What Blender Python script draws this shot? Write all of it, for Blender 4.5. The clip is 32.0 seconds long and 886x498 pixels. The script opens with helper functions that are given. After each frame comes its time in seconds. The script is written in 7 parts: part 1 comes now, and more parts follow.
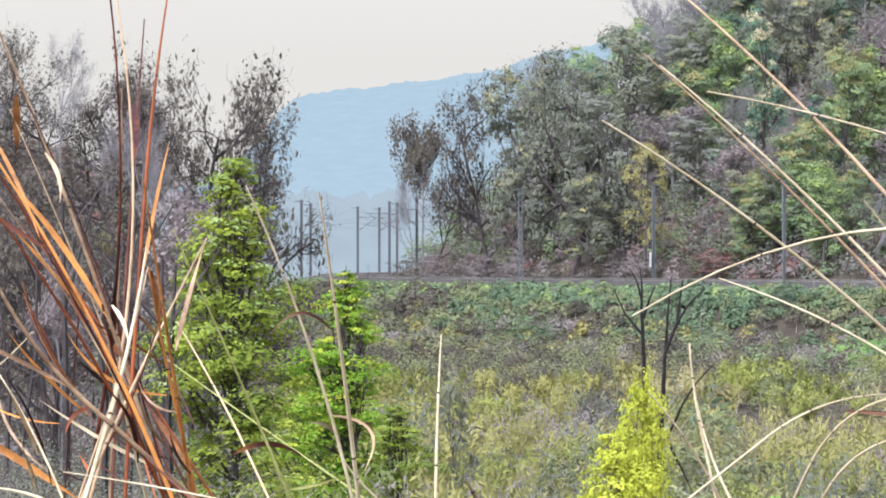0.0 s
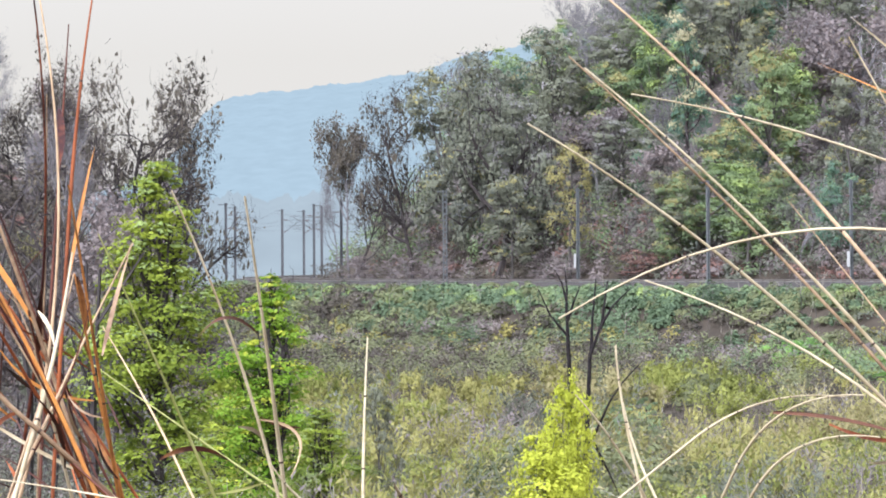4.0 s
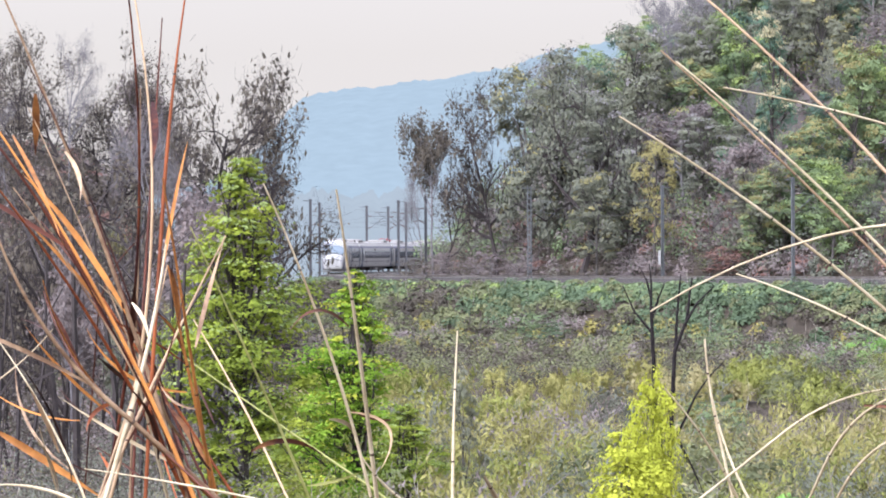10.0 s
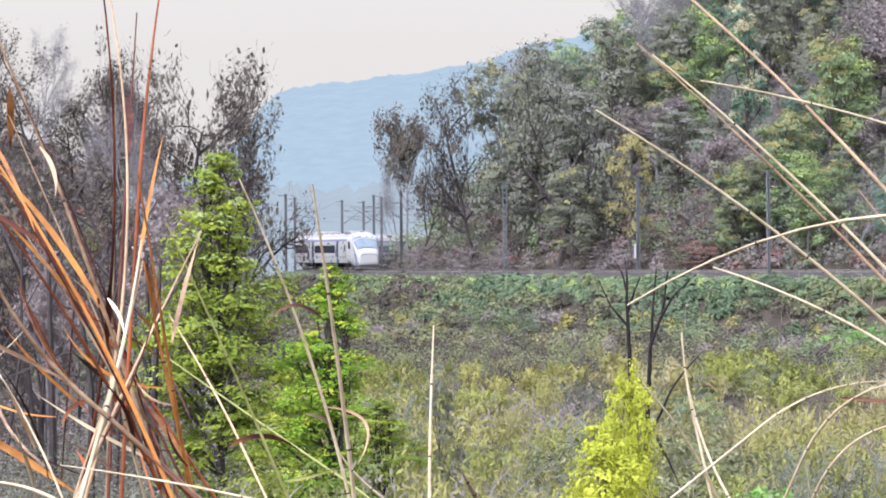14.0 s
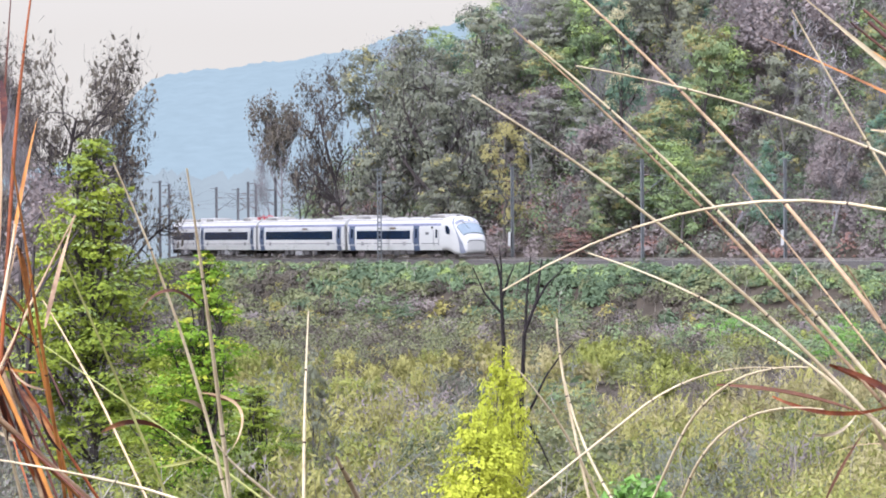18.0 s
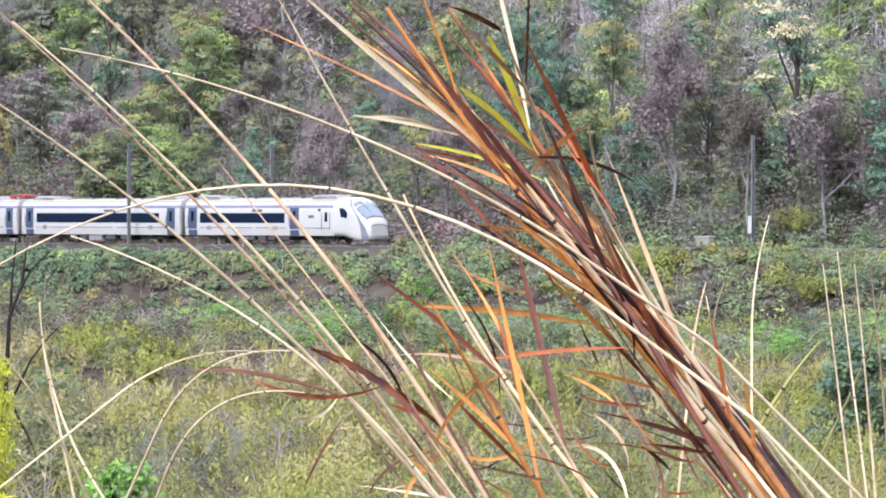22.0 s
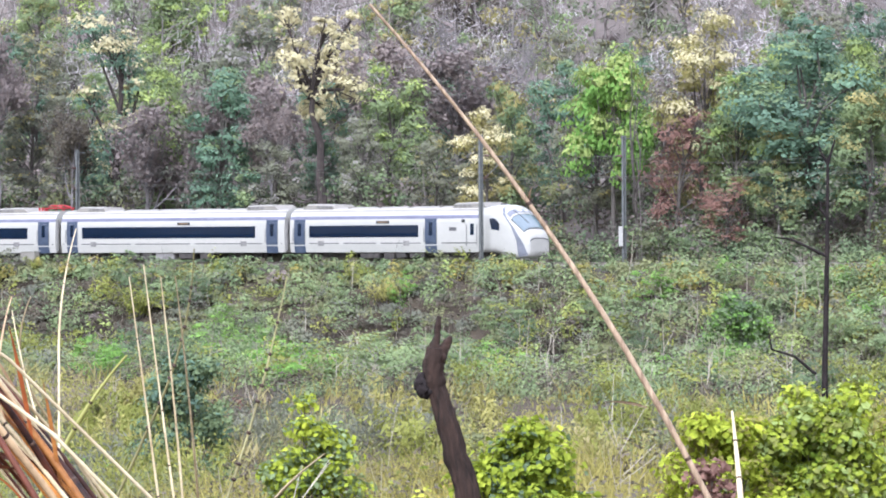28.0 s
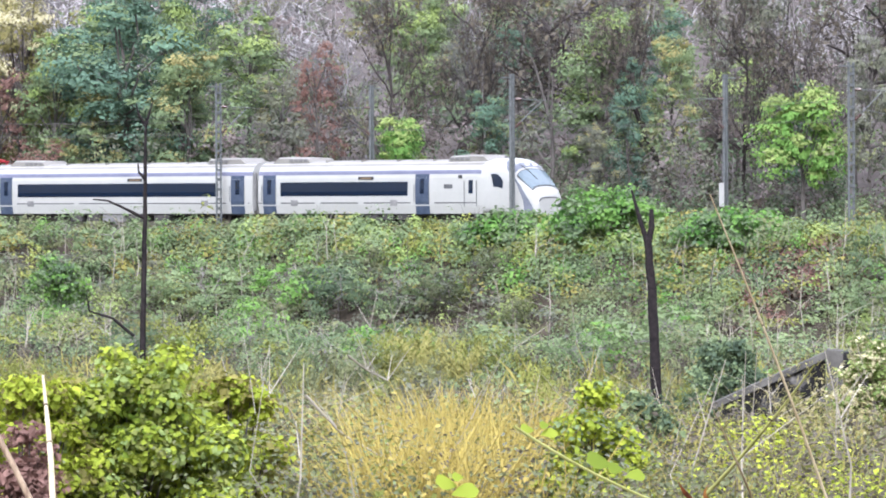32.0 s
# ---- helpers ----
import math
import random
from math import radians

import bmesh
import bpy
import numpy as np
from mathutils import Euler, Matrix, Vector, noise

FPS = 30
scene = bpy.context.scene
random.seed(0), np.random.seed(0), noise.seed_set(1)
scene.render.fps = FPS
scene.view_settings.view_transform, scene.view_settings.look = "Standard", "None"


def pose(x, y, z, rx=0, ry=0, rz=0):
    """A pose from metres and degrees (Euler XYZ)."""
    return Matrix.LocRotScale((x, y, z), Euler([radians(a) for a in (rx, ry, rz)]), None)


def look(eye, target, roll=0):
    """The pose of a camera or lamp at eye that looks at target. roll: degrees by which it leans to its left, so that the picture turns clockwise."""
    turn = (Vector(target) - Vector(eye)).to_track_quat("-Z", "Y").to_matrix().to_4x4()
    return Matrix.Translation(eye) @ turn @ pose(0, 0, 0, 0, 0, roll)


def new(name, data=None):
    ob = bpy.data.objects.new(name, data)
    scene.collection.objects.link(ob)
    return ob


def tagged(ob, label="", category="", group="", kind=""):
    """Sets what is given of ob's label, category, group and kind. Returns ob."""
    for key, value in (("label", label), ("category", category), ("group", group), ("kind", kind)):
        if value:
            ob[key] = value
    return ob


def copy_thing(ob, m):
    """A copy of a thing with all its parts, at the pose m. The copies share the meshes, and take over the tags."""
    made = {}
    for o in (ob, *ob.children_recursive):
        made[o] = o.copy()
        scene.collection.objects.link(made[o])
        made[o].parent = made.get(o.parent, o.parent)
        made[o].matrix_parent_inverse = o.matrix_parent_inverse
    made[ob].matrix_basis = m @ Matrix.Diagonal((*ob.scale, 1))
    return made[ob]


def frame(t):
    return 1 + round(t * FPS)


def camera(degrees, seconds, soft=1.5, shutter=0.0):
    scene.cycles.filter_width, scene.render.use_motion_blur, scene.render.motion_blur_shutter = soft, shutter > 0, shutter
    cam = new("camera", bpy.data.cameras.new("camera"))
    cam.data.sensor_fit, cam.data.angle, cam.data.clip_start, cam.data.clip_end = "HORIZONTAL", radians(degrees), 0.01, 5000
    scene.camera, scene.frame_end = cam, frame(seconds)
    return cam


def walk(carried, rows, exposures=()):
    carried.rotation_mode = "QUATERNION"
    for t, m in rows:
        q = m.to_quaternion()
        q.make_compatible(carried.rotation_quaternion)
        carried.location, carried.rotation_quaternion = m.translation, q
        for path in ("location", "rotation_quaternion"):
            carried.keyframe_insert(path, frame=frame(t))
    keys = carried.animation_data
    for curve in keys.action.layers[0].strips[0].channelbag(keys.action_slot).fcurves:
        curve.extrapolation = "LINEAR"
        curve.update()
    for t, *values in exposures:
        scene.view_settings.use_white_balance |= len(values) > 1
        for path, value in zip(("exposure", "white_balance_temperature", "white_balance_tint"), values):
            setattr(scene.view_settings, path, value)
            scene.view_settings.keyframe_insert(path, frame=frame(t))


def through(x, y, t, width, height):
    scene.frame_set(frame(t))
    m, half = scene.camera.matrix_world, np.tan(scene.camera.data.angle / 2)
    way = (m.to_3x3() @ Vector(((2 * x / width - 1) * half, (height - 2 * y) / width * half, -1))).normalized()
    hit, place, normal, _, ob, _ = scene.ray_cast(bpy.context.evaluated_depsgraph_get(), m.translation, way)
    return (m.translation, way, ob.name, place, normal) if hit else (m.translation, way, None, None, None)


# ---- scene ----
LENS = 12.431
cam = camera(LENS, 32.0, soft=1.9)
ROWS = [
    (0, 0.0077, 0.0054, 0.0042, 90.115, 0.052, 3.037), (0.5, 0.0073, 0.0011, 0.0041, 90.137, 0.077, 2.975), (1, 0.0058, -0.0005, 0.0043, 90.164, 0.146, 2.882),
    (1.5, 0.0064, -0.0012, 0.0040, 90.150, 0.200, 2.713), (2, 0.0074, 0.0024, 0.0041, 90.128, 0.406, 2.458), (2.5, 0.0081, 0.0050, 0.0048, 90.080, 0.401, 2.235),
    (3, 0.0083, 0.0061, 0.0050, 90.052, 0.380, 2.070), (3.5, 0.0074, 0.0045, 0.0051, 90.117, 0.417, 1.994), (5.5, 0.0061, 0.0028, 0.0044, 90.156, 0.311, 1.933),
    (6, 0.0045, -0.0023, 0.0037, 90.123, 0.304, 2.067), (6.5, 0.0046, 0.0006, 0.0035, 90.092, 0.322, 2.241), (7, 0.0046, 0.0006, 0.0034, 90.088, 0.393, 2.421),
    (7.5, 0.0048, 0.0015, 0.0037, 90.079, 0.476, 2.640), (8, 0.0039, -0.0031, 0.0034, 90.058, 0.422, 2.826), (8.5, 0.0026, -0.0033, 0.0032, 90.028, 0.418, 3.005),
    (9, 0.0026, -0.0031, 0.0033, 90.029, 0.394, 3.112), (9.5, 0.0026, -0.0042, 0.0036, 90.053, 0.460, 3.157), (10, 0.0026, -0.0064, 0.0028, 90.098, 0.284, 3.164),
    (10.5, 0.0016, -0.0077, 0.0030, 90.108, 0.336, 3.190), (11, 0.0010, -0.0075, 0.0029, 90.118, 0.312, 3.178), (11.5, 0.0012, -0.0080, 0.0030, 90.140, 0.288, 3.146),
    (12, 0.0018, -0.0049, 0.0032, 90.132, 0.388, 3.110), (12.5, 0.0014, -0.0055, 0.0033, 90.096, 0.396, 3.066), (13, 0.0015, -0.0043, 0.0031, 90.082, 0.396, 3.017),
    (13.5, 0.0013, -0.0027, 0.0028, 90.030, 0.453, 2.934), (14, 0.0018, -0.0006, 0.0028, 90.016, 0.496, 2.820), (14.5, 0.0023, 0.0015, 0.0023, 89.983, 0.528, 2.669),
    (16.5, 0.0021, 0.0001, 0.0018, 89.927, 0.484, 1.852), (17, 0.0026, 0.0021, 0.0015, 89.916, 0.551, 1.602), (17.5, 0.0007, 0.0053, 0.0020, 89.883, 0.388, 1.365),
    (18, 0.0010, 0.0053, 0.0014, 89.827, 0.324, 1.051), (18.5, 0.0014, 0.0055, 0.0018, 89.762, 0.334, 0.629), (19, 0.0017, 0.0055, 0.0025, 89.719, 0.423, -0.001),
    (19.5, 0.0022, 0.0065, 0.0025, 89.674, 0.408, -0.801), (20, 0.0013, 0.0040, 0.0027, 89.643, 0.308, -1.749), (20.5, 0.0016, 0.0011, 0.0018, 89.676, 0.238, -2.908),
    (21, 0.0026, -0.0019, 0.0007, 89.725, 0.017, -4.160), (21.5, 0.0026, -0.0007, 0.0008, 89.677, -0.128, -5.246), (22, 0.0030, 0.0016, 0.0006, 89.602, -0.120, -6.171),
    (22.5, 0.0045, 0.0018, 0.0001, 89.528, -0.078, -6.914), (23, 0.0067, 0.0008, 0.0001, 89.498, -0.026, -7.608), (23.5, 0.0082, 0.0001, 0.0002, 89.548, 0.114, -8.408),
    (24, 0.0094, -0.0011, 0.0003, 89.633, 0.296, -9.307), (24.5, 0.0107, -0.0012, 0.0008, 89.692, 0.372, -10.179), (26.5, 0.0152, 0.0002, 0.0011, 89.618, 0.368, -12.779),
    (27, 0.0158, -0.0018, 0.0020, 89.636, 0.343, -13.629), (27.5, 0.0185, 0.0006, 0.0011, 89.709, 0.359, -14.576), (28, 0.0193, -0.0007, 0.0000, 89.785, 0.330, -15.653),
    (28.5, 0.0206, -0.0000, -0.0006, 89.795, 0.349, -16.849), (29, 0.0206, -0.0001, 0.0009, 89.734, 0.341, -18.164), (29.5, 0.0232, -0.0001, 0.0007, 89.583, 0.346, -19.438),
    (30, 0.0246, -0.0000, 0.0017, 89.419, 0.331, -20.666), (30.5, 0.0257, -0.0003, 0.0015, 89.325, 0.351, -21.874), (31, 0.0270, 0.0004, 0.0022, 89.239, 0.326, -22.953),
    (31.5, 0.0292, -0.0005, 0.0018, 89.214, 0.302, -24.084), (32, 0.0307, 0.0000, 0.0023, 89.195, 0.285, -25.228),
]
walk(cam, [(t, pose(*v)) for t, *v in ROWS], [(0, 0.62, 5650, 11), (5.5, 0.62, 5650, 12), (7.5, 0.63, 5650, 16), (17, 0.63, 5650, 15), (24, 0.63, 5700, 15), (28, 0.65, 5700, 12), (32, 0.65, 5700, 12)])

# ---- world, sun ----
SUN_AZ, SUN_EL = 212.0, 40.0
world = bpy.data.worlds.new("world")
scene.world = world
world.use_nodes = True
wn, wl = world.node_tree.nodes, world.node_tree.links
sky = wn.new("ShaderNodeTexSky")
sky.sky_type, sky.sun_disc = "NISHITA", False
sky.sun_elevation, sky.sun_rotation = radians(SUN_EL), radians(SUN_AZ)
sky.air_density, sky.dust_density = 1.6, 6.0
haze = wn.new("ShaderNodeMix")
haze.data_type, haze.blend_type = "RGBA", "MIX"
haze.inputs["Factor"].default_value = 0.9
haze.inputs["B"].default_value = (6.2, 5.6, 4.7, 1)
wl.new(sky.outputs["Color"], haze.inputs["A"])
# an overcast sky: brighter overhead than at the horizon
way, height, dome = wn.new("ShaderNodeTexCoord"), wn.new("ShaderNodeSeparateXYZ"), wn.new("ShaderNodeMapRange")
dome.inputs["From Min"].default_value, dome.inputs["From Max"].default_value = 0.05, 0.9
tint = wn.new("ShaderNodeMix")
tint.data_type = "RGBA"
tint.inputs["A"].default_value, tint.inputs["B"].default_value = (1, 1, 1, 1), (3.0, 3.25, 4.15, 1)
shade = wn.new("ShaderNodeVectorMath")
shade.operation = "MULTIPLY"
wl.new(way.outputs["Generated"], height.inputs["Vector"])
wl.new(height.outputs["Z"], dome.inputs["Value"])
wl.new(haze.outputs["Result"], shade.inputs[0])
wl.new(dome.outputs["Result"], tint.inputs["Factor"])
wl.new(tint.outputs["Result"], shade.inputs[1])
wl.new(shade.outputs["Vector"], wn["Background"].inputs["Color"])
wn["Background"].inputs["Strength"].default_value = 0.1
sun_data = bpy.data.lights.new("sun", "SUN")
sun_data.energy, sun_data.angle, sun_data.color = 3.5, radians(20), (1.0, 0.98, 0.96)
sun = new("sun", sun_data)
_a, _e = radians(SUN_AZ), radians(SUN_EL)
sun.matrix_world = look((0, 0, 60), (-math.sin(_a) * math.cos(_e), -math.cos(_a) * math.cos(_e), 60 - math.sin(_e)))

# ---- materials ----
def material(name, low, high, rough=0.7, metal=0.0, scale=4.0, bump=0.0, island=0.0, objrand=0.0, spec=0.4, detail=4.0, through=0.0, stretch=None):
    """A surface between two colours: coarse and fine noise, and chance by leaf and by object."""
    m = bpy.data.materials.new(name)
    m.use_nodes = True
    nodes, links = m.node_tree.nodes, m.node_tree.links
    bsdf = nodes["Principled BSDF"]
    coord = nodes.new("ShaderNodeTexCoord")
    n1, n2 = nodes.new("ShaderNodeTexNoise"), nodes.new("ShaderNodeTexNoise")
    n1.inputs["Scale"].default_value, n1.inputs["Detail"].default_value = scale, detail
    n2.inputs["Scale"].default_value, n2.inputs["Detail"].default_value = scale * 7.3, 2.0
    add = nodes.new("ShaderNodeMath")
    add.operation = "MULTIPLY_ADD"
    add.inputs[1].default_value = 0.35
    place = coord.outputs["Object"]
    if stretch:
        grain = nodes.new("ShaderNodeMapping")
        grain.inputs["Scale"].default_value = stretch
        links.new(place, grain.inputs["Vector"])
        place = grain.outputs["Vector"]
    for n in (n1, n2):
        links.new(place, n.inputs["Vector"])
    links.new(n2.outputs["Fac"], add.inputs[0])
    links.new(n1.outputs["Fac"], add.inputs[2])
    value = add.outputs[0]
    for amount, kind, socket in ((island, "ShaderNodeNewGeometry", "Random Per Island"), (objrand, "ShaderNodeObjectInfo", "Random")):
        if amount:
            src, mul = nodes.new(kind), nodes.new("ShaderNodeMath")
            mul.operation = "MULTIPLY_ADD"
            mul.inputs[1].default_value = amount
            sub = nodes.new("ShaderNodeMath")
            sub.operation = "SUBTRACT"
            sub.inputs[1].default_value = 0.5
            links.new(src.outputs[socket], sub.inputs[0])
            links.new(sub.outputs[0], mul.inputs[0])
            links.new(value, mul.inputs[2])
            value = mul.outputs[0]
    ramp = nodes.new("ShaderNodeMapRange")
    ramp.inputs["From Min"].default_value, ramp.inputs["From Max"].default_value = 0.35, 1.0
    links.new(value, ramp.inputs["Value"])
    mix = nodes.new("ShaderNodeMix")
    mix.data_type = "RGBA"
    mix.inputs["A"].default_value, mix.inputs["B"].default_value = (*low, 1), (*high, 1)
    links.new(ramp.outputs["Result"], mix.inputs["Factor"])
    links.new(mix.outputs["Result"], bsdf.inputs["Base Color"])
    bsdf.inputs["Roughness"].default_value, bsdf.inputs["Metallic"].default_value = rough, metal
    bsdf.inputs["Specular IOR Level"].default_value = spec
    if bump:
        b = nodes.new("ShaderNodeBump")
        b.inputs["Strength"].default_value, b.inputs["Distance"].default_value = 0.6, bump
        links.new(add.outputs[0], b.inputs["Height"])
        links.new(b.outputs["Normal"], bsdf.inputs["Normal"])
    if through:
        tr, ms = nodes.new("ShaderNodeBsdfTranslucent"), nodes.new("ShaderNodeMixShader")
        ms.inputs["Fac"].default_value = through
        links.new(mix.outputs["Result"], tr.inputs["Color"])
        links.new(bsdf.outputs[0], ms.inputs[1])
        links.new(tr.outputs[0], ms.inputs[2])
        links.new(ms.outputs[0], nodes["Material Output"].inputs["Surface"])
    return m


def leaf_mat(name, low, high, objrand=0.25, haze_share=0.22):
    """Leaf colours mixed with a blue-grey that stands in for haze."""
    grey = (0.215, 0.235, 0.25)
    low, high = (tuple(c * (1 - haze_share) + g * haze_share for c, g in zip(k, grey)) for k in (low, high))
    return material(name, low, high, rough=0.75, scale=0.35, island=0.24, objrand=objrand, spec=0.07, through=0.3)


LITTER = material("leaf_litter", (0.075, 0.064, 0.06), (0.2, 0.172, 0.16), 0.95, scale=0.25, bump=0.05, spec=0.1)
EARTH = material("earth", (0.035, 0.029, 0.022), (0.1, 0.08, 0.06), 0.95, scale=0.25, bump=0.05, spec=0.1)
BALLAST = material("ballast", (0.025, 0.022, 0.02), (0.085, 0.076, 0.068), 0.95, scale=5, bump=0.06, spec=0.2)
RAIL_STEEL = material("rail_steel", (0.22, 0.18, 0.15), (0.5, 0.48, 0.46), 0.4, 0.8, scale=3)
SLEEPER = material("sleeper_concrete", (0.25, 0.24, 0.22), (0.42, 0.4, 0.37), 0.9, scale=6)
CONCRETE = material("old_concrete", (0.02, 0.018, 0.016), (0.16, 0.15, 0.135), 0.9, scale=1.3, bump=0.02)
# near-black: the shadow of the culvert's opening is put into this colour
SHADOW_STONE = material("shadow_dark_stone", (0.004, 0.004, 0.005), (0.03, 0.027, 0.027), 0.9, scale=1.0)
STAINED = material("stained_plaster_wall", (0.006, 0.005, 0.005), (0.3, 0.28, 0.26), 0.9, scale=1.6, bump=0.02)
STAINED.node_tree.nodes["Map Range"].inputs["From Min"].default_value = 0.68
GALV = material("galvanised_steel", (0.09, 0.097, 0.1), (0.21, 0.22, 0.22), 0.6, 0.3, scale=5)
INSULATOR = material("brown_insulator", (0.06, 0.03, 0.025), (0.12, 0.06, 0.05), 0.3, scale=8)
WIRE = material("copper_wire", (0.08, 0.08, 0.07), (0.16, 0.15, 0.13), 0.6, 0.5, scale=3)
WHITE_PAINT = material("white_train_paint", (0.375, 0.372, 0.355), (0.455, 0.45, 0.43), 0.3, scale=0.6, spec=0.5)
ROOF_PAINT = material("dusty_roof_paint", (0.19, 0.178, 0.16), (0.275, 0.262, 0.24), 0.6, scale=0.9)
BLUE_PAINT = material("blue_stripe_paint", (0.12, 0.125, 0.19), (0.2, 0.205, 0.285), 0.4, scale=1.5)
SLATE_PAINT = material("slate_visor_paint", (0.1, 0.11, 0.14), (0.2, 0.21, 0.25), 0.35, scale=1.5)
GREY_PAINT = material("grey_paint", (0.11, 0.11, 0.11), (0.22, 0.215, 0.21), 0.6, scale=2.0)
DOOR_PAINT = material("blue_grey_door_paint", (0.03, 0.045, 0.08), (0.075, 0.095, 0.14), 0.45, scale=2.0)
LINE_PAINT = material("grey_line_paint", (0.05, 0.05, 0.055), (0.12, 0.12, 0.125), 0.5, scale=2.0)
UNDERFRAME = material("dirty_underframe", (0.02, 0.02, 0.022), (0.1, 0.09, 0.085), 0.85, scale=2.0, bump=0.01)
UNDERBOX = material("dusty_equipment_box", (0.12, 0.12, 0.125), (0.3, 0.29, 0.28), 0.8, scale=2.0)
RUBBER = material("black_rubber", (0.015, 0.015, 0.016), (0.05, 0.05, 0.052), 0.7, scale=6)
RED_PAINT = material("red_insulator_paint", (0.3, 0.02, 0.03), (0.45, 0.05, 0.06), 0.5, scale=6)
AMBER = material("amber_letters", (0.16, 0.1, 0.05), (0.3, 0.2, 0.1), 0.5, scale=6)


def glass_mat(name, colour, rough, coat=0.6):
    m = material(name, colour, tuple(c * 1.6 for c in colour), rough, scale=0.7, spec=0.9)
    m.node_tree.nodes["Principled BSDF"].inputs["Coat Weight"].default_value = coat
    m.node_tree.nodes["Principled BSDF"].inputs["Coat Roughness"].default_value = 0.03
    return m


TINTED = glass_mat("tinted_window_glass", (0.004, 0.01, 0.024), 0.12, 0.03)
TINTED.node_tree.nodes["Principled BSDF"].inputs["Specular IOR Level"].default_value = 0.55
SCREEN = glass_mat("windscreen_glass", (0.09, 0.12, 0.14), 0.1, 0.25)
LAMP_GLASS = glass_mat("headlight_glass", (0.4, 0.4, 0.42), 0.1)

BARK_DARK = material("dark_bark", (0.045, 0.04, 0.037), (0.135, 0.12, 0.108), 0.95, scale=3, bump=0.03)
# twig colour lightened to stand in for haze over the higher wood
TWIG_HAZE = material("pale_grey_brown_twigs", (0.31, 0.29, 0.3), (0.6, 0.565, 0.57), 0.95, scale=0.3, objrand=0.3)
BARK_BLACK = material("blackish_bark", (0.022, 0.018, 0.018), (0.07, 0.056, 0.052), 0.95, scale=3, bump=0.03)
BARK_GREY = material("grey_bark", (0.12, 0.108, 0.105), (0.3, 0.27, 0.26), 0.95, scale=3, bump=0.03)
BARK_MID = material("grey_brown_bark", (0.1, 0.094, 0.098), (0.27, 0.252, 0.256), 0.95, scale=3, bump=0.03)
BARK_PALE = material("pale_dry_wood", (0.24, 0.21, 0.17), (0.46, 0.42, 0.35), 0.95, scale=3, bump=0.02)


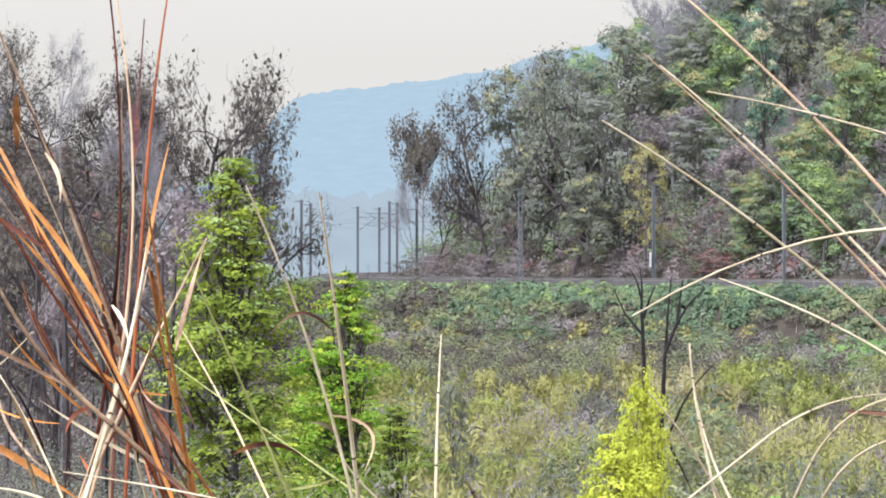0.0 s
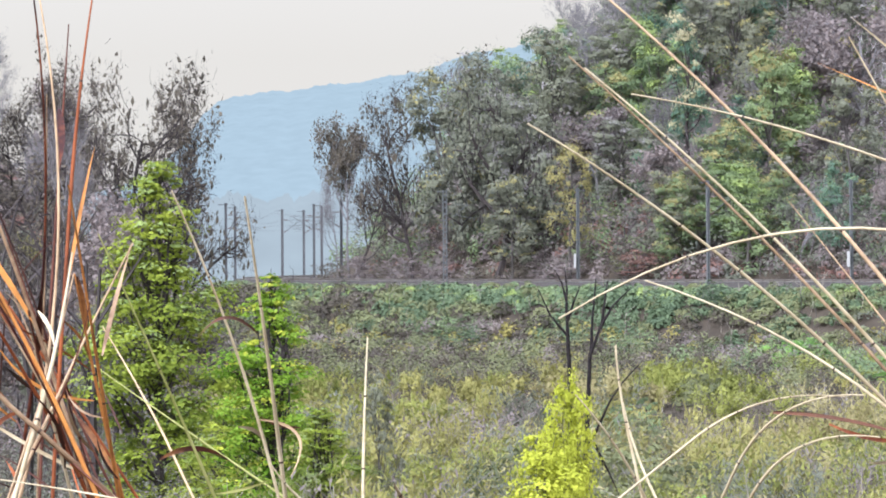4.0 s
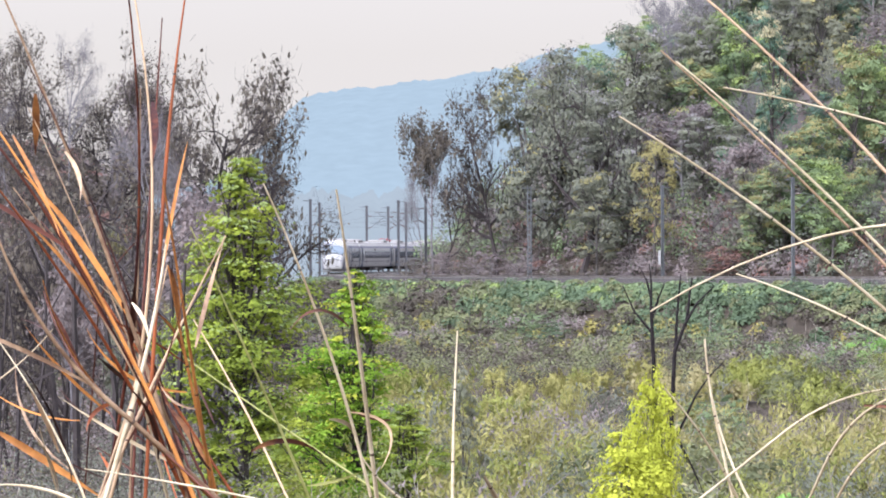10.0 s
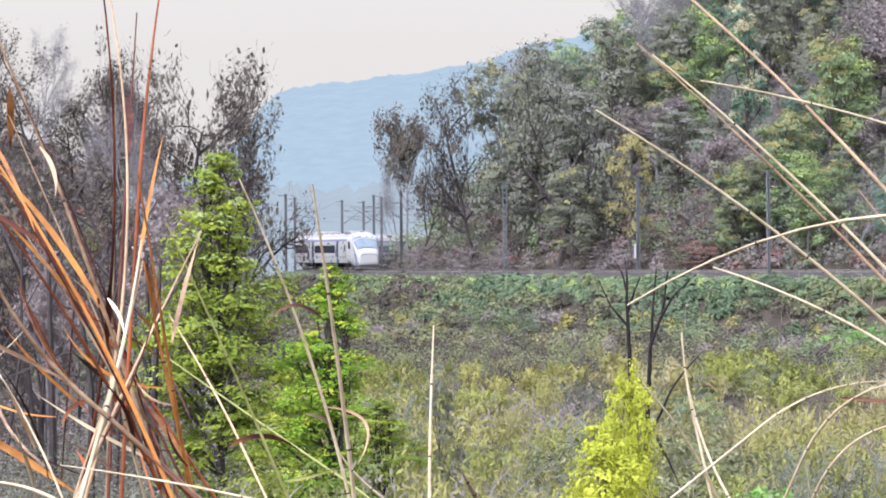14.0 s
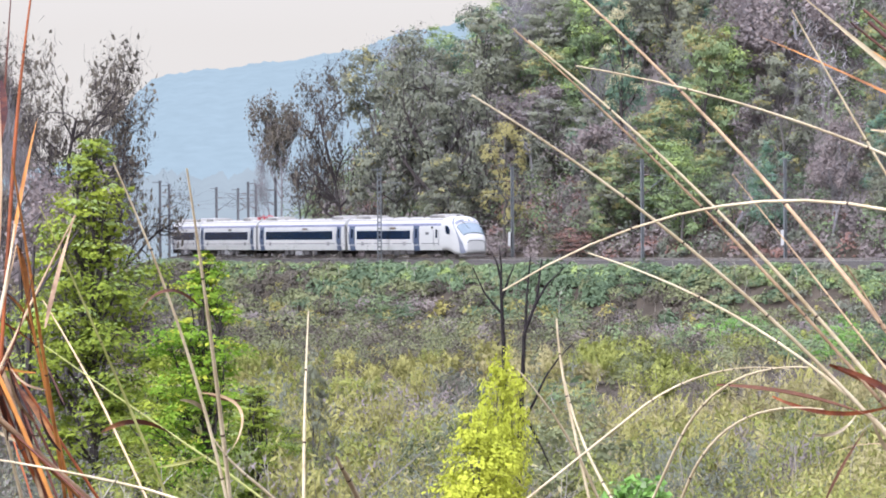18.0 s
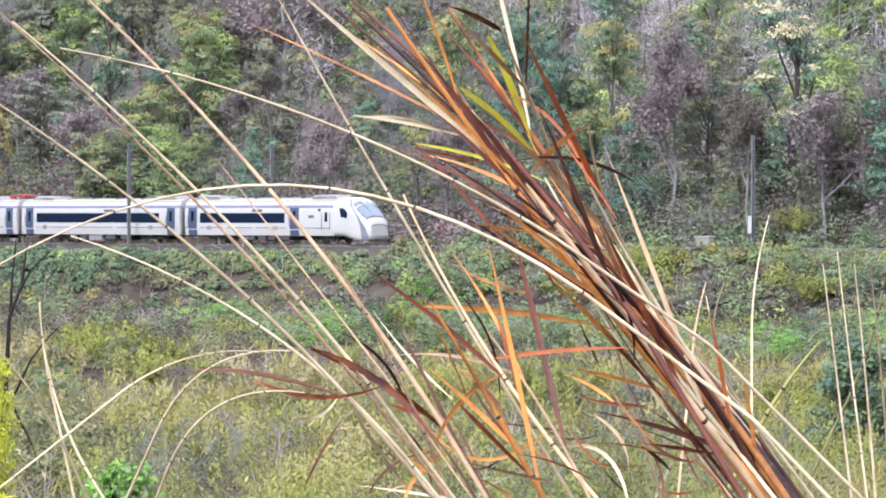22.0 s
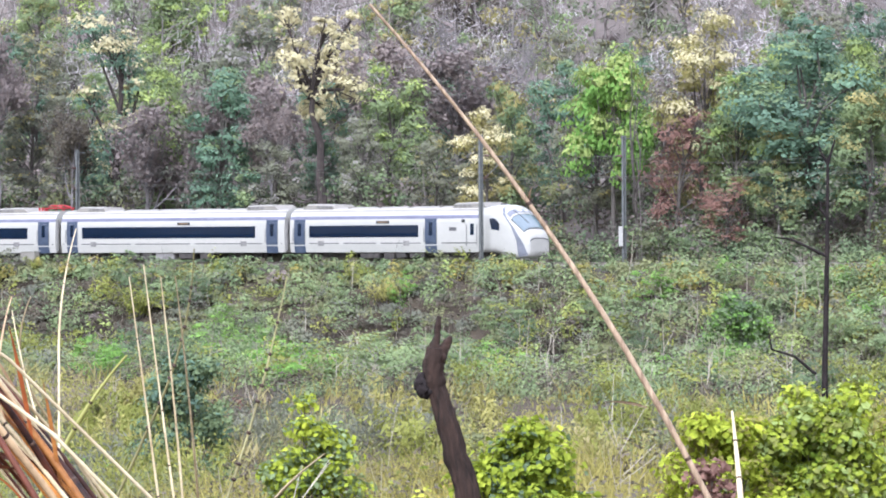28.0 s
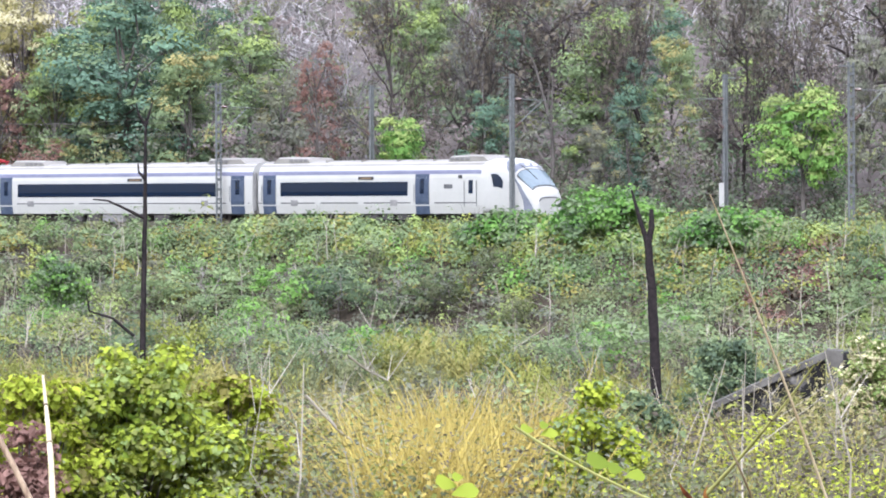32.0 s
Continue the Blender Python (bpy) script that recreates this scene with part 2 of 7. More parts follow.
# ---- meshes from arrays ----
class Soup:
    """Gathers quads."""

    def __init__(self):
        self.v, self.q, self.n = [], [], 0

    def add(self, v, q):
        self.v.append(np.asarray(v, float)), self.q.append(np.asarray(q, int) + self.n)
        self.n += len(v)

    def tube(self, path, radii, sides=5, flat=1.0):
        path = np.asarray(path, float)
        d = np.gradient(path, axis=0)
        d /= np.linalg.norm(d, axis=1)[:, None] + 1e-9
        ref = np.array((0.31, 0.87, 0.38)) if abs(d[0] @ np.array((0.31, 0.87, 0.38))) < 0.9 else np.array((1.0, 0, 0))
        a = np.cross(d, ref)
        a /= np.linalg.norm(a, axis=1)[:, None]
        b = np.cross(d, a)
        ang = np.arange(sides) * 2 * np.pi / sides
        r = np.asarray(radii, float)[:, None, None]
        v = path[:, None] + r * (np.cos(ang)[None, :, None] * a[:, None] + flat * np.sin(ang)[None, :, None] * b[:, None])
        k, s = np.meshgrid(np.arange(len(path) - 1), np.arange(sides), indexing="ij")
        s2 = (s + 1) % sides
        q = np.stack([k * sides + s, k * sides + s2, (k + 1) * sides + s2, (k + 1) * sides + s], -1).reshape(-1, 4)
        self.add(v.reshape(-1, 3), q)

    def leaves(self, centres, size, rng, droop=0.2, long=1.7, fold=0.14, out=None, jit=0.4):
        """A folded lozenge at every centre, its face turned towards `out` where that is given."""
        n = len(centres)
        if not n:
            return
        a = rng.normal(size=(n, 3)) * np.array((1, 1, 0.7))
        a[:, 2] -= droop
        if out is None:
            a /= np.linalg.norm(a, axis=1)[:, None]
            b = np.cross(a, rng.normal(size=(n, 3)) * 0.8 + np.array((0, 0, 1.0)))
            b /= np.linalg.norm(b, axis=1)[:, None]
            c = np.cross(a, b)
        else:
            c = out / (np.linalg.norm(out, axis=1)[:, None] + 1e-9) + rng.normal(size=(n, 3)) * jit
            c /= np.linalg.norm(c, axis=1)[:, None]
            a -= c * (a * c).sum(1)[:, None]
            a /= np.linalg.norm(a, axis=1)[:, None]
            b = np.cross(c, a)
        s = (size * rng.uniform(0.55, 1.3, n))[:, None]
        p = np.asarray(centres)
        v = np.stack([p - a * s * long / 2, p + b * s / 2 + c * s * fold, p + a * s * long / 2, p - b * s / 2 + c * s * fold], 1)
        self.add(v.reshape(-1, 3), np.arange(4 * n).reshape(n, 4))

    def twigs(self, centres, length, width, rng, up=0.5):
        """A thin bare twig at every centre."""
        n = len(centres)
        d = rng.normal(size=(n, 3)) * 0.8
        d[:, 2] += up
        d *= (length * rng.uniform(0.5, 1.3, n) / np.linalg.norm(d, axis=1))[:, None]
        w = np.cross(d, rng.normal(size=(n, 3)))
        w *= width / (np.linalg.norm(w, axis=1)[:, None] + 1e-9)
        p = np.asarray(centres)
        v = np.stack([p - d / 2 - w / 2, p - d / 2 + w / 2, p + d / 2 + w / 6, p + d / 2 - w / 6], 1)
        self.add(v.reshape(-1, 3), np.arange(4 * n).reshape(n, 4))

    def mesh(self, name, mat, smooth=False, weld=False):
        v, q = np.concatenate(self.v), np.concatenate(self.q)
        me = bpy.data.meshes.new(name)
        me.vertices.add(len(v)), me.loops.add(len(q) * 4), me.polygons.add(len(q))
        me.vertices.foreach_set("co", v.astype(np.float32).ravel())
        me.loops.foreach_set("vertex_index", q.astype(np.int32).ravel())
        me.polygons.foreach_set("loop_start", np.arange(0, len(q) * 4, 4, dtype=np.int32))
        me.polygons.foreach_set("use_smooth", np.full(len(q), smooth))
        me.update(calc_edges=True)
        if weld:
            bm = bmesh.new()
            bm.from_mesh(me)
            bmesh.ops.remove_doubles(bm, verts=bm.verts, dist=0.0005)
            bmesh.ops.recalc_face_normals(bm, faces=bm.faces)
            bm.to_mesh(me)
            bm.free()
        me.materials.append(mat)
        return me


def part(name, data, mat, parent=None, label=""):
    """One mesh object under a thing, from a bmesh, a Soup or a mesh."""
    if isinstance(data, Soup):
        data = data.mesh(name, mat)
    elif isinstance(data, bmesh.types.BMesh):
        me = bpy.data.meshes.new(name)
        data.to_mesh(me)
        data.free()
        me.materials.append(mat)
        data = me
    ob = new(name, data)
    if parent is not None:
        ob.parent = parent
    return tagged(ob, label) if label else ob


def box(x0, x1, y0, y1, z0, z1, bevel=0.0, bm=None):
    bm = bm or bmesh.new()
    got = bmesh.ops.create_cube(bm, size=1)["verts"]
    for v in got:
        v.co = (x0 + (v.co.x + 0.5) * (x1 - x0), y0 + (v.co.y + 0.5) * (y1 - y0), z0 + (v.co.z + 0.5) * (z1 - z0))
    if bevel:
        bmesh.ops.bevel(bm, geom=list({e for v in got for e in v.link_edges}), offset=bevel, segments=2, affect="EDGES")
    return bm


def rod(a, b, r, sides=6):
    s = Soup()
    s.tube([a, b], [r, r], sides)
    return s

# ---- the railway's line: a bend of changing curvature ----
RAIL_Z = -2.05
U0, U1 = -540, 140
CURVE_U = np.linspace(-420, 60, 13)
CURVE_K = np.array([-0.00278, -0.00326, -0.00429, -0.00501, -0.0053, -0.00421, -0.00274, -0.00138, 0.00236, 0.00214, 0.0032, 0.0019, 0.00162])
LINE_U = np.arange(U0, U1 + 1.0)
_k = np.interp(LINE_U, CURVE_U, CURVE_K)
_i0 = int(np.argmin(abs(LINE_U)))
LINE_H = np.concatenate([[0], np.cumsum((_k[1:] + _k[:-1]) / 2)])
LINE_H += 2.743264 - LINE_H[_i0]
_sx, _sy = np.sin(LINE_H), np.cos(LINE_H)
LINE_X = np.concatenate([[0], np.cumsum((_sx[1:] + _sx[:-1]) / 2)])
LINE_Y = np.concatenate([[0], np.cumsum((_sy[1:] + _sy[:-1]) / 2)])
LINE_X += 98.984 - LINE_X[_i0]
LINE_Y += 235.661 - LINE_Y[_i0]


def line_at(u, off=0.0):
    """Place and heading (clockwise from +y) at u metres along; off: metres to the left of the way."""
    h = float(np.interp(u, LINE_U, LINE_H))
    return float(np.interp(u, LINE_U, LINE_X)) - off * math.cos(h), float(np.interp(u, LINE_U, LINE_Y)) + off * math.sin(h), h


def line_side(x, y):
    """Signed distance from the line (left of the way, up the hill, is positive) and u."""
    x, y = np.atleast_1d(x).astype(float), np.atleast_1d(y).astype(float)
    best, at = np.full(x.shape, 1e9), np.zeros(x.shape, int)
    for i in range(0, len(LINE_U), 4):
        d = (x - LINE_X[i]) ** 2 + (y - LINE_Y[i]) ** 2
        hit = d < best
        best[hit], at[hit] = d[hit], i
    tx, ty = np.sin(LINE_H[at]), np.cos(LINE_H[at])
    rx, ry = x - LINE_X[at], y - LINE_Y[at]
    side = ty * rx - tx * ry
    return np.where(side < 0, 1, -1) * np.sqrt(best), LINE_U[at]


def smooth(a, b, x):
    t = np.clip((x - a) / (b - a), 0, 1)
    return t * t * (3 - 2 * t)


def bumps(x, y, size, seed=0.0):
    s = 0
    for k, (fx, fy, ph) in enumerate(((1.0, 0.37, 0.3), (-0.61, 0.83, 1.7), (0.29, -1.13, 4.1), (1.71, 1.31, 2.2), (-2.1, 0.7, 5.0))):
        s = s + np.sin((x * fx + y * fy) / size * 2.1 + ph + seed * (k + 1)) / (1 + 0.5 * k)
    return s / 2.6


def ground(x, y):
    x, y = np.atleast_1d(x).astype(float), np.atleast_1d(y).astype(float)
    r, b = np.hypot(x, y), np.degrees(np.arctan2(x, y))
    d, u = line_side(x, y)
    valley = np.interp(r, [0, 4, 10, 30, 60, 120, 220, 420, 900, 4500], [-1.7, -1.75, -2.2, -4.5, -6.3, -8.3, -9.3, -9.0, -9, -20])
    valley = valley + bumps(x, y, 14) * np.clip(r / 90, 0, 1) * 0.7
    valley = valley + 1.3 * smooth(9, 17, b) * smooth(18, 34, r) * smooth(115, 70, r)
    left = smooth(-4.9, -9, b) * smooth(180, 420, r) * smooth(1500, 700, r)
    valley = valley + left * (13 + 7 * smooth(-6.4, -7.4, b))
    right = -d
    bank = RAIL_Z - 0.62 - np.clip(right - 4.5, 0, None) * 0.5
    low = np.where(right < 4.5, RAIL_Z - 0.62, np.maximum(valley, bank))
    cut = np.clip(d - 9, 0, None)
    hill = RAIL_Z - 0.62 + np.minimum(cut * (0.3 + 0.55 * smooth(-150, -225, u) * smooth(70, 30, cut)) + np.clip(cut - 45, 0, None) * 0.12 + 22 * smooth(-150, -225, u) * smooth(30, 70, cut), 95) + bumps(x, y, 30, 1.0) * np.clip(cut / 30, 0, 1) * 1.6
    far = smooth(700, 1000, r)
    z = np.where(d > 0, hill, low)
    return z * (1 - far) + valley * far


def ground_z(x, y):
    return float(ground(x, y)[0])


def spot(bearing, dist):
    b = radians(bearing)
    x, y = dist * math.sin(b), dist * math.cos(b)
    return x, y, ground_z(x, y)


def build_ground():
    bear = np.concatenate([np.arange(-14, 44, 0.25), np.arange(44, 346, 6.0)])
    rad = np.concatenate([[0.02], np.geomspace(0.6, 120, 46), np.arange(124, 700, 4.5), np.geomspace(705, 4800, 24)])
    B, Rr = np.meshgrid(np.radians(bear), rad, indexing="ij")
    x, y = (Rr * np.sin(B)).ravel(), (Rr * np.cos(B)).ravel()
    v = np.stack([x, y, ground(x, y)], 1)
    n, m = len(bear), len(rad)
    i, j = np.meshgrid(np.arange(n), np.arange(m - 1), indexing="ij")
    i2 = (i + 1) % n
    q = np.stack([i * m + j, i * m + j + 1, i2 * m + j + 1, i2 * m + j], -1).reshape(-1, 4)
    s = Soup()
    s.add(v, q)
    me = s.mesh("ground", EARTH, True)
    me.materials.append(LITTER)
    mid = v[q].mean(1)
    slope = (line_side(mid[:, 0], mid[:, 1])[0] > 16) & (np.hypot(mid[:, 0], mid[:, 1]) < 800) & (mid[:, 1] > 0)
    me.polygons.foreach_set("material_index", slope.astype(np.int32))
    tagged(new("ground", me), "dry brown valley floor and wooded hillside", "ground", kind="structure")


build_ground()


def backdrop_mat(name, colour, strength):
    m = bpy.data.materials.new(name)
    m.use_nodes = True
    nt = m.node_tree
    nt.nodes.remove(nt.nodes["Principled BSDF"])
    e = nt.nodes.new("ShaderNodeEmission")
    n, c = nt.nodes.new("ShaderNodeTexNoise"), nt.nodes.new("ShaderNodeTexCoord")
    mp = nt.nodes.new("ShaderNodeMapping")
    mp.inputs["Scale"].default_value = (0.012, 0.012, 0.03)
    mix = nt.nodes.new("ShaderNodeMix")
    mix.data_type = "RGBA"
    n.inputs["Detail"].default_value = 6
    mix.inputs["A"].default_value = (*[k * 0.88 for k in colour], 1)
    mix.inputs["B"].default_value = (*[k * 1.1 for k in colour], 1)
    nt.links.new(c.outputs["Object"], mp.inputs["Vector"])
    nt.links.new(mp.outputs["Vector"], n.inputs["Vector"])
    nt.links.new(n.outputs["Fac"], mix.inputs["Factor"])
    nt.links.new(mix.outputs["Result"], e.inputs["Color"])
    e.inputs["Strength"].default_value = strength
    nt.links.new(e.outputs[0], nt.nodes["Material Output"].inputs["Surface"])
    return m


# far backdrops that glow by themselves, haze put into their colours
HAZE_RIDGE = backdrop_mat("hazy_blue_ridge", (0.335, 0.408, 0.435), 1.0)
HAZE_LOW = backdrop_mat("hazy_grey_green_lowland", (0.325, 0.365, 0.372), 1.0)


def build_ridge(name, dist, profile, mat, seed, depth, ragged=1.0):
    """A wooded ridge far off: crest height in degrees along bearings, with a ragged edge of tree tops."""
    rng = np.random.default_rng(seed)
    b = np.arange(-40, 70, 0.02)
    crest = np.interp(b, [p[0] for p in profile], [p[1] for p in profile])
    crest = crest + 0.02 * ragged * np.convolve(rng.normal(size=len(b)), np.ones(4) / 2, "same") * 0.5 + 0.05 * ragged * np.convolve(rng.normal(size=len(b)), np.hanning(40) / 8, "same") * 0.5
    s, rows = Soup(), []
    for k, (dr, f) in enumerate(((0, -0.2), (0.25 * depth, 0.45), (0.6 * depth, 0.8), (depth, 1.0))):
        R = dist + dr
        z = R * np.tan(np.radians(np.where(f < 0, -0.6, crest * f)))
        rows.append(np.stack([R * np.sin(np.radians(b)), R * np.cos(np.radians(b)), z], 1))
    m = len(b)
    v = np.concatenate(rows)
    k, i = np.meshgrid(np.arange(len(rows) - 1), np.arange(m - 1), indexing="ij")
    s.add(v, np.stack([k * m + i, k * m + i + 1, (k + 1) * m + i + 1, (k + 1) * m + i], -1).reshape(-1, 4))
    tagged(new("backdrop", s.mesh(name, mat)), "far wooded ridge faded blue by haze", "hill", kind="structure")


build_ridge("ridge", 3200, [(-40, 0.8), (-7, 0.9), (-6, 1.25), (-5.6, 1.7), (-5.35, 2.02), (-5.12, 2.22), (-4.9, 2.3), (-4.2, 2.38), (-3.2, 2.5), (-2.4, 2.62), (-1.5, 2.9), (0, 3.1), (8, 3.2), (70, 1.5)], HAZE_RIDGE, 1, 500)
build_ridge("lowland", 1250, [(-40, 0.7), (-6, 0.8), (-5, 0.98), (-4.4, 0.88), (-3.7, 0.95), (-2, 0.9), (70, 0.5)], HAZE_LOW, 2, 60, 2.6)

# ---- the track ----
def sweep(name, u0, u1, step, section, mat, label="", category="", off=0.0, closed=True, kind="structure"):
    """A section (y to the left, z over the rail) drawn along the line."""
    us = np.arange(u0, u1 + step, step)
    sec = np.asarray(section, float)
    rows = []
    for u in us:
        x, y, h = line_at(u)
        rows.append(np.stack([x - (sec[:, 0] + off) * math.cos(h), y + (sec[:, 0] + off) * math.sin(h), RAIL_Z + sec[:, 1]], 1))
    m = len(sec)
    k, i = np.meshgrid(np.arange(len(us) - 1), np.arange(m if closed else m - 1), indexing="ij")
    i2 = (i + 1) % m
    s = Soup()
    s.add(np.concatenate(rows), np.stack([k * m + i, k * m + i2, (k + 1) * m + i2, (k + 1) * m + i], -1).reshape(-1, 4))
    return s.mesh(name, mat)


TRACK_OFF = (0.0, 4.9)
for off in TRACK_OFF:
    bed = new("ballast_bed", sweep("ballast_bed", -520, 130, 4, [(-2.6, -0.75), (-1.7, -0.2), (1.7, -0.2), (2.6, -0.75)], BALLAST, off=off, closed=False))
    tagged(bed, "grey stone ballast bed under a railway track", "ballast", kind="structure")
    track = tagged(new("railway_track"), "worn steel rails on concrete sleepers in ballast", "railway", kind="structure")
    for g in (-0.838, 0.838):
        sec = [(g - 0.075, -0.172), (g - 0.075, -0.155), (g - 0.01, -0.13), (g - 0.01, -0.05), (g - 0.036, -0.04), (g - 0.036, 0), (g + 0.036, 0), (g + 0.036, -0.04), (g + 0.01, -0.05), (g + 0.01, -0.13), (g + 0.075, -0.155), (g + 0.075, -0.172)]
        part("rail", sweep("rail", -520, 130, 3, sec, RAIL_STEEL, off=off), RAIL_STEEL, track)
    tie = box(-0.12, 0.12, -1.35, 1.35, -0.36, -0.165, 0.02)
    tie_mesh = bpy.data.meshes.new("sleeper")
    tie.to_mesh(tie_mesh)
    tie.free()
    tie_mesh.materials.append(SLEEPER)
    if off == 0:
        for u in np.arange(-60, 100, 0.65):
            x, y, h = line_at(u)
            ob = part("sleeper", tie_mesh, SLEEPER, track)
            ob.matrix_basis = pose(x, y, RAIL_Z, 0, 0, 90 - math.degrees(h))


# ---- the train ----
PROFILE_P = np.array([0, 0.1, 0.25, 0.42, 0.55, 0.66, 0.76, 0.88, 1.0])
PROFILE_Y = np.array([0.93, 0.985, 1.0, 0.985, 0.945, 0.86, 0.7, 0.38, 0.0])
PROFILE_Z = np.array([0.0, 0.16, 0.4, 0.66, 0.79, 0.885, 0.948, 0.99, 1.0])
HALF, SKIRT, ROOF = 1.62, 0.75, 4.0
NOSE_S = [0, 0.08, 0.3, 0.72, 1.18, 1.7, 2.25, 2.85, 4.0]
NOSE_TOP = [1.6, 1.95, 2.3, 2.72, 3.18, 3.66, 3.98, 4.06, 4.0]
NOSE_LOW = [0.8, 0.52, 0.4, 0.36, 0.36, 0.42, 0.62, 0.75, 0.75]
NOSE_HALF = [0.92, 1.1, 1.24, 1.38, 1.48, 1.55, 1.6, 1.62, 1.62]


def body_y(z):
    return float(np.interp((z - SKIRT) / (ROOF - SKIRT), PROFILE_Z, PROFILE_Y)) * HALF


def nose_point(s, p, side, tip, out=0.0):
    t, lo, w = (float(np.interp(s, NOSE_S, k)) for k in (NOSE_TOP, NOSE_LOW, NOSE_HALF))
    y = float(np.interp(p, PROFILE_P, PROFILE_Y)) * (w + out)
    z = lo + float(np.interp(p, PROFILE_P, PROFILE_Z)) * (t + out - lo)
    return tip - s + out * max(0.0, 1 - s), side * y, z


def grid_mesh(points, closed=False):
    a = np.asarray(points, float)
    n, m = a.shape[:2]
    i, j = np.meshgrid(np.arange(n - 1), np.arange(m if closed else m - 1), indexing="ij")
    j2 = (j + 1) % m
    s = Soup()
    s.add(a.reshape(-1, 3), np.stack([i * m + j, i * m + j2, (i + 1) * m + j2, (i + 1) * m + j], -1).reshape(-1, 4))
    return s


def side_panel(x0, x1, z0, z1, side, out=0.012, rows=4):
    """A panel that follows the bulge of the side, a little proud of it."""
    zs = np.linspace(z0, z1, rows)
    inner = [[(x, side * (body_y(z) - 0.03), z) for x in (x0, x1)] for z in (zs[0],)]
    outer = [[(x, side * (body_y(z) + out), z) for x in (x0, x1)] for z in zs]
    back = [[(x, side * (body_y(z) - 0.03), z) for x in (x0, x1)] for z in (zs[-1],)]
    s = grid_mesh(inner + outer + back)
    for x in (x0, x1):
        s.add(np.array([[(x, side * (body_y(z) - 0.03), z), (x, side * (body_y(z) + out), z)] for z in zs]).reshape(-1, 3),
              [(2 * k, 2 * k + 1, 2 * k + 3, 2 * k + 2) for k in range(rows - 1)])
    return s


def roof_unit(x, length, way):
    """A wedge-ended air-conditioning hood."""
    bm = bmesh.new()
    w, z0, z1 = 1.1, 3.84, 4.26
    pts = [(-0.5 * length, z0), (-0.5 * length + 0.25, z1 - 0.06), (0.1 * length, z1), (0.32 * length, z1 - 0.02), (0.5 * length, z0)]
    loops = []
    for y, sink in ((-w, 0.1), (-w + 0.22, 0.0), (w - 0.22, 0.0), (w, 0.1)):
        loops.append([bm.verts.new((x + way * px, y, pz - (sink if pz > z0 else 0.12 * (sink > 0)))) for px, pz in pts])
    for a, b in zip(loops, loops[1:]):
        for k in range(len(pts) - 1):
            bm.faces.new((a[k], a[k + 1], b[k + 1], b[k]))
    bm.faces.new(loops[0]), bm.faces.new(loops[-1])
    bmesh.ops.recalc_face_normals(bm, faces=bm.faces)
    return bm


def coach_shell(x0, x1):
    xs = np.linspace(x0, x1, 10)
    p = np.concatenate([PROFILE_P, PROFILE_P[-2::-1]])
    sign = np.concatenate([np.ones(9), -np.ones(8)])
    ring = [(sg * np.interp(q, PROFILE_P, PROFILE_Y) * HALF, SKIRT + np.interp(q, PROFILE_P, PROFILE_Z) * (ROOF - SKIRT)) for q, sg in zip(p, sign)]
    s = grid_mesh([[(x, y, z) for y, z in ring] for x in xs], True)
    for x in (x0, x1):
        mid = [(x, 0, z) for _, z in ring[:9]]
        rt = [(x, y, z) for y, z in ring[:9]]
        lf = [(x, -y, z) for y, z in ring[:9]]
        s.add(np.array([rt, mid]).reshape(-1, 3), [(k, k + 1, 10 + k, 9 + k) for k in range(8)])
        s.add(np.array([lf, mid]).reshape(-1, 3), [(k, k + 1, 10 + k, 9 + k) for k in range(8)])
    return s


def roof_skin(x0, x1):
    """The roof's upper curve, a little proud of the shell."""
    ps = np.concatenate([np.linspace(0.66, 1.0, 7), np.linspace(1.0, 0.66, 7)[1:]])
    sg = np.concatenate([np.ones(7), -np.ones(6)])
    ring = [(k * np.interp(q, PROFILE_P, PROFILE_Y) * HALF, SKIRT + 0.012 + np.interp(q, PROFILE_P, PROFILE_Z) * (ROOF - SKIRT)) for q, k in zip(ps, sg)]
    return grid_mesh([[(x, y, z) for y, z in ring] for x in np.linspace(x0, x1, 6)])


def add_bogie(coach, x):
    frame_bm = box(x - 1.75, x + 1.75, -1.12, -0.98, 0.38, 0.62, 0.03)
    box(x - 1.75, x + 1.75, 0.98, 1.12, 0.38, 0.62, 0.03, frame_bm)
    box(x - 0.3, x + 0.3, -1.1, 1.1, 0.36, 0.7, 0.03, frame_bm)
    bogie = part("bogie", frame_bm, UNDERFRAME, coach, "dark dusty steel bogie")
    for dx in (-1.4, 1.4):
        for y in (-0.8, 0.8):
            s = Soup()
            s.tube([(x + dx, y - 0.07, 0.475), (x + dx, y - 0.065, 0.475), (x + dx, y + 0.065, 0.475), (x + dx, y + 0.07, 0.475)], [0.1, 0.465, 0.465, 0.1], 20)
            part("wheel", s, RAIL_STEEL, bogie)


def add_door(coach, x, w, side, z0, mat=None):
    door = part("door", side_panel(x - w / 2, x + w / 2, z0, 3.12, side, 0.02), mat or DOOR_PAINT, coach, "blue-grey sliding door")
    part("door_window", side_panel(x - 0.17, x + 0.17, 1.95, 2.85, side, 0.03), TINTED, door)
    for dx in (-w / 2 - 0.05, w / 2 + 0.05):
        part("handrail", rod((x + dx, side * (body_y(1.8) + 0.07), 1.5), (x + dx, side * (body_y(2.4) + 0.07), 2.5), 0.022), GALV, door)


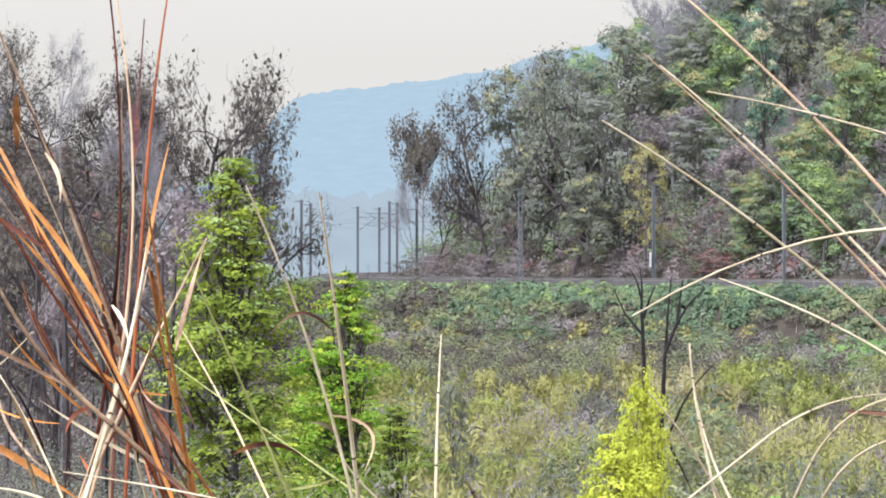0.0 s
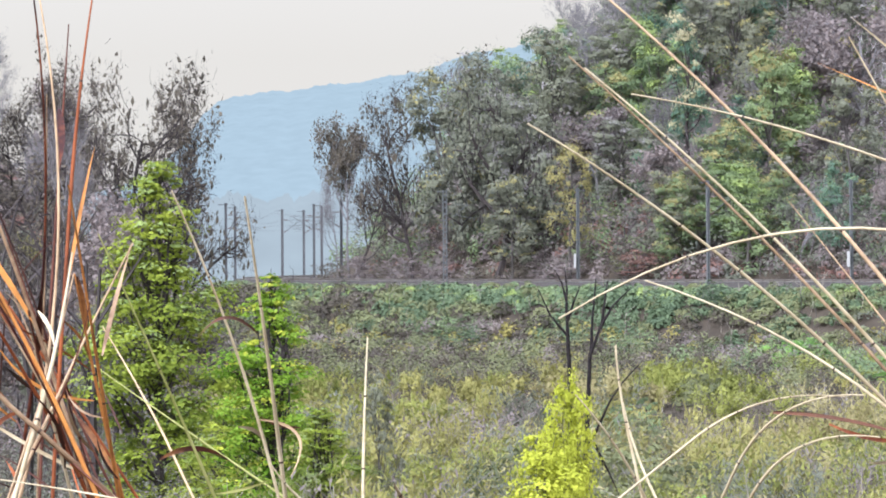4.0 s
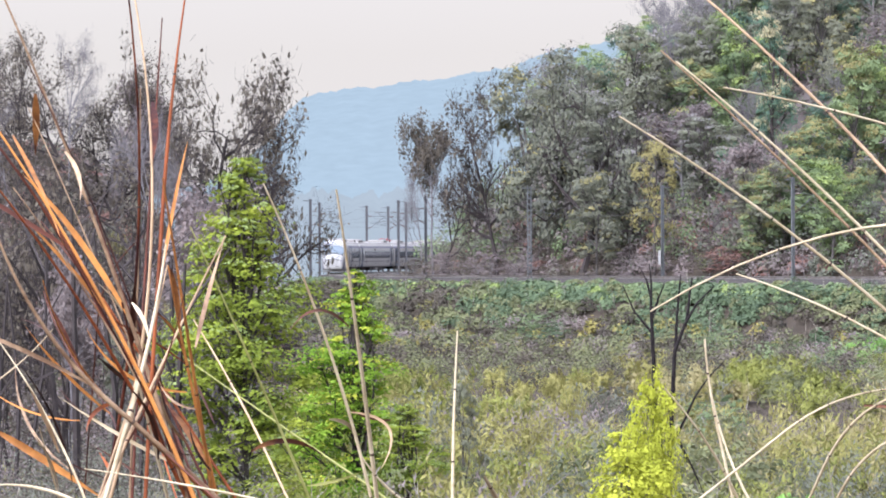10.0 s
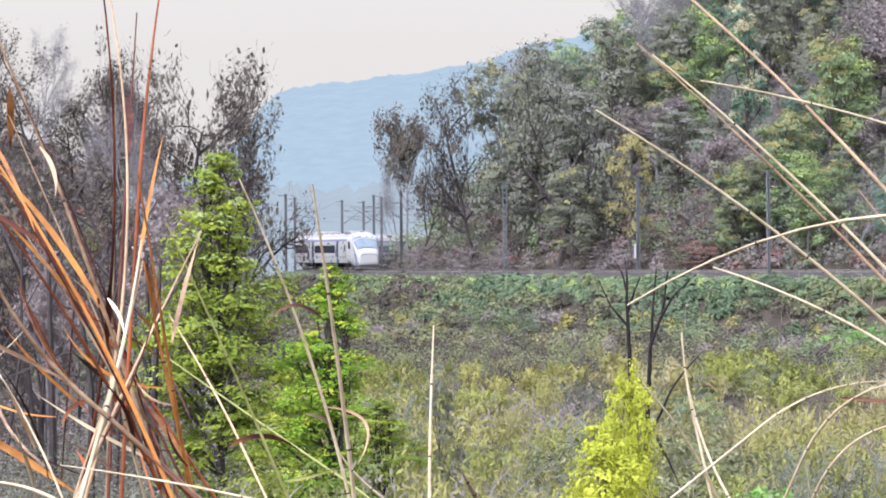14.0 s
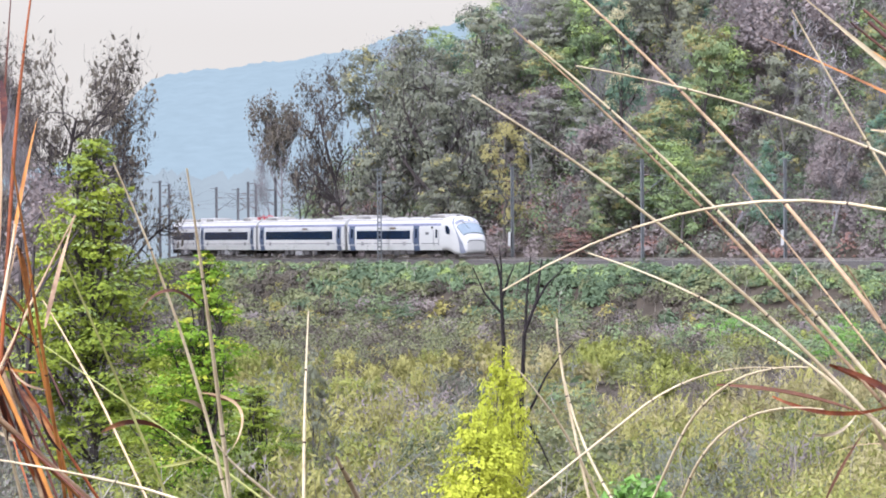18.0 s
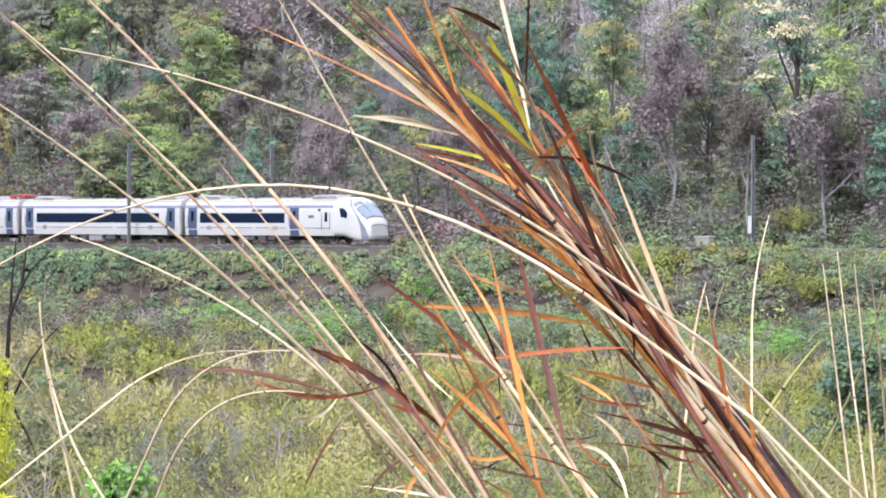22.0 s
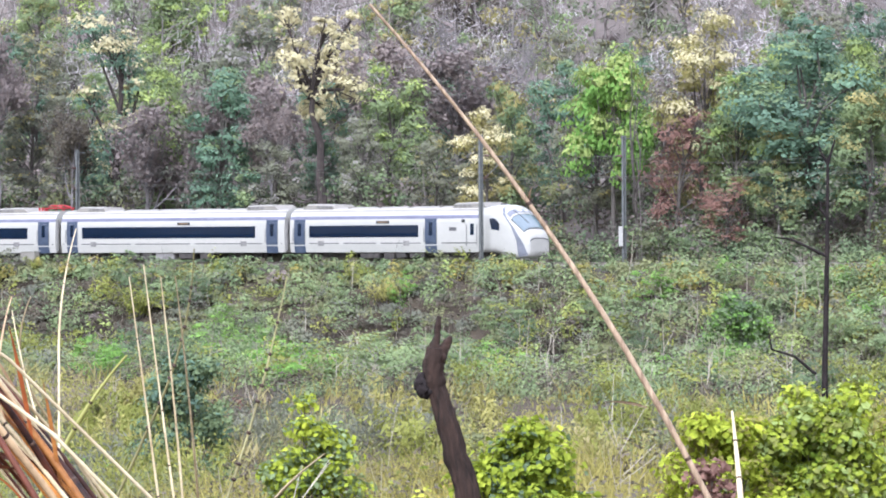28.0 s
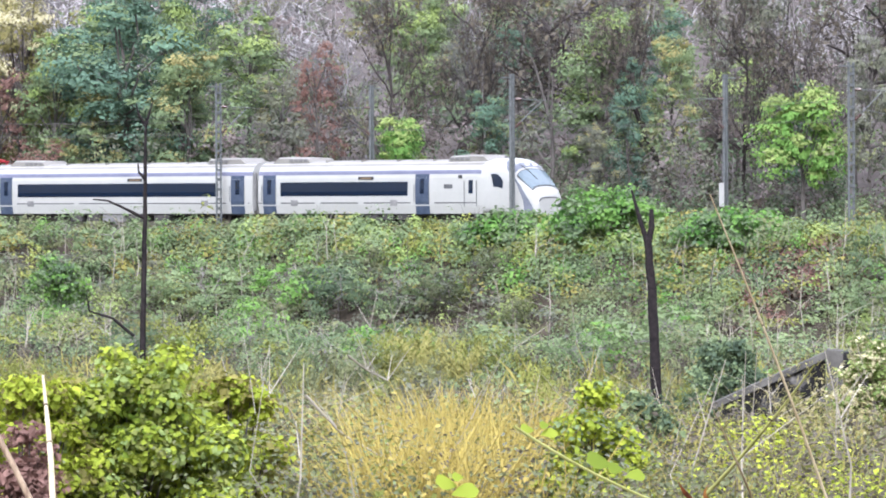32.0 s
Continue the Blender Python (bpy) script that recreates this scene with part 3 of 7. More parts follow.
def add_side(coach, side, x0, x1, doors, win, sign_x):
    """The painted and glazed side between x0 and x1."""
    part("blue_stripe", side_panel(x0, x1, 3.12, 3.36, side, 0.006), BLUE_PAINT, coach, "violet-blue stripe under the roof")
    n = 5
    for k in range(n):
        a, b = win[0] + (win[1] - win[0]) * k / n, win[0] + (win[1] - win[0]) * (k + 1) / n
        part("window", side_panel(a, b - 0.012, 1.83, 2.68, side, 0.014), TINTED, coach, "dark tinted flush window")
    edges = [x0 + 0.1] + sorted(e for d in doors for e in (d - 0.75, d + 0.75)) + [x1 - 0.1]
    for a, b in zip(edges[::2], edges[1::2]):
        cuts = [a] + [a + (b - a) * c for c in (0.3, 0.62)] + [b] if b - a > 6 else [a, b]
        for c, e in zip(cuts, cuts[1:]):
            part("side_line", side_panel(c + 0.25, e - 0.25, 1.365, 1.435, side, 0.008, 2), LINE_PAINT, coach, "thin grey painted line")
    for d in doors:
        add_door(coach, d, 1.15, side, 0.72)
    board = part("destination_board", side_panel(sign_x - 0.65, sign_x + 0.65, 2.8, 3.0, side, 0.02), RUBBER, coach, "black destination display")
    part("display_bar", side_panel(sign_x - 0.45, sign_x + 0.45, 2.87, 2.93, side, 0.026, 2), AMBER, board)
    for px in (win[0] + 1.2, win[1] - 1.2):
        part("side_vent", side_panel(px - 0.3, px + 0.3, 1.22, 1.58, side, 0.014, 2), UNDERBOX, coach, "small grey ventilation panel")


def add_underside(coach, x0, x1, rng):
    part("underframe", box(x0 + 0.3, x1 - 0.3, -1.3, 1.3, 0.62, 0.8), UNDERFRAME, coach)
    for bx in (x0 + 4.4, x1 - 4.4):
        add_bogie(coach, bx)
    x = x0 + 7.0
    while x < x1 - 7.6:
        w = float(rng.uniform(0.9, 2.2))
        part("equipment_box", box(x, x + w, -1.42, 1.42, float(rng.uniform(0.2, 0.36)), 0.8, 0.04), UNDERBOX if rng.random() < 0.4 else UNDERFRAME, coach, "dusty underfloor equipment box")
        x += w + float(rng.uniform(0.25, 0.8))


def add_roof(coach, xs):
    for x, way in xs:
        unit = part("air_conditioner", roof_unit(x, 3.6, way), ROOF_PAINT, coach, "off-white roof air-conditioning hood")
        for k in range(4):
            for y in (-1, 1):
                g = box(x - way * (1.35 - 0.42 * k) - 0.15, x - way * (1.35 - 0.42 * k) + 0.15, y * 1.12 - 0.02, y * 1.12 + 0.02, 3.94, 4.1)
                part("grille", g, GREY_PAINT, unit, "dark grey louvre opening")
    for k in range(4):
        x = xs[0][0] + (xs[-1][0] - xs[0][0]) * (0.2 + 0.2 * k)
        part("roof_rib", box(x - 0.03, x + 0.03, -1.0, 1.0, 3.88, 4.02, 0.01), ROOF_PAINT, coach)


def add_gangway(coach, x, way):
    s = Soup()
    ring = np.array([(-0.95, 0.95), (0.95, 0.95), (0.95, 3.35), (0.7, 3.55), (-0.7, 3.55), (-0.95, 3.35)])
    rows = []
    for k in range(9):
        sc = 1.0 if k % 2 else 0.93
        rows.append([(x + way * 0.04 * k, y * sc, 2.2 + (z - 2.2) * sc) for y, z in ring])
    part("gangway_bellows", grid_mesh(rows, True), GREY_PAINT, coach, "grey folded gangway bellows")
    for y in (-1.45, 1.45):
        part("end_post", box(x - 0.02, x + way * 0.2 + 0.02, y - 0.06, y + 0.06, 0.9, 3.3, 0.02), GREY_PAINT, coach)


def build_coach():
    coach = tagged(new("train_coach"), "white railway coach with dark ribbon windows and violet stripe", "train", group="coaches of the train")
    x0, x1 = -11.65, 11.65
    part("body", coach_shell(x0, x1).mesh("body", WHITE_PAINT, False, True), WHITE_PAINT, coach, "glossy white coach body")
    for side in (-1, 1):
        add_side(coach, side, x0, x1, (x0 + 1.2, x1 - 1.25), (x0 + 2.3, x1 - 2.9), 1.4)
    part("roof_panel", roof_skin(x0, x1), ROOF_PAINT, coach, "dusty cream roof skin")
    add_underside(coach, x0, x1, np.random.default_rng(3))
    add_roof(coach, ((x0 + 2.6, -1), (x1 - 2.6, 1)))
    add_gangway(coach, x1, 1)
    return coach


def patch(fn, a, b):
    """A sheet fn(u, v) over a x b steps."""
    return grid_mesh([[fn(i / a, j / b) for j in range(b + 1)] for i in range(a + 1)])


def build_lead():
    car = tagged(new("train_driving_car"), "white streamlined driving car leading the train", "train", group="coaches of the train")
    x0, tip = -11.75, 11.35
    x1 = tip - 4.0
    part("body", coach_shell(x0, x1).mesh("body", WHITE_PAINT, False, True), WHITE_PAINT, car, "glossy white coach body")
    ss = [0, 0.03, 0.08, 0.18, 0.3, 0.5, 0.72, 0.95, 1.18, 1.44, 1.7, 1.95, 2.25, 2.55, 2.85, 3.4, 4.0]
    pp = np.unique(np.concatenate([PROFILE_P, np.linspace(0, 1, 17)]).round(4))
    m = len(pp)
    rows = [[nose_point(s, p, 1, tip) for p in pp] + [nose_point(s, p, -1, tip) for p in pp[-2::-1]] for s in ss]
    nose = grid_mesh(rows, True)
    cap = [nose_point(0, p, 1, tip) for p in pp] + [nose_point(0, p, -1, tip) for p in pp]
    nose.add(np.array(cap), [(k, k + 1, m + 1 + k, m + k) for k in range(m - 1)])
    cab = part("nose", nose.mesh("nose", WHITE_PAINT, True), WHITE_PAINT, car, "white rounded streamlined nose")
    def over(s0, s1, p0, out):
        """A sheet over the nose from side to side."""
        return lambda u, v: nose_point(s0 + (s1 - s0) * u, p0 + (2 - 2 * p0) * v if v <= 0.5 else p0 + (2 - 2 * p0) * (1 - v), 1 if v <= 0.5 else -1, tip, out)
    part("windscreen_frame", patch(over(0.36, 1.42, 0.62, 0.02), 12, 32), RUBBER, cab, "black seal round the windscreen")
    part("windscreen", patch(over(0.42, 1.36, 0.645, 0.035), 12, 32), SCREEN, cab, "raked pale reflecting windscreen")
    part("windscreen_header", patch(over(1.52, 1.86, 0.66, 0.022), 6, 32), SLATE_PAINT, cab, "dark band over the windscreen")
    for k in range(4):
        part("head_display", patch(lambda u, v: nose_point(1.58 + 0.2 * u, 0.72 + 0.13 * k + 0.1 * v if k < 2 else 1.28 - 0.13 * (k - 1) - 0.1 * v, 1 if k < 2 else -1, tip, 0.04), 3, 6), LAMP_GLASS, cab)
    for side in (-1, 1):
        def swoosh(u, v, side=side):
            s = float(np.interp(u, [0, 0.3, 0.55, 0.8, 1], [2.5, 1.95, 1.25, 0.62, 0.42]))
            p = float(np.interp(u, [0, 0.3, 0.55, 0.8, 1], [0.86, 0.6, 0.5, 0.3, 0.02]))
            w = float(np.interp(u, [0, 0.3, 0.6, 1], [0.1, 0.15, 0.19, 0.34]))
            return nose_point(s + w * (v - 0.5) * 2, p, side, tip, 0.012)
        part("visor_band", patch(swoosh, 16, 4), SLATE_PAINT, cab, "slate-blue band sweeping down the cab")
        def cab_window(u, v, side=side):
            return nose_point(2.3 + 1.0 * u + 0.28 * (1 - v) * (1 - u) - 0.25 * (1 - v), 0.3 + (0.17 * (0.35 + 0.65 * min(1, u * 1.6 + 0.25))) * v, side, tip, 0.014)
        part("cab_window", patch(cab_window, 5, 4), TINTED, cab, "slanted dark cab side window")
        def lamp(u, v, side=side):
            return nose_point(0.04 + 0.2 * u, 0.34 + 0.16 * v, side, tip, 0.016)
        part("headlight", patch(lamp, 3, 3), LAMP_GLASS, cab, "grey headlight cluster")
        door = part("cab_door", side_panel(x1 - 1.3, x1 - 0.5, 1.1, 3.0, side, 0.01), WHITE_PAINT, car, "white cab door with a narrow window")
        part("door_window", side_panel(x1 - 1.07, x1 - 0.73, 1.95, 2.75, side, 0.022), TINTED, door)
        for hx in (x1 - 1.4, x1 - 0.4):
            part("handrail", rod((hx, side * (body_y(1.6) + 0.06), 1.2), (hx, side * (body_y(2.4) + 0.06), 2.7), 0.02), GALV, door)
        part("emblem", side_panel(x0 + 16.0, x0 + 16.7, 2.25, 2.5, side, 0.008), LINE_PAINT, car, "small grey painted emblem")
        part("camera_lamp", side_panel(x1 - 1.9, x1 - 1.6, 2.85, 3.05, side, 0.05), RUBBER, car)
        add_side(car, side, x0, x1 - 0.1, (x0 + 1.0, x0 + 14.2), (x0 + 2.0, x0 + 13.0), x0 + 9.45)
    part("nose_line", patch(over(0.012, 0.03, 0.5, 0.014), 2, 24), LINE_PAINT, cab, "thin grey seam across the nose")
    part("roof_panel", roof_skin(x0, x1), ROOF_PAINT, car, "dusty cream roof skin")
    wiper = Soup()
    wiper.tube([nose_point(0.74, 0.93, -1, tip, 0.05), nose_point(1.2, 0.9, -1, tip, 0.06), nose_point(1.7, 0.84, -1, tip, 0.06)], [0.022, 0.018, 0.012], 5)
    part("wiper", wiper, RUBBER, cab)
    part("cowcatcher", box(tip - 1.4, tip - 0.3, -1.25, 1.25, 0.14, 0.3, 0.05), ROOF_PAINT, car, "white front guard plate")
    part("coupler_cover", box(tip - 0.5, tip - 0.02, -0.38, 0.38, 0.78, 1.2, 0.08), WHITE_PAINT, cab)
    add_underside(car, x0, tip - 1.6, np.random.default_rng(5))
    add_roof(car, ((x0 + 2.4, -1), (x1 - 1.5, 1)))
    part("roof_antenna", box(x1 + 0.5, x1 + 0.9, -0.2, 0.2, 3.98, 4.18, 0.04), GREY_PAINT, car)
    return car


LEAD = build_lead()
COACHES = [build_coach()]
for _ in range(6):
    COACHES.append(copy_thing(COACHES[0], pose(0, 0, 0)))


def add_pantograph(coach):
    for ob in coach.children:
        if ob.name.startswith("air_conditioner") and sum(v.co.x for v in ob.data.vertices) > 0:
            ob.matrix_basis = pose(-2.3, 0, 0)
    base = part("pantograph", box(9.7, 11.6, -0.7, 0.7, 4.14, 4.24, 0.02), RED_PAINT, coach, "red pantograph base with folded arms")
    for y in (-0.5, 0.5):
        for x in (9.8, 11.5):
            part("insulator", rod((x, y, 3.85), (x, y, 4.14), 0.09, 8), RED_PAINT, base)
        arm = Soup()
        arm.tube([(11.4, y, 4.26), (10.6, y * 0.7, 4.42), (9.7, y * 0.5, 4.34)], [0.05, 0.05, 0.04], 6)
        part("arm", arm, RED_PAINT, base)
    part("collector", box(9.6, 9.75, -0.85, 0.85, 4.34, 4.4, 0.01), GREY_PAINT, base)
    for k in range(3):
        part("insulator", rod((9.0 + 0.3 * k, -0.5, 3.85), (9.0 + 0.3 * k, -0.5, 4.25), 0.08, 8), RED_PAINT, base)


add_pantograph(COACHES[1])

# ---- overhead line masts ----
GALV_STEEL = GALV
# mast steel darkened in colour, as far masts look against bright haze
BACKLIT_STEEL = material("dark_backlit_steel", (0.05, 0.05, 0.055), (0.12, 0.12, 0.125), 0.7, scale=4)


def build_mast(lattice, steel=None):
    GALV = steel or GALV_STEEL
    mast = tagged(new("overhead_line_mast"), "grey steel railway mast with a bracket arm", "mast", group="masts along the railway")
    H = 8.9
    if lattice:
        for y in (-0.19, 0.19):
            part("channel", box(-0.06, 0.06, y - 0.035, y + 0.035, -0.9, H, 0.0), GALV, mast)
        for k in range(14):
            z = 0.4 + k * 0.6
            part("batten", box(-0.065, 0.065, -0.2, 0.2, z, z + 0.16), GALV, mast)
    else:
        bm = box(-0.09, 0.09, -0.15, -0.135, -0.9, H)
        box(-0.09, 0.09, 0.135, 0.15, -0.9, H, bm=bm)
        box(-0.006, 0.006, -0.135, 0.135, -0.9, H, bm=bm)
        part("post", bm, GALV, mast)
    part("footing", box(-0.35, 0.35, -0.35, 0.35, -1.3, -0.45, 0.05), CONCRETE, mast)
    top, low = (0, 0.2, 7.45), (0, 0.2, 5.6)
    reach = 2.75
    arm = part("bracket_tube", rod((0, 0.2, 5.75), (0, reach - 0.3, 7.3), 0.03), GALV, mast)
    part("stay_tube", rod((0, 0.25, 7.45), (0, reach + 0.15, 7.4), 0.024), GALV, mast)
    part("register_arm", rod((0, 1.3, 6.35), (0, reach + 0.6, 6.05), 0.02), GALV, mast)
    for z in (7.45, 5.75):
        s = Soup()
        ys = np.linspace(0.24, 0.72, 11)
        dz = 0 if z > 7 else 0.63
        s.tube([(0, y, z + (y - 0.2) * dz) for y in ys], [0.03 if k % 2 else 0.085 for k in range(11)], 8)
        part("insulator", s, INSULATOR, mast)
    part("top_arm", box(-0.04, 0.04, -0.9, 0.25, H - 0.25, H - 0.17), GALV, mast)
    return mast


MASTS = {True: build_mast(True), False: build_mast(False), "old": build_mast(False, BACKLIT_STEEL)}
USED = set()


def place_mast(u, side, lattice):
    """side 1: up the hill beyond both tracks; -1: on the valley's side."""
    off = -2.95 if side < 0 else TRACK_OFF[1] + 2.95
    x, y, h = line_at(u, off)
    m = pose(x, y, RAIL_Z, 0, 0, 90 - math.degrees(h) + (0 if side < 0 else 180))
    if lattice in USED:
        copy_thing(MASTS[lattice], m)
    else:
        USED.add(lattice)
        MASTS[lattice].matrix_basis = m
    return m


def mast_u(bearing, side, lo=-290):
    """Where along the line a mast of that side stands at a bearing."""
    off = -2.95 if side < 0 else TRACK_OFF[1] + 2.95
    us = np.arange(lo, 120, 0.5)
    b = [math.degrees(math.atan2(*line_at(u, off)[:2])) for u in us]
    return float(us[int(np.argmin(abs(np.array(b) - bearing)))])


NEAR_MASTS = (-1.96, 1.77, 8.49, 16.16, 22.07, 26.22, 30.92)
FAR_MASTS = (-0.06, 3.74, 10.52, 18.17, 24.24, 29.19)
near_u = [mast_u(b, -1) for b in NEAR_MASTS]
far_u = [mast_u(b, 1) for b in FAR_MASTS]
for k, u in enumerate(near_u):
    place_mast(u, -1, k % 2 == 0)
for k, u in enumerate(far_u):
    place_mast(u, 1, False)
# the far masts take the copy whose dark colour stands for backlight
for u, side in ((-262, 1), (-286, -1), (-300, 1), (-316, -1), (-318, 1), (-350, -1), (-361, -1), (-372, 1), (-392, -1), (-410, 1)):
    place_mast(u, side, "old")


def wire(u_list, off, z, sag, r):
    s, path = Soup(), []
    for a, b in zip(u_list, u_list[1:]):
        for k in range(8):
            t = k / 8
            x, y, _ = line_at(a + (b - a) * t, off)
            path.append((x, y, RAIL_Z + z - sag * 4 * t * (1 - t)))
    s.tube(path, [r] * len(path), 4)
    return s


for off, us in ((0.0, [-414, -376, -338, -300, -262] + sorted(near_u) + [90]), (TRACK_OFF[1], [-402, -364, -326, -288, -250] + sorted(far_u) + [90])):
    line = tagged(new("overhead_line"), "thin overhead contact and catenary wires", "wire")
    part("contact_wire", wire(us, off, 5.9, 0.05, 0.011), WIRE, line)
    part("catenary_wire", wire(us, off, 7.4, 0.75, 0.011), WIRE, line)

# ---- trees ----
def unit(v):
    return v / (np.linalg.norm(v) + 1e-9)


class Plant:
    """Grows a trunk and limbs, and keeps the twig ends for the leaves."""

    def __init__(self, seed, sides=5):
        self.rng, self.wood, self.ends, self.sides = np.random.default_rng(seed), Soup(), [], sides

    def limb(self, p, d, length, r, level, levels, spread, kids, up=0.12, wander=0.16, keep=0.66, cone=0.4):
        rng = self.rng
        n = (5, 4, 3, 2)[level]
        pts, p, d = [np.array(p, float)], np.array(p, float), unit(np.array(d, float))
        for k in range(n):
            d = unit(d + rng.normal(size=3) * wander + np.array((0, 0, up)))
            p = p + d * length / n
            pts.append(p.copy())
        radii = np.linspace(r, r * (0.5 if level < levels else 0.25), n + 1)
        self.wood.tube(pts, radii, self.sides if level < 2 else 3)
        if level >= levels:
            self.ends += [pts[-1], pts[-2], pts[-3]]
            return
        if level > 0:
            self.ends.append(pts[-1])
        for k in range(kids[level]):
            t = rng.uniform(0.35, 1.0) if level else rng.uniform(0.3, 1.0)
            q = np.array([np.interp(t * n, range(n + 1), [a[i] for a in pts]) for i in range(3)])
            out = rng.normal(size=3)
            out -= d * (out @ d)
            nd = unit(d * (1 - spread) + unit(out) * spread)
            self.limb(q, nd, length * keep * rng.uniform(0.7, 1.15) * (1.15 - (cone if level == 0 else 0.4) * t), np.interp(t * n, range(n + 1), radii) * 0.62, level + 1, levels, spread, kids, up, wander, keep, cone)

    def crown(self, per_end, scatter, size, droop=0.25, flat=0.75, long=1.7):
        ends = np.array(self.ends)
        c = np.repeat(ends, per_end, 0)
        g = self.rng.normal(size=c.shape) * np.array((scatter, scatter, scatter * flat))
        mid = np.array((0, 0, ends[:, 2].mean()))
        out = g / scatter * 0.5 + (c - mid) / (np.abs(c - mid).max() + 1e-6) + np.array((0, 0, 0.45))
        s = Soup()
        s.leaves(c + g, size, self.rng, droop, long, out=out)
        return s


# hillside leaves carry more of the haze mixed into their colour
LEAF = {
    "dark": leaf_mat("dark_green_leaf", (0.045, 0.075, 0.035), (0.18, 0.25, 0.115), haze_share=0.15),
    "pine": leaf_mat("blue_green_leaf", (0.045, 0.1, 0.065), (0.19, 0.33, 0.19), haze_share=0.24),
    "mid": leaf_mat("mid_green_leaf", (0.085, 0.14, 0.05), (0.33, 0.42, 0.16), haze_share=0.22),
    "bright": leaf_mat("bright_green_leaf", (0.07, 0.18, 0.03), (0.34, 0.55, 0.13), haze_share=0.06),
    "lime": leaf_mat("young_lime_leaf", (0.24, 0.28, 0.02), (0.66, 0.68, 0.08), haze_share=0.03),
    "olive": leaf_mat("olive_leaf", (0.1, 0.105, 0.06), (0.3, 0.3, 0.16), haze_share=0.32),
    "yellow": leaf_mat("yellowing_leaf", (0.2, 0.18, 0.05), (0.48, 0.42, 0.15), haze_share=0.16),
    "cream": leaf_mat("cream_blossom_leaf", (0.4, 0.36, 0.21), (0.78, 0.72, 0.46), haze_share=0.03),
    "brown": leaf_mat("dry_brown_leaf", (0.15, 0.11, 0.1), (0.37, 0.285, 0.25), haze_share=0.28),
    "umber": leaf_mat("withered_umber_leaf", (0.062, 0.052, 0.037), (0.2, 0.165, 0.115), haze_share=0.1),
    "red": leaf_mat("rusty_leaf", (0.14, 0.065, 0.05), (0.36, 0.19, 0.14), haze_share=0.16),
    "feather": leaf_mat("feathery_green_leaf", (0.1, 0.15, 0.02), (0.42, 0.48, 0.06), haze_share=0.02),
    "vivid": leaf_mat("vivid_green_leaf", (0.1, 0.2, 0.015), (0.4, 0.56, 0.07), haze_share=0.0),
    "soft": leaf_mat("soft_young_green_leaf", (0.14, 0.2, 0.05), (0.46, 0.55, 0.18), haze_share=0.06),
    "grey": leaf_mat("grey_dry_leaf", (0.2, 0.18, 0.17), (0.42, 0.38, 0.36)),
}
LEAF["fresh"] = leaf_mat("fresh_green_to_lime_leaf", (0.05, 0.11, 0.01), (0.6, 0.66, 0.075), haze_share=0.02)
KINDS, TIPS = {}, {}


def tree_kind(key, seed, label, leaf, bark, height, per_end, scatter, size, spread=0.55, kids=(7, 4, 3), levels=3, up=0.12, keep=0.6, trunk=0.2, wander=0.16):
    """A forking tree with leaves strewn round its twig ends."""
    p = Plant(seed)
    p.limb((0, 0, -0.4), (p.rng.normal() * 0.05, p.rng.normal() * 0.05, 1), height * 0.72, trunk, 0, levels, spread, kids, up, wander, keep, 0.4)
    crown = p.crown(per_end, scatter, size) if per_end else None
    zs = np.concatenate(([e[2] for e in p.ends], [c[:, 2].max() for c in (crown.v if crown else [])]))
    wide = float(np.percentile([math.hypot(e[0], e[1]) for e in p.ends], 92)) * 2 + 0.6
    KINDS[key] = (p.wood.mesh("trunk", bark), crown.mesh("crown", LEAF[leaf]) if crown else None, float(np.percentile(zs, 99)), label, wide)


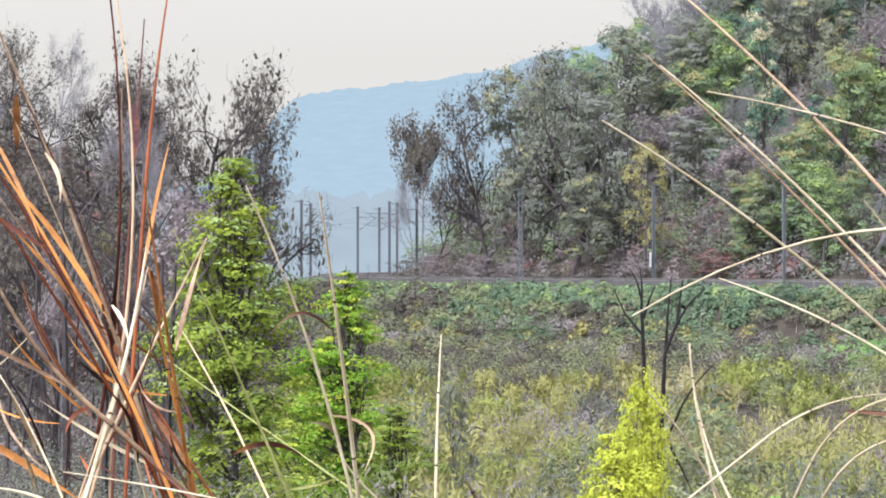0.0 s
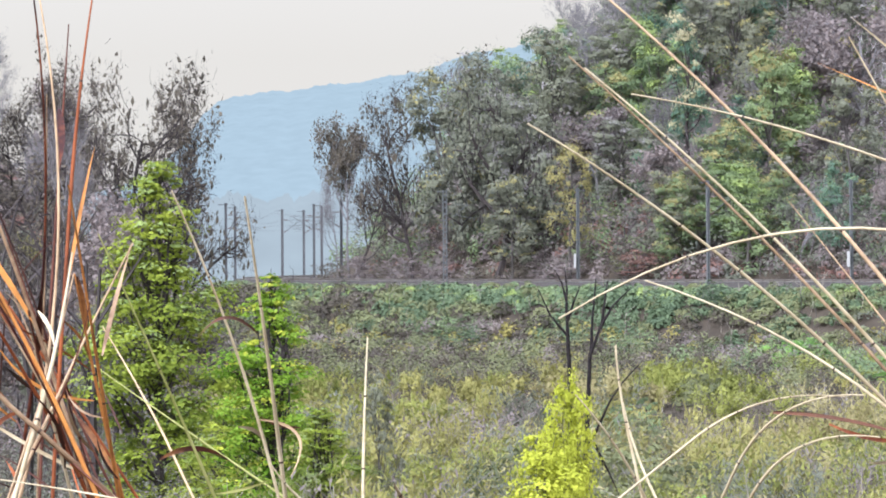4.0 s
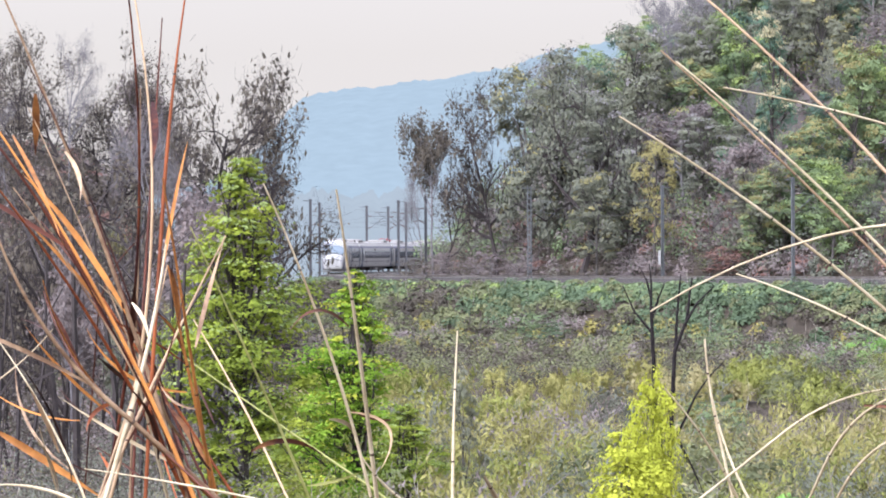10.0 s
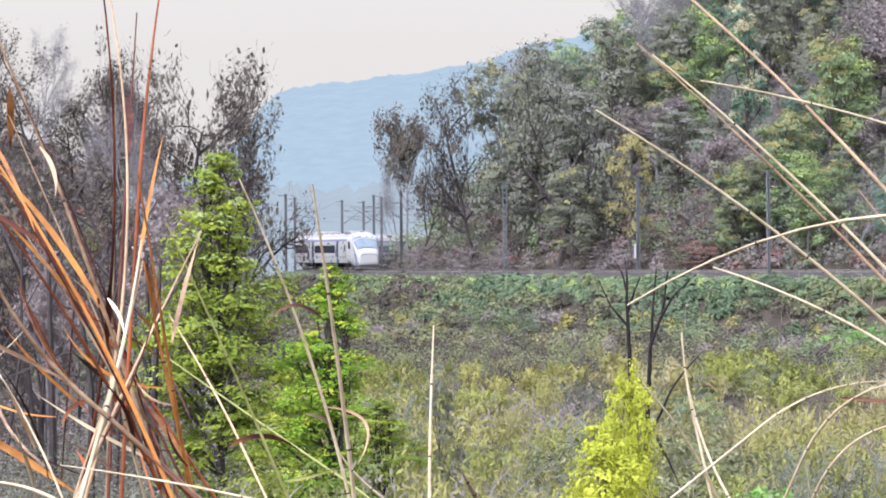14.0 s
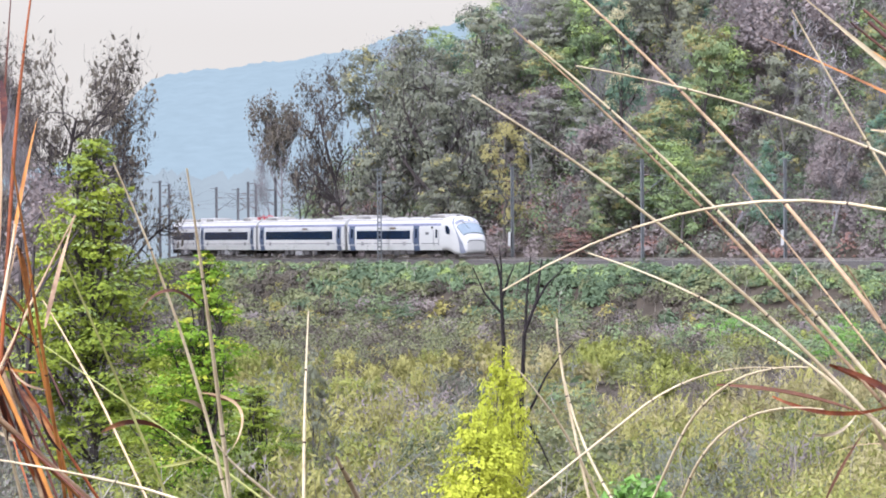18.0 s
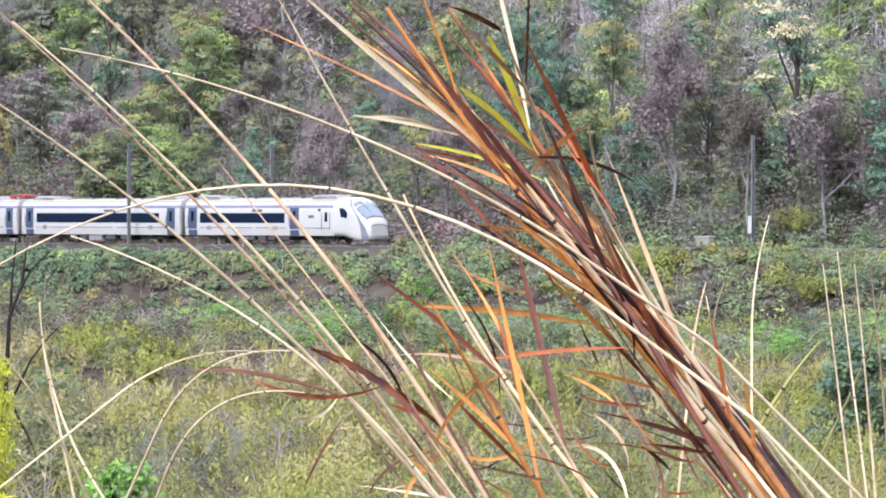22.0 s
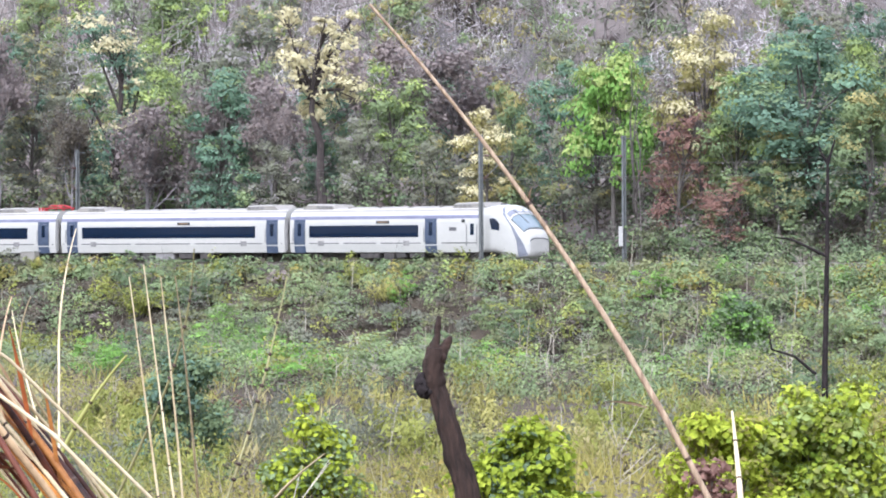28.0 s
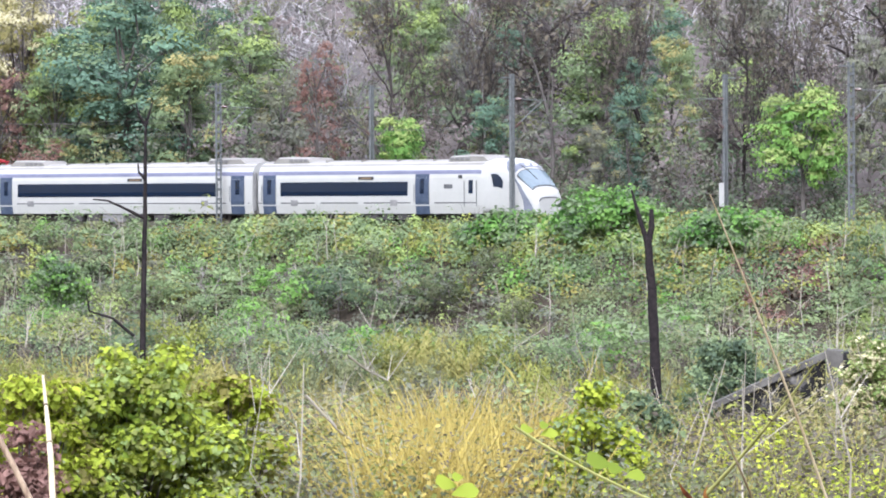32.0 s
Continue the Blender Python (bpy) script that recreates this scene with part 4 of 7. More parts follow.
def lobed_kind(key, seed, label, leaf, bark, height, wide, lobes=11, leaves=5200, size=0.15, trunk=0.2, tips="", base=0.3, fork=0.3, tip_share=0.5, lobe=0.2, lean=0.05, point=0.0):
    """A tree of rounded masses of leaf sprays carried by forking limbs, with gaps between the masses."""
    p = Plant(seed)
    rng = p.rng
    n = 7
    stem = np.array([(rng.normal() * lean * height * t * 0.5, rng.normal() * lean * height * t * 0.5, height * 0.8 * t - 0.4 * (t == 0)) for t in np.linspace(0, 1, n)])
    p.wood.tube(stem, np.linspace(trunk, trunk * 0.25, n), 7)
    soups = {False: Soup(), True: Soup()}
    for k in range(lobes):
        t = base + (0.97 - base) * (k + rng.random()) / lobes
        half = wide / 2 * math.sqrt(max(0.12, 1 - ((t - (0.42 + base * 0.45)) / (0.62 - base * 0.25)) ** 2))
        if point:
            half *= min(1.0, (1.03 - t) * point)
        a, q = k * 2.4 + rng.normal() * 0.5, rng.uniform(0.3, 0.85)
        r = wide * lobe * rng.uniform(0.65, 1.25) * (min(1.0, 0.45 + (1.03 - t) * point * 0.6) if point else 1.0)
        c = np.array((math.cos(a) * half * q, math.sin(a) * half * q, height * t - r * 0.5))
        f = max(fork, t * rng.uniform(0.45, 0.7))
        foot = np.array([np.interp(f / 0.8 * (n - 1), range(n), stem[:, i]) for i in range(3)])
        knee = foot * 0.45 + c * 0.55 + rng.normal(size=3) * 0.25
        rr = trunk * rng.uniform(0.28, 0.48)
        p.wood.tube([foot, knee, c, c + (c - knee) * 0.25], [rr, rr * 0.7, rr * 0.4, rr * 0.12], 5)
        for _ in range(7):
            e = c + rng.normal(size=3) * r * 0.6
            p.wood.tube([knee * 0.3 + c * 0.7, e], [rr * 0.3, rr * 0.08], 3)
        sprays = max(6, int(leaves / lobes / 15 * (r / (wide * lobe)) ** 1.5))
        v = rng.normal(size=(sprays, 3)) + np.array((0, 0, 0.35))
        v /= np.linalg.norm(v, axis=1)[:, None]
        mid = c + v * r * rng.uniform(0.6, 1.1, (sprays, 1)) * np.array((1, 1, 0.78))
        # upper sprays take a second leaf colour: young growth plus painted sunlit tops
        young = (v[:, 2] > 0.15) & (rng.random(sprays) < tip_share * (0.4 + t)) if tips else np.zeros(sprays, bool)
        for kind in (False, True):
            pick = young == kind
            if pick.any():
                m = np.repeat(mid[pick], 15, 0)
                g = rng.normal(size=m.shape) * np.array((0.2, 0.2, 0.09)) * r
                out = np.repeat(v[pick], 15, 0) + np.array((0, 0, 0.35)) + g / r
                soups[kind].leaves(m + g, size, rng, 0.3, 1.7, out=out, jit=0.25)
    if soups[True].n:
        TIPS[key] = soups[True].mesh("young_leaves", LEAF[tips])
    KINDS[key] = (p.wood.mesh("trunk", bark), soups[False].mesh("crown", LEAF[leaf]), height, label, wide * 1.05)


def bare_kind(key, seed, label, bark, height, kids, trunk, spread, up, wander, twigs, length=0.55, width=0.03, leaf="", some=0):
    """A leafless tree of many fine twigs; a few withered leaves where `leaf` is given."""
    p = Plant(seed)
    p.limb((0, 0, -0.4), (p.rng.normal() * 0.06, p.rng.normal() * 0.06, 1), height * 0.72, trunk, 0, 3, spread, kids, up, wander, 0.62, 0.4)
    ends = np.array(p.ends)
    c = np.repeat(ends, twigs, 0)
    p.wood.twigs(c + p.rng.normal(size=c.shape) * 0.28, length, width, p.rng)
    crown = None
    if leaf:
        crown = Soup()
        crown.leaves(np.repeat(ends, some, 0) + p.rng.normal(size=(some * len(ends), 3)) * 0.3, 0.22, p.rng)
    KINDS[key] = (p.wood.mesh("trunk", bark), crown.mesh("crown", LEAF[leaf]) if crown else None, float(np.percentile(ends[:, 2], 99)), label, float(np.percentile(np.hypot(ends[:, 0], ends[:, 1]), 92)) * 2 + 0.6)


def plant_tree(key, x, y, top, rng, wide=1.0, base=None, group="trees of the wooded hillside", label=""):
    """A tree of a kind at x, y, whose crown ends at the height top."""
    trunk, crown, h, text, _ = KINDS[key]
    z = ground_z(x, y) if base is None else base
    k = max(0.15, (top - z) / h)
    ob = tagged(new("tree"), label or text, "tree", group=group)
    ob.matrix_basis = pose(x, y, z, 0, 0, float(rng.uniform(0, 360))) @ Matrix.Diagonal((k * wide, k * wide, k, 1))
    part("trunk", trunk, None, ob)
    if crown:
        part("crown", crown, None, ob)
    if key in TIPS:
        part("young_leaves", TIPS[key], None, ob, "paler top leaves, young and tinted as if sunlit")
    return ob


for _s in range(4):
    lobed_kind(f"dark{_s}", 10 + _s, "tall tree with dense dark green leaves", "pine", BARK_DARK, 13, 6.5, 14, 8500, 0.165, tips="mid", tip_share=0.25, base=0.22)
    lobed_kind(f"mid{_s}", 20 + _s, "leafy green tree on the hillside", "mid", BARK_DARK, 12, 6.8, 13, 8000, 0.165, tips="yellow" if _s % 2 else "soft", base=0.25)
    bare_kind(f"bare{_s}", 30 + _s, "leafless grey-branched tree in the dry season", BARK_MID, 13, (9, 5, 4), 0.16, 0.45, 0.2, 0.16, 5)
    bare_kind(f"teak{_s}", 40 + _s, "thinning tree with large dry brown leaves", BARK_MID, 12, (9, 5, 4), 0.2, 0.55, 0.16, 0.16, 3, leaf="umber" if _s == 3 else "brown", some=8)
    lobed_kind(f"olive{_s}", 50 + _s, "sparse olive-leaved tree on the hillside", "olive", BARK_DARK, 12, 6.5, 15, 6500, 0.15, tips="grey" if _s % 2 else "yellow", tip_share=0.2, base=0.25, lobe=0.17)
    bare_kind(f"wild{_s}", 45 + _s, "dark-limbed tree with a few withered dark brown leaves", BARK_BLACK, 12, (10, 6, 5), 0.2, 0.6, 0.1, 0.22, 3, 0.45, 0.025, "umber", 1)
    tree_kind(f"dead{_s}", 70 + _s, "blackened dead sapling without leaves", "grey", BARK_DARK, 7, 0, 0, 0.1, kids=(4, 3, 2), spread=0.42, up=0.2, trunk=0.13, levels=2 if _s < 3 else 1, wander=0.22)
for _s in range(2):
    lobed_kind(f"bright{_s}", 61 + _s, "bright green leafy tree beside the railway", "bright", BARK_DARK, 9, 6.5, 14, 9000, 0.165, tips="soft", base=0.42, tip_share=0.6)
    lobed_kind(f"cream{_s}", 63 + _s, "tall dark-trunked tree with cream blossom and young leaves", ("cream", "pine")[_s], BARK_BLACK, 14, 6.5, 12, (3600, 7500)[_s], 0.165, 0.34, "cream", (0.6, 0.22)[_s], (0.6, 0.22)[_s], (0.9, 0.6)[_s], (0.17, 0.22)[_s])
    lobed_kind(f"red{_s}", 65 + _s, "tree with rusty red-brown leaves", "red", BARK_DARK, 10, 6, 12, 3600, 0.15, base=0.3)
    lobed_kind(f"lime{_s}", 80 + _s, "young shrub with glowing lime-green leaves", "lime", BARK_DARK, 5, 2.3, 24, 12000, 0.072, 0.06, base=0.05, fork=0.02, lobe=0.3, lean=0.03, point=4.5)
    lobed_kind(f"feather{_s}", 85 + _s, "upright feathery green tree in the valley", ("feather", "vivid")[_s], BARK_BLACK, 12, 3.7, 46, 26000, 0.075, 0.13, tips=("soft", "lime")[_s], base=0.08, fork=0.05, tip_share=0.25, lobe=0.19, lean=0.02, point=2.6)
lobed_kind("gold0", 94, "tall tree with pale yellow-green young leaves", "yellow", BARK_DARK, 13, 6.5, 13, 8000, 0.165, tips="cream", tip_share=0.6, base=0.2, lobe=0.2)
lobed_kind("yellow0", 90, "tree with sparse yellow-green leaves", "yellow", BARK_DARK, 11, 6, 11, 3200, 0.14)
tree_kind("big0", 92, "wide old tree with dark crooked limbs and olive leaves", "olive", BARK_BLACK, 12, 7, 0.55, 0.16, kids=(7, 5, 4), spread=0.68, trunk=0.34, keep=0.72, up=0.08, wander=0.24)

# kind, bearing, distance (on the hill: metres behind the line), height of the top and breadth in degrees
FAR_BANK = [
    ("teak3", -3.29, 455, 1.93, 0.84), ("bare1", -3.45, 460, 1.4, 0.5), ("wild2", -3.2, 452, 1.3, 0.7),
    ("wild0", -9.01, 340, 3.17, 1.13), ("bare1", -8.42, 352, 3.12, 0.98), ("wild2", -7.95, 330, 2.92, 1.29),
    ("wild1", -6.52, 322, 2.59, 1.53), ("wild3", -5.77, 318, 2.65, 1.79), ("wild0", -5.5, 332, 2.2, 0.9),
    ("teak2", -7.40, 345, 2.43, 0.88), ("bare0", -7.28, 300, 2.11, 0.95),
]
HILL_A = [
    ("olive0", -1.95, 14, 2.8, 1.3), ("olive3", -1.43, 20, 3.06, 1.3),
    ("wild1", -2.4, 12, 2.4, 0.8), ("big0", -1.25, 9, 2.60, 1.7), ("olive3", -0.44, 30, 3.39, 1.35),
    ("bare2", 0.27, 42, 3.77, 1.27), ("yellow0", -0.19, 8, 1.77, 0.80), ("olive1", -0.84, 14, 2.4, 1.3),
    ("mid0", 1.07, 34, 3.25, 1.03), ("cream1", 1.48, 30, 3.51, 0.64), ("mid1", 2.65, 26, 3.04, 1.11),
    ("dark1", 2.25, 28, 2.30, 0.88), ("mid3", 1.30, 12, 1.23, 0.72), ("mid2", 2.09, 16, 1.35, 1.19),
    ("olive1", 0.51, 24, 2.03, 1.03), ("olive2", -1.00, 8, 1.23, 0.88), ("red1", 0.82, 7, 0.12, 0.88),
]
HILL_B = [
    ("dark2", 7.80, 16, 2.7, 1.1), ("mid1", 8.58, 20, 2.95, 1.15), ("teak1", 9.39, 13, 2.7, 1.25), ("dark1", 7.2, 26, 3.1, 1.0),
    ("mid0", 2.87, 30, 2.98, 1.11), ("olive2", 3.75, 22, 2.62, 1.19), ("teak0", 4.39, 12, 1.59, 1.03),
    ("mid2", 2.32, 10, 1.35, 0.95), ("olive0", 1.29, 12, 1.38, 0.95), ("mid3", 6.3, 30, 3.1, 1.19),
    ("teak1", 6.22, 12, 1.44, 0.95), ("bare0", 5.50, 30, 2.79, 1.19), ("cream1", 11.1, 16, 3.19, 1.5),
    ("dark0", 12.55, 13, 2.45, 1.25), ("mid2", 11.74, 14, 2.43, 1.03), ("teak2", 11.54, 9, 1.76, 1.5),
    ("teak3", 10.47, 9, 1.72, 1.03), ("olive2", 9.95, 24, 2.9, 1.11), ("cream0", 13.97, 12, 3.38, 1.7),
]
HILL_C = [
    ("mid0", 14.92, 16, 2.42, 1.3), ("bare1", 15.32, 34, 3.13, 1.27), ("olive1", 14.52, 10, 1.79, 0.88),
    ("olive2", 15.55, 9, 1.46, 1.03), ("teak1", 13.25, 14, 1.95, 0.95), ("bare3", 16.43, 32, 3.13, 1.19),
    ("mid1", 16.63, 14, 2.25, 0.88), ("bright0", 18.06, 10, 2.60, 1.35), ("dead0", 18.40, 8, 2.56, 0.72),
    ("red0", 18.98, 9, 1.75, 1.1), ("red1", 19.65, 7, 0.8, 0.95), ("gold0", 19.3, 14, 3.15, 1.3), ("dark3", 20.72, 11, 2.93, 2.1),
    ("mid1", 20.39, 9, 1.67, 1.03), ("mid2", 21.58, 14, 2.76, 1.19), ("gold0", 16.27, 9, 1.78, 1.0),
    ("dark1", 20.5, 15, 2.71, 1.9), ("mid1", 21.63, 11, 2.08, 1.43), ("mid0", 19.82, 12, 2.24, 1.35),
]
HILL_D = [
    ("red1", 23.46, 13, 2.15, 0.95), ("wild0", 24.34, 9, 2.86, 1.19), ("bright1", 24.68, 6, 1.13, 0.95),
    ("wild1", 25.37, 16, 2.94, 1.27), ("bare3", 25.97, 20, 2.78, 1.19), ("dead0", 26.80, 10, 2.85, 1.11),
    ("dark2", 27.84, 9, 1.96, 0.72), ("wild2", 28.55, 14, 2.80, 1.29), ("olive0", 27.43, 7, 1.02, 0.72),
    ("bright0", 30.30, 5, 1.49, 1.39), ("wild3", 30.76, 13, 2.98, 1.37), ("wild1", 29.49, 11, 2.63, 1.13),
    ("teak1", 29.17, 10, 1.25, 0.72), ("olive1", 31.23, 12, 2.34, 0.88),
]
VALLEY = [
    ("feather0", -5.98, 118, 1.58, 2.5), ("feather1", -4.4, 105, -0.08, 2.0), ("feather0", -3.7, 98, -2.0, 1.5),
    ("feather0", -5.0, 112, -1.9, 1.6), ("lime0", -0.22, 82, -1.5, 0.72), ("lime1", -0.6, 80, -2.4, 1.3),
    ("wild0", -8.78, 190, 1.24, 1.35),
    ("wild2", -7.99, 170, 1.00, 1.19), ("wild1", -7.28, 180, 0.60, 1.11), ("wild3", -9.17, 150, 0.60, 1.19),
    ("olive2", -6.80, 160, -0.4, 0.95), ("teak1", -8.38, 150, 0.0, 0.95), ("olive0", -7.60, 140, -0.9, 0.88),
    ("dead2", -6.49, 135, -0.51, 0.56), ("olive2", -2.91, 110, -1.47, 0.48),
]

MIX = {"left": ("wild0", "bare1", "wild2", "teak0", "wild1", "wild3"),
       "hill": ("olive0", "olive1", "olive2", "dark3", "mid0", "mid1", "bare0", "teak2", "bare2", "mid3", "olive3", "bare3"),
       "right": ("mid3", "olive0", "teak2", "mid0", "olive1", "olive2", "dark0", "bare3", "dark1", "mid2", "wild1", "olive3", "mid1", "dark2")}


def behind_line(bearing, off):
    """The place at a bearing, off metres up the hill from the line."""
    us = np.arange(-285, 139, 1.0)
    pts = np.array([line_at(u)[:2] for u in us])
    b = np.degrees(np.arctan2(pts[:, 0], pts[:, 1]))
    r = float(np.hypot(*pts[int(np.argmin(abs(b - bearing)))])) + off * 1.2
    return r * math.sin(radians(bearing)), r * math.cos(radians(bearing))


def key_tree(row, hill, rng, group):
    kind, b, d, el, wide = row
    x, y = behind_line(b, TRACK_OFF[1] + d) if hill else spot(b, d)[:2]
    r = math.hypot(x, y)
    z, top = ground_z(x, y), r * math.tan(radians(el))
    k = max(0.2, (top - z) / KINDS[kind][2])
    w = min(2.2, max(0.5, r * radians(wide) / (KINDS[kind][4] * k)))
    return plant_tree(kind, x, y, top, rng, w, group=group)


def forest():
    rng = np.random.default_rng(77)
    placed = []
    for rows, hill, group in ((FAR_BANK, False, "bare trees on the far bank"), (VALLEY, False, "trees in the valley"), *((h, True, "trees of the wooded hillside") for h in (HILL_A, HILL_B, HILL_C, HILL_D))):
        for row in rows:
            ob = key_tree(row, hill, rng, group)
            placed.append((ob.location.x, ob.location.y))
    # the skyline of the spur
    b = -1.85
    while b < 4.2:
        kind = ("olive0", "olive1", "wild2", "olive3", "dark3", "mid2", "olive3", "bare1", "olive2", "mid0")[int(rng.integers(10))]
        el = float(np.interp(b, [-2.7, -2.1, -1.4, -0.4, 0.3, 1.2, 4.2], [2.0, 2.8, 3.0, 3.35, 3.75, 4.2, 5.2])) - float(rng.uniform(0, 0.7))
        off, tall = float(rng.uniform(12, 26)), float(rng.uniform(10, 14))
        for _ in range(16):
            x, y = behind_line(b, TRACK_OFF[1] + off)
            if math.hypot(x, y) * math.tan(radians(el)) - ground_z(x, y) < tall:
                break
            off += 5
        if math.hypot(x, y) * math.tan(radians(el)) - ground_z(x, y) < 19:
            placed.append((x, y))
            plant_tree(kind, x, y, math.hypot(x, y) * math.tan(radians(el)), rng, float(rng.uniform(0.8, 1.15)))
        b += float(rng.uniform(0.08, 0.17))
    for d0 in (12, 20, 30, 42, 56, 72, 92):
        u = -262.0
        while u < 85:
            off = TRACK_OFF[1] + d0 + float(rng.uniform(-4, 4))
            x, y, _ = line_at(u, off)
            b = math.degrees(math.atan2(x, y))
            kind = MIX["hill" if b < 8 else "right"]
            near = min(math.hypot(x - p[0], y - p[1]) for p in placed)
            if -1.7 < b < 34 and y > 60 and near > 3.2:
                placed.append((x, y))
                plant_tree(kind[int(rng.integers(len(kind)))], x, y, ground_z(x, y) + float(rng.uniform(7, 13)), rng, float(rng.uniform(0.8, 1.2)))
            u += float(rng.uniform(4.5, 8)) * (1 + d0 / 60) * (0.72 if b < 6 else 1.0)
    for k in range(26):
        x, y, z = spot(float(rng.uniform(-10.5, -5.7)), float(rng.uniform(180, 430)))
        plant_tree(MIX["left"][int(rng.integers(6))], x, y, z + float(rng.uniform(7, 12)), rng, 0.9, group="bare trees on the far bank")


forest()

# ---- undergrowth: shrubs that can be told apart, and the joined rest ----
def bush_kind(key, seed, leaf, label, tips="", wide=2.9, leaves=2000, size=0.075, share=0.35):
    """A shrub of rounded leaf masses on many thin stems."""
    lobed_kind(key, seed, label, leaf, BARK_GREY, 2.2, wide, 10, leaves, size, 0.035, tips, 0.2, 0.05, share, 0.2, 0.1)


def plume_kind(key, seed, leaf, label, height=2.4, stems=34, each=40, size=0.06, lean=0.4):
    """A feathery shrub: upright arching stems set with narrow leaves."""
    p = Plant(seed)
    rng = p.rng
    s = Soup()
    for k in range(stems):
        a, tilt, ln = rng.uniform(0, 6.3), lean * math.sqrt(rng.random()), height * rng.uniform(0.5, 1.05)
        way = np.array((math.cos(a), math.sin(a), 0.0))
        f = rng.uniform(0.25, 1.0, each) ** 0.8
        base = way * rng.uniform(0, 0.35)
        line = lambda q: base + way * tilt * ln * (q + 0.7 * q * q)[:, None] + np.array((0, 0, 1.0)) * ln * (q - 0.18 * q * q)[:, None]
        p.wood.tube(line(np.array((0, 0.5, 1.0))), [0.014, 0.01, 0.004], 3)
        c = line(f) + rng.normal(size=(each, 3)) * 0.11
        s.leaves(c, size, rng, -1.6, 3.6, out=np.tile(way * 0.7 + np.array((0, 0, 0.55)), (each, 1)), jit=0.45)
    KINDS[key] = (p.wood.mesh("wood", BARK_GREY), s.mesh("foliage", LEAF[leaf]), height, label, 2.0)


LEAF["scrub"] = leaf_mat("yellow_green_scrub_leaf", (0.13, 0.125, 0.03), (0.46, 0.4, 0.12), haze_share=0.05)
LEAF["straw"] = leaf_mat("straw_grass", (0.22, 0.19, 0.07), (0.52, 0.46, 0.22), haze_share=0.1)
LEAF["fern"] = leaf_mat("soft_yellow_green_leaf", (0.12, 0.145, 0.03), (0.41, 0.42, 0.11), haze_share=0.04)
LEAF["dusk"] = leaf_mat("dull_green_scrub_leaf", (0.075, 0.088, 0.04), (0.27, 0.285, 0.125), haze_share=0.1)
LEAF["plume"] = leaf_mat("pale_yellow_green_plume", (0.17, 0.16, 0.045), (0.48, 0.45, 0.15), haze_share=0.06)
for _s in range(2):
    bush_kind(f"b_mid{_s}", 110 + _s, "mid", "leafy green shrub on the railway bank", "soft")
    bush_kind(f"b_bright{_s}", 120 + _s, "bright", "bright green leafy shrub on the slope", "soft")
    bush_kind(f"b_dusk{_s}", 130 + _s, "dusk", "dull green shrub on the bank", "fern", share=0.25)
    plume_kind(f"b_scrub{_s}", 140 + _s, ("plume", "fern")[_s], "feathery yellow-green shrub of the valley")
    bush_kind(f"b_red{_s}", 150 + _s, ("brown", "umber")[_s], "dry rust-brown thicket shrub", "red", leaves=1300, share=0.4)
    bush_kind(f"b_dark{_s}", 160 + _s, "dark", "dense dark green shrub on the slope", "mid")
    plume_kind(f"b_dry{_s}", 170 + _s, ("straw", "brown")[_s], "dry brown feathery weed of the valley", 1.8, 22, 22, 0.04, 0.6)


def plant_bush(key, x, y, height, rng, wide=1.0, group="shrubs of the valley and bank", label=""):
    stems, foliage, h, text, _ = KINDS[key]
    z = ground_z(x, y)
    k = height / h
    ob = tagged(new("shrub"), label or text, "shrub", group=group)
    ob.matrix_basis = pose(x, y, z, 0, 0, float(rng.uniform(0, 360))) @ Matrix.Diagonal((k * wide, k * wide, k, 1))
    part("wood", stems, None, ob)
    part("foliage", foliage, None, ob)
    return ob


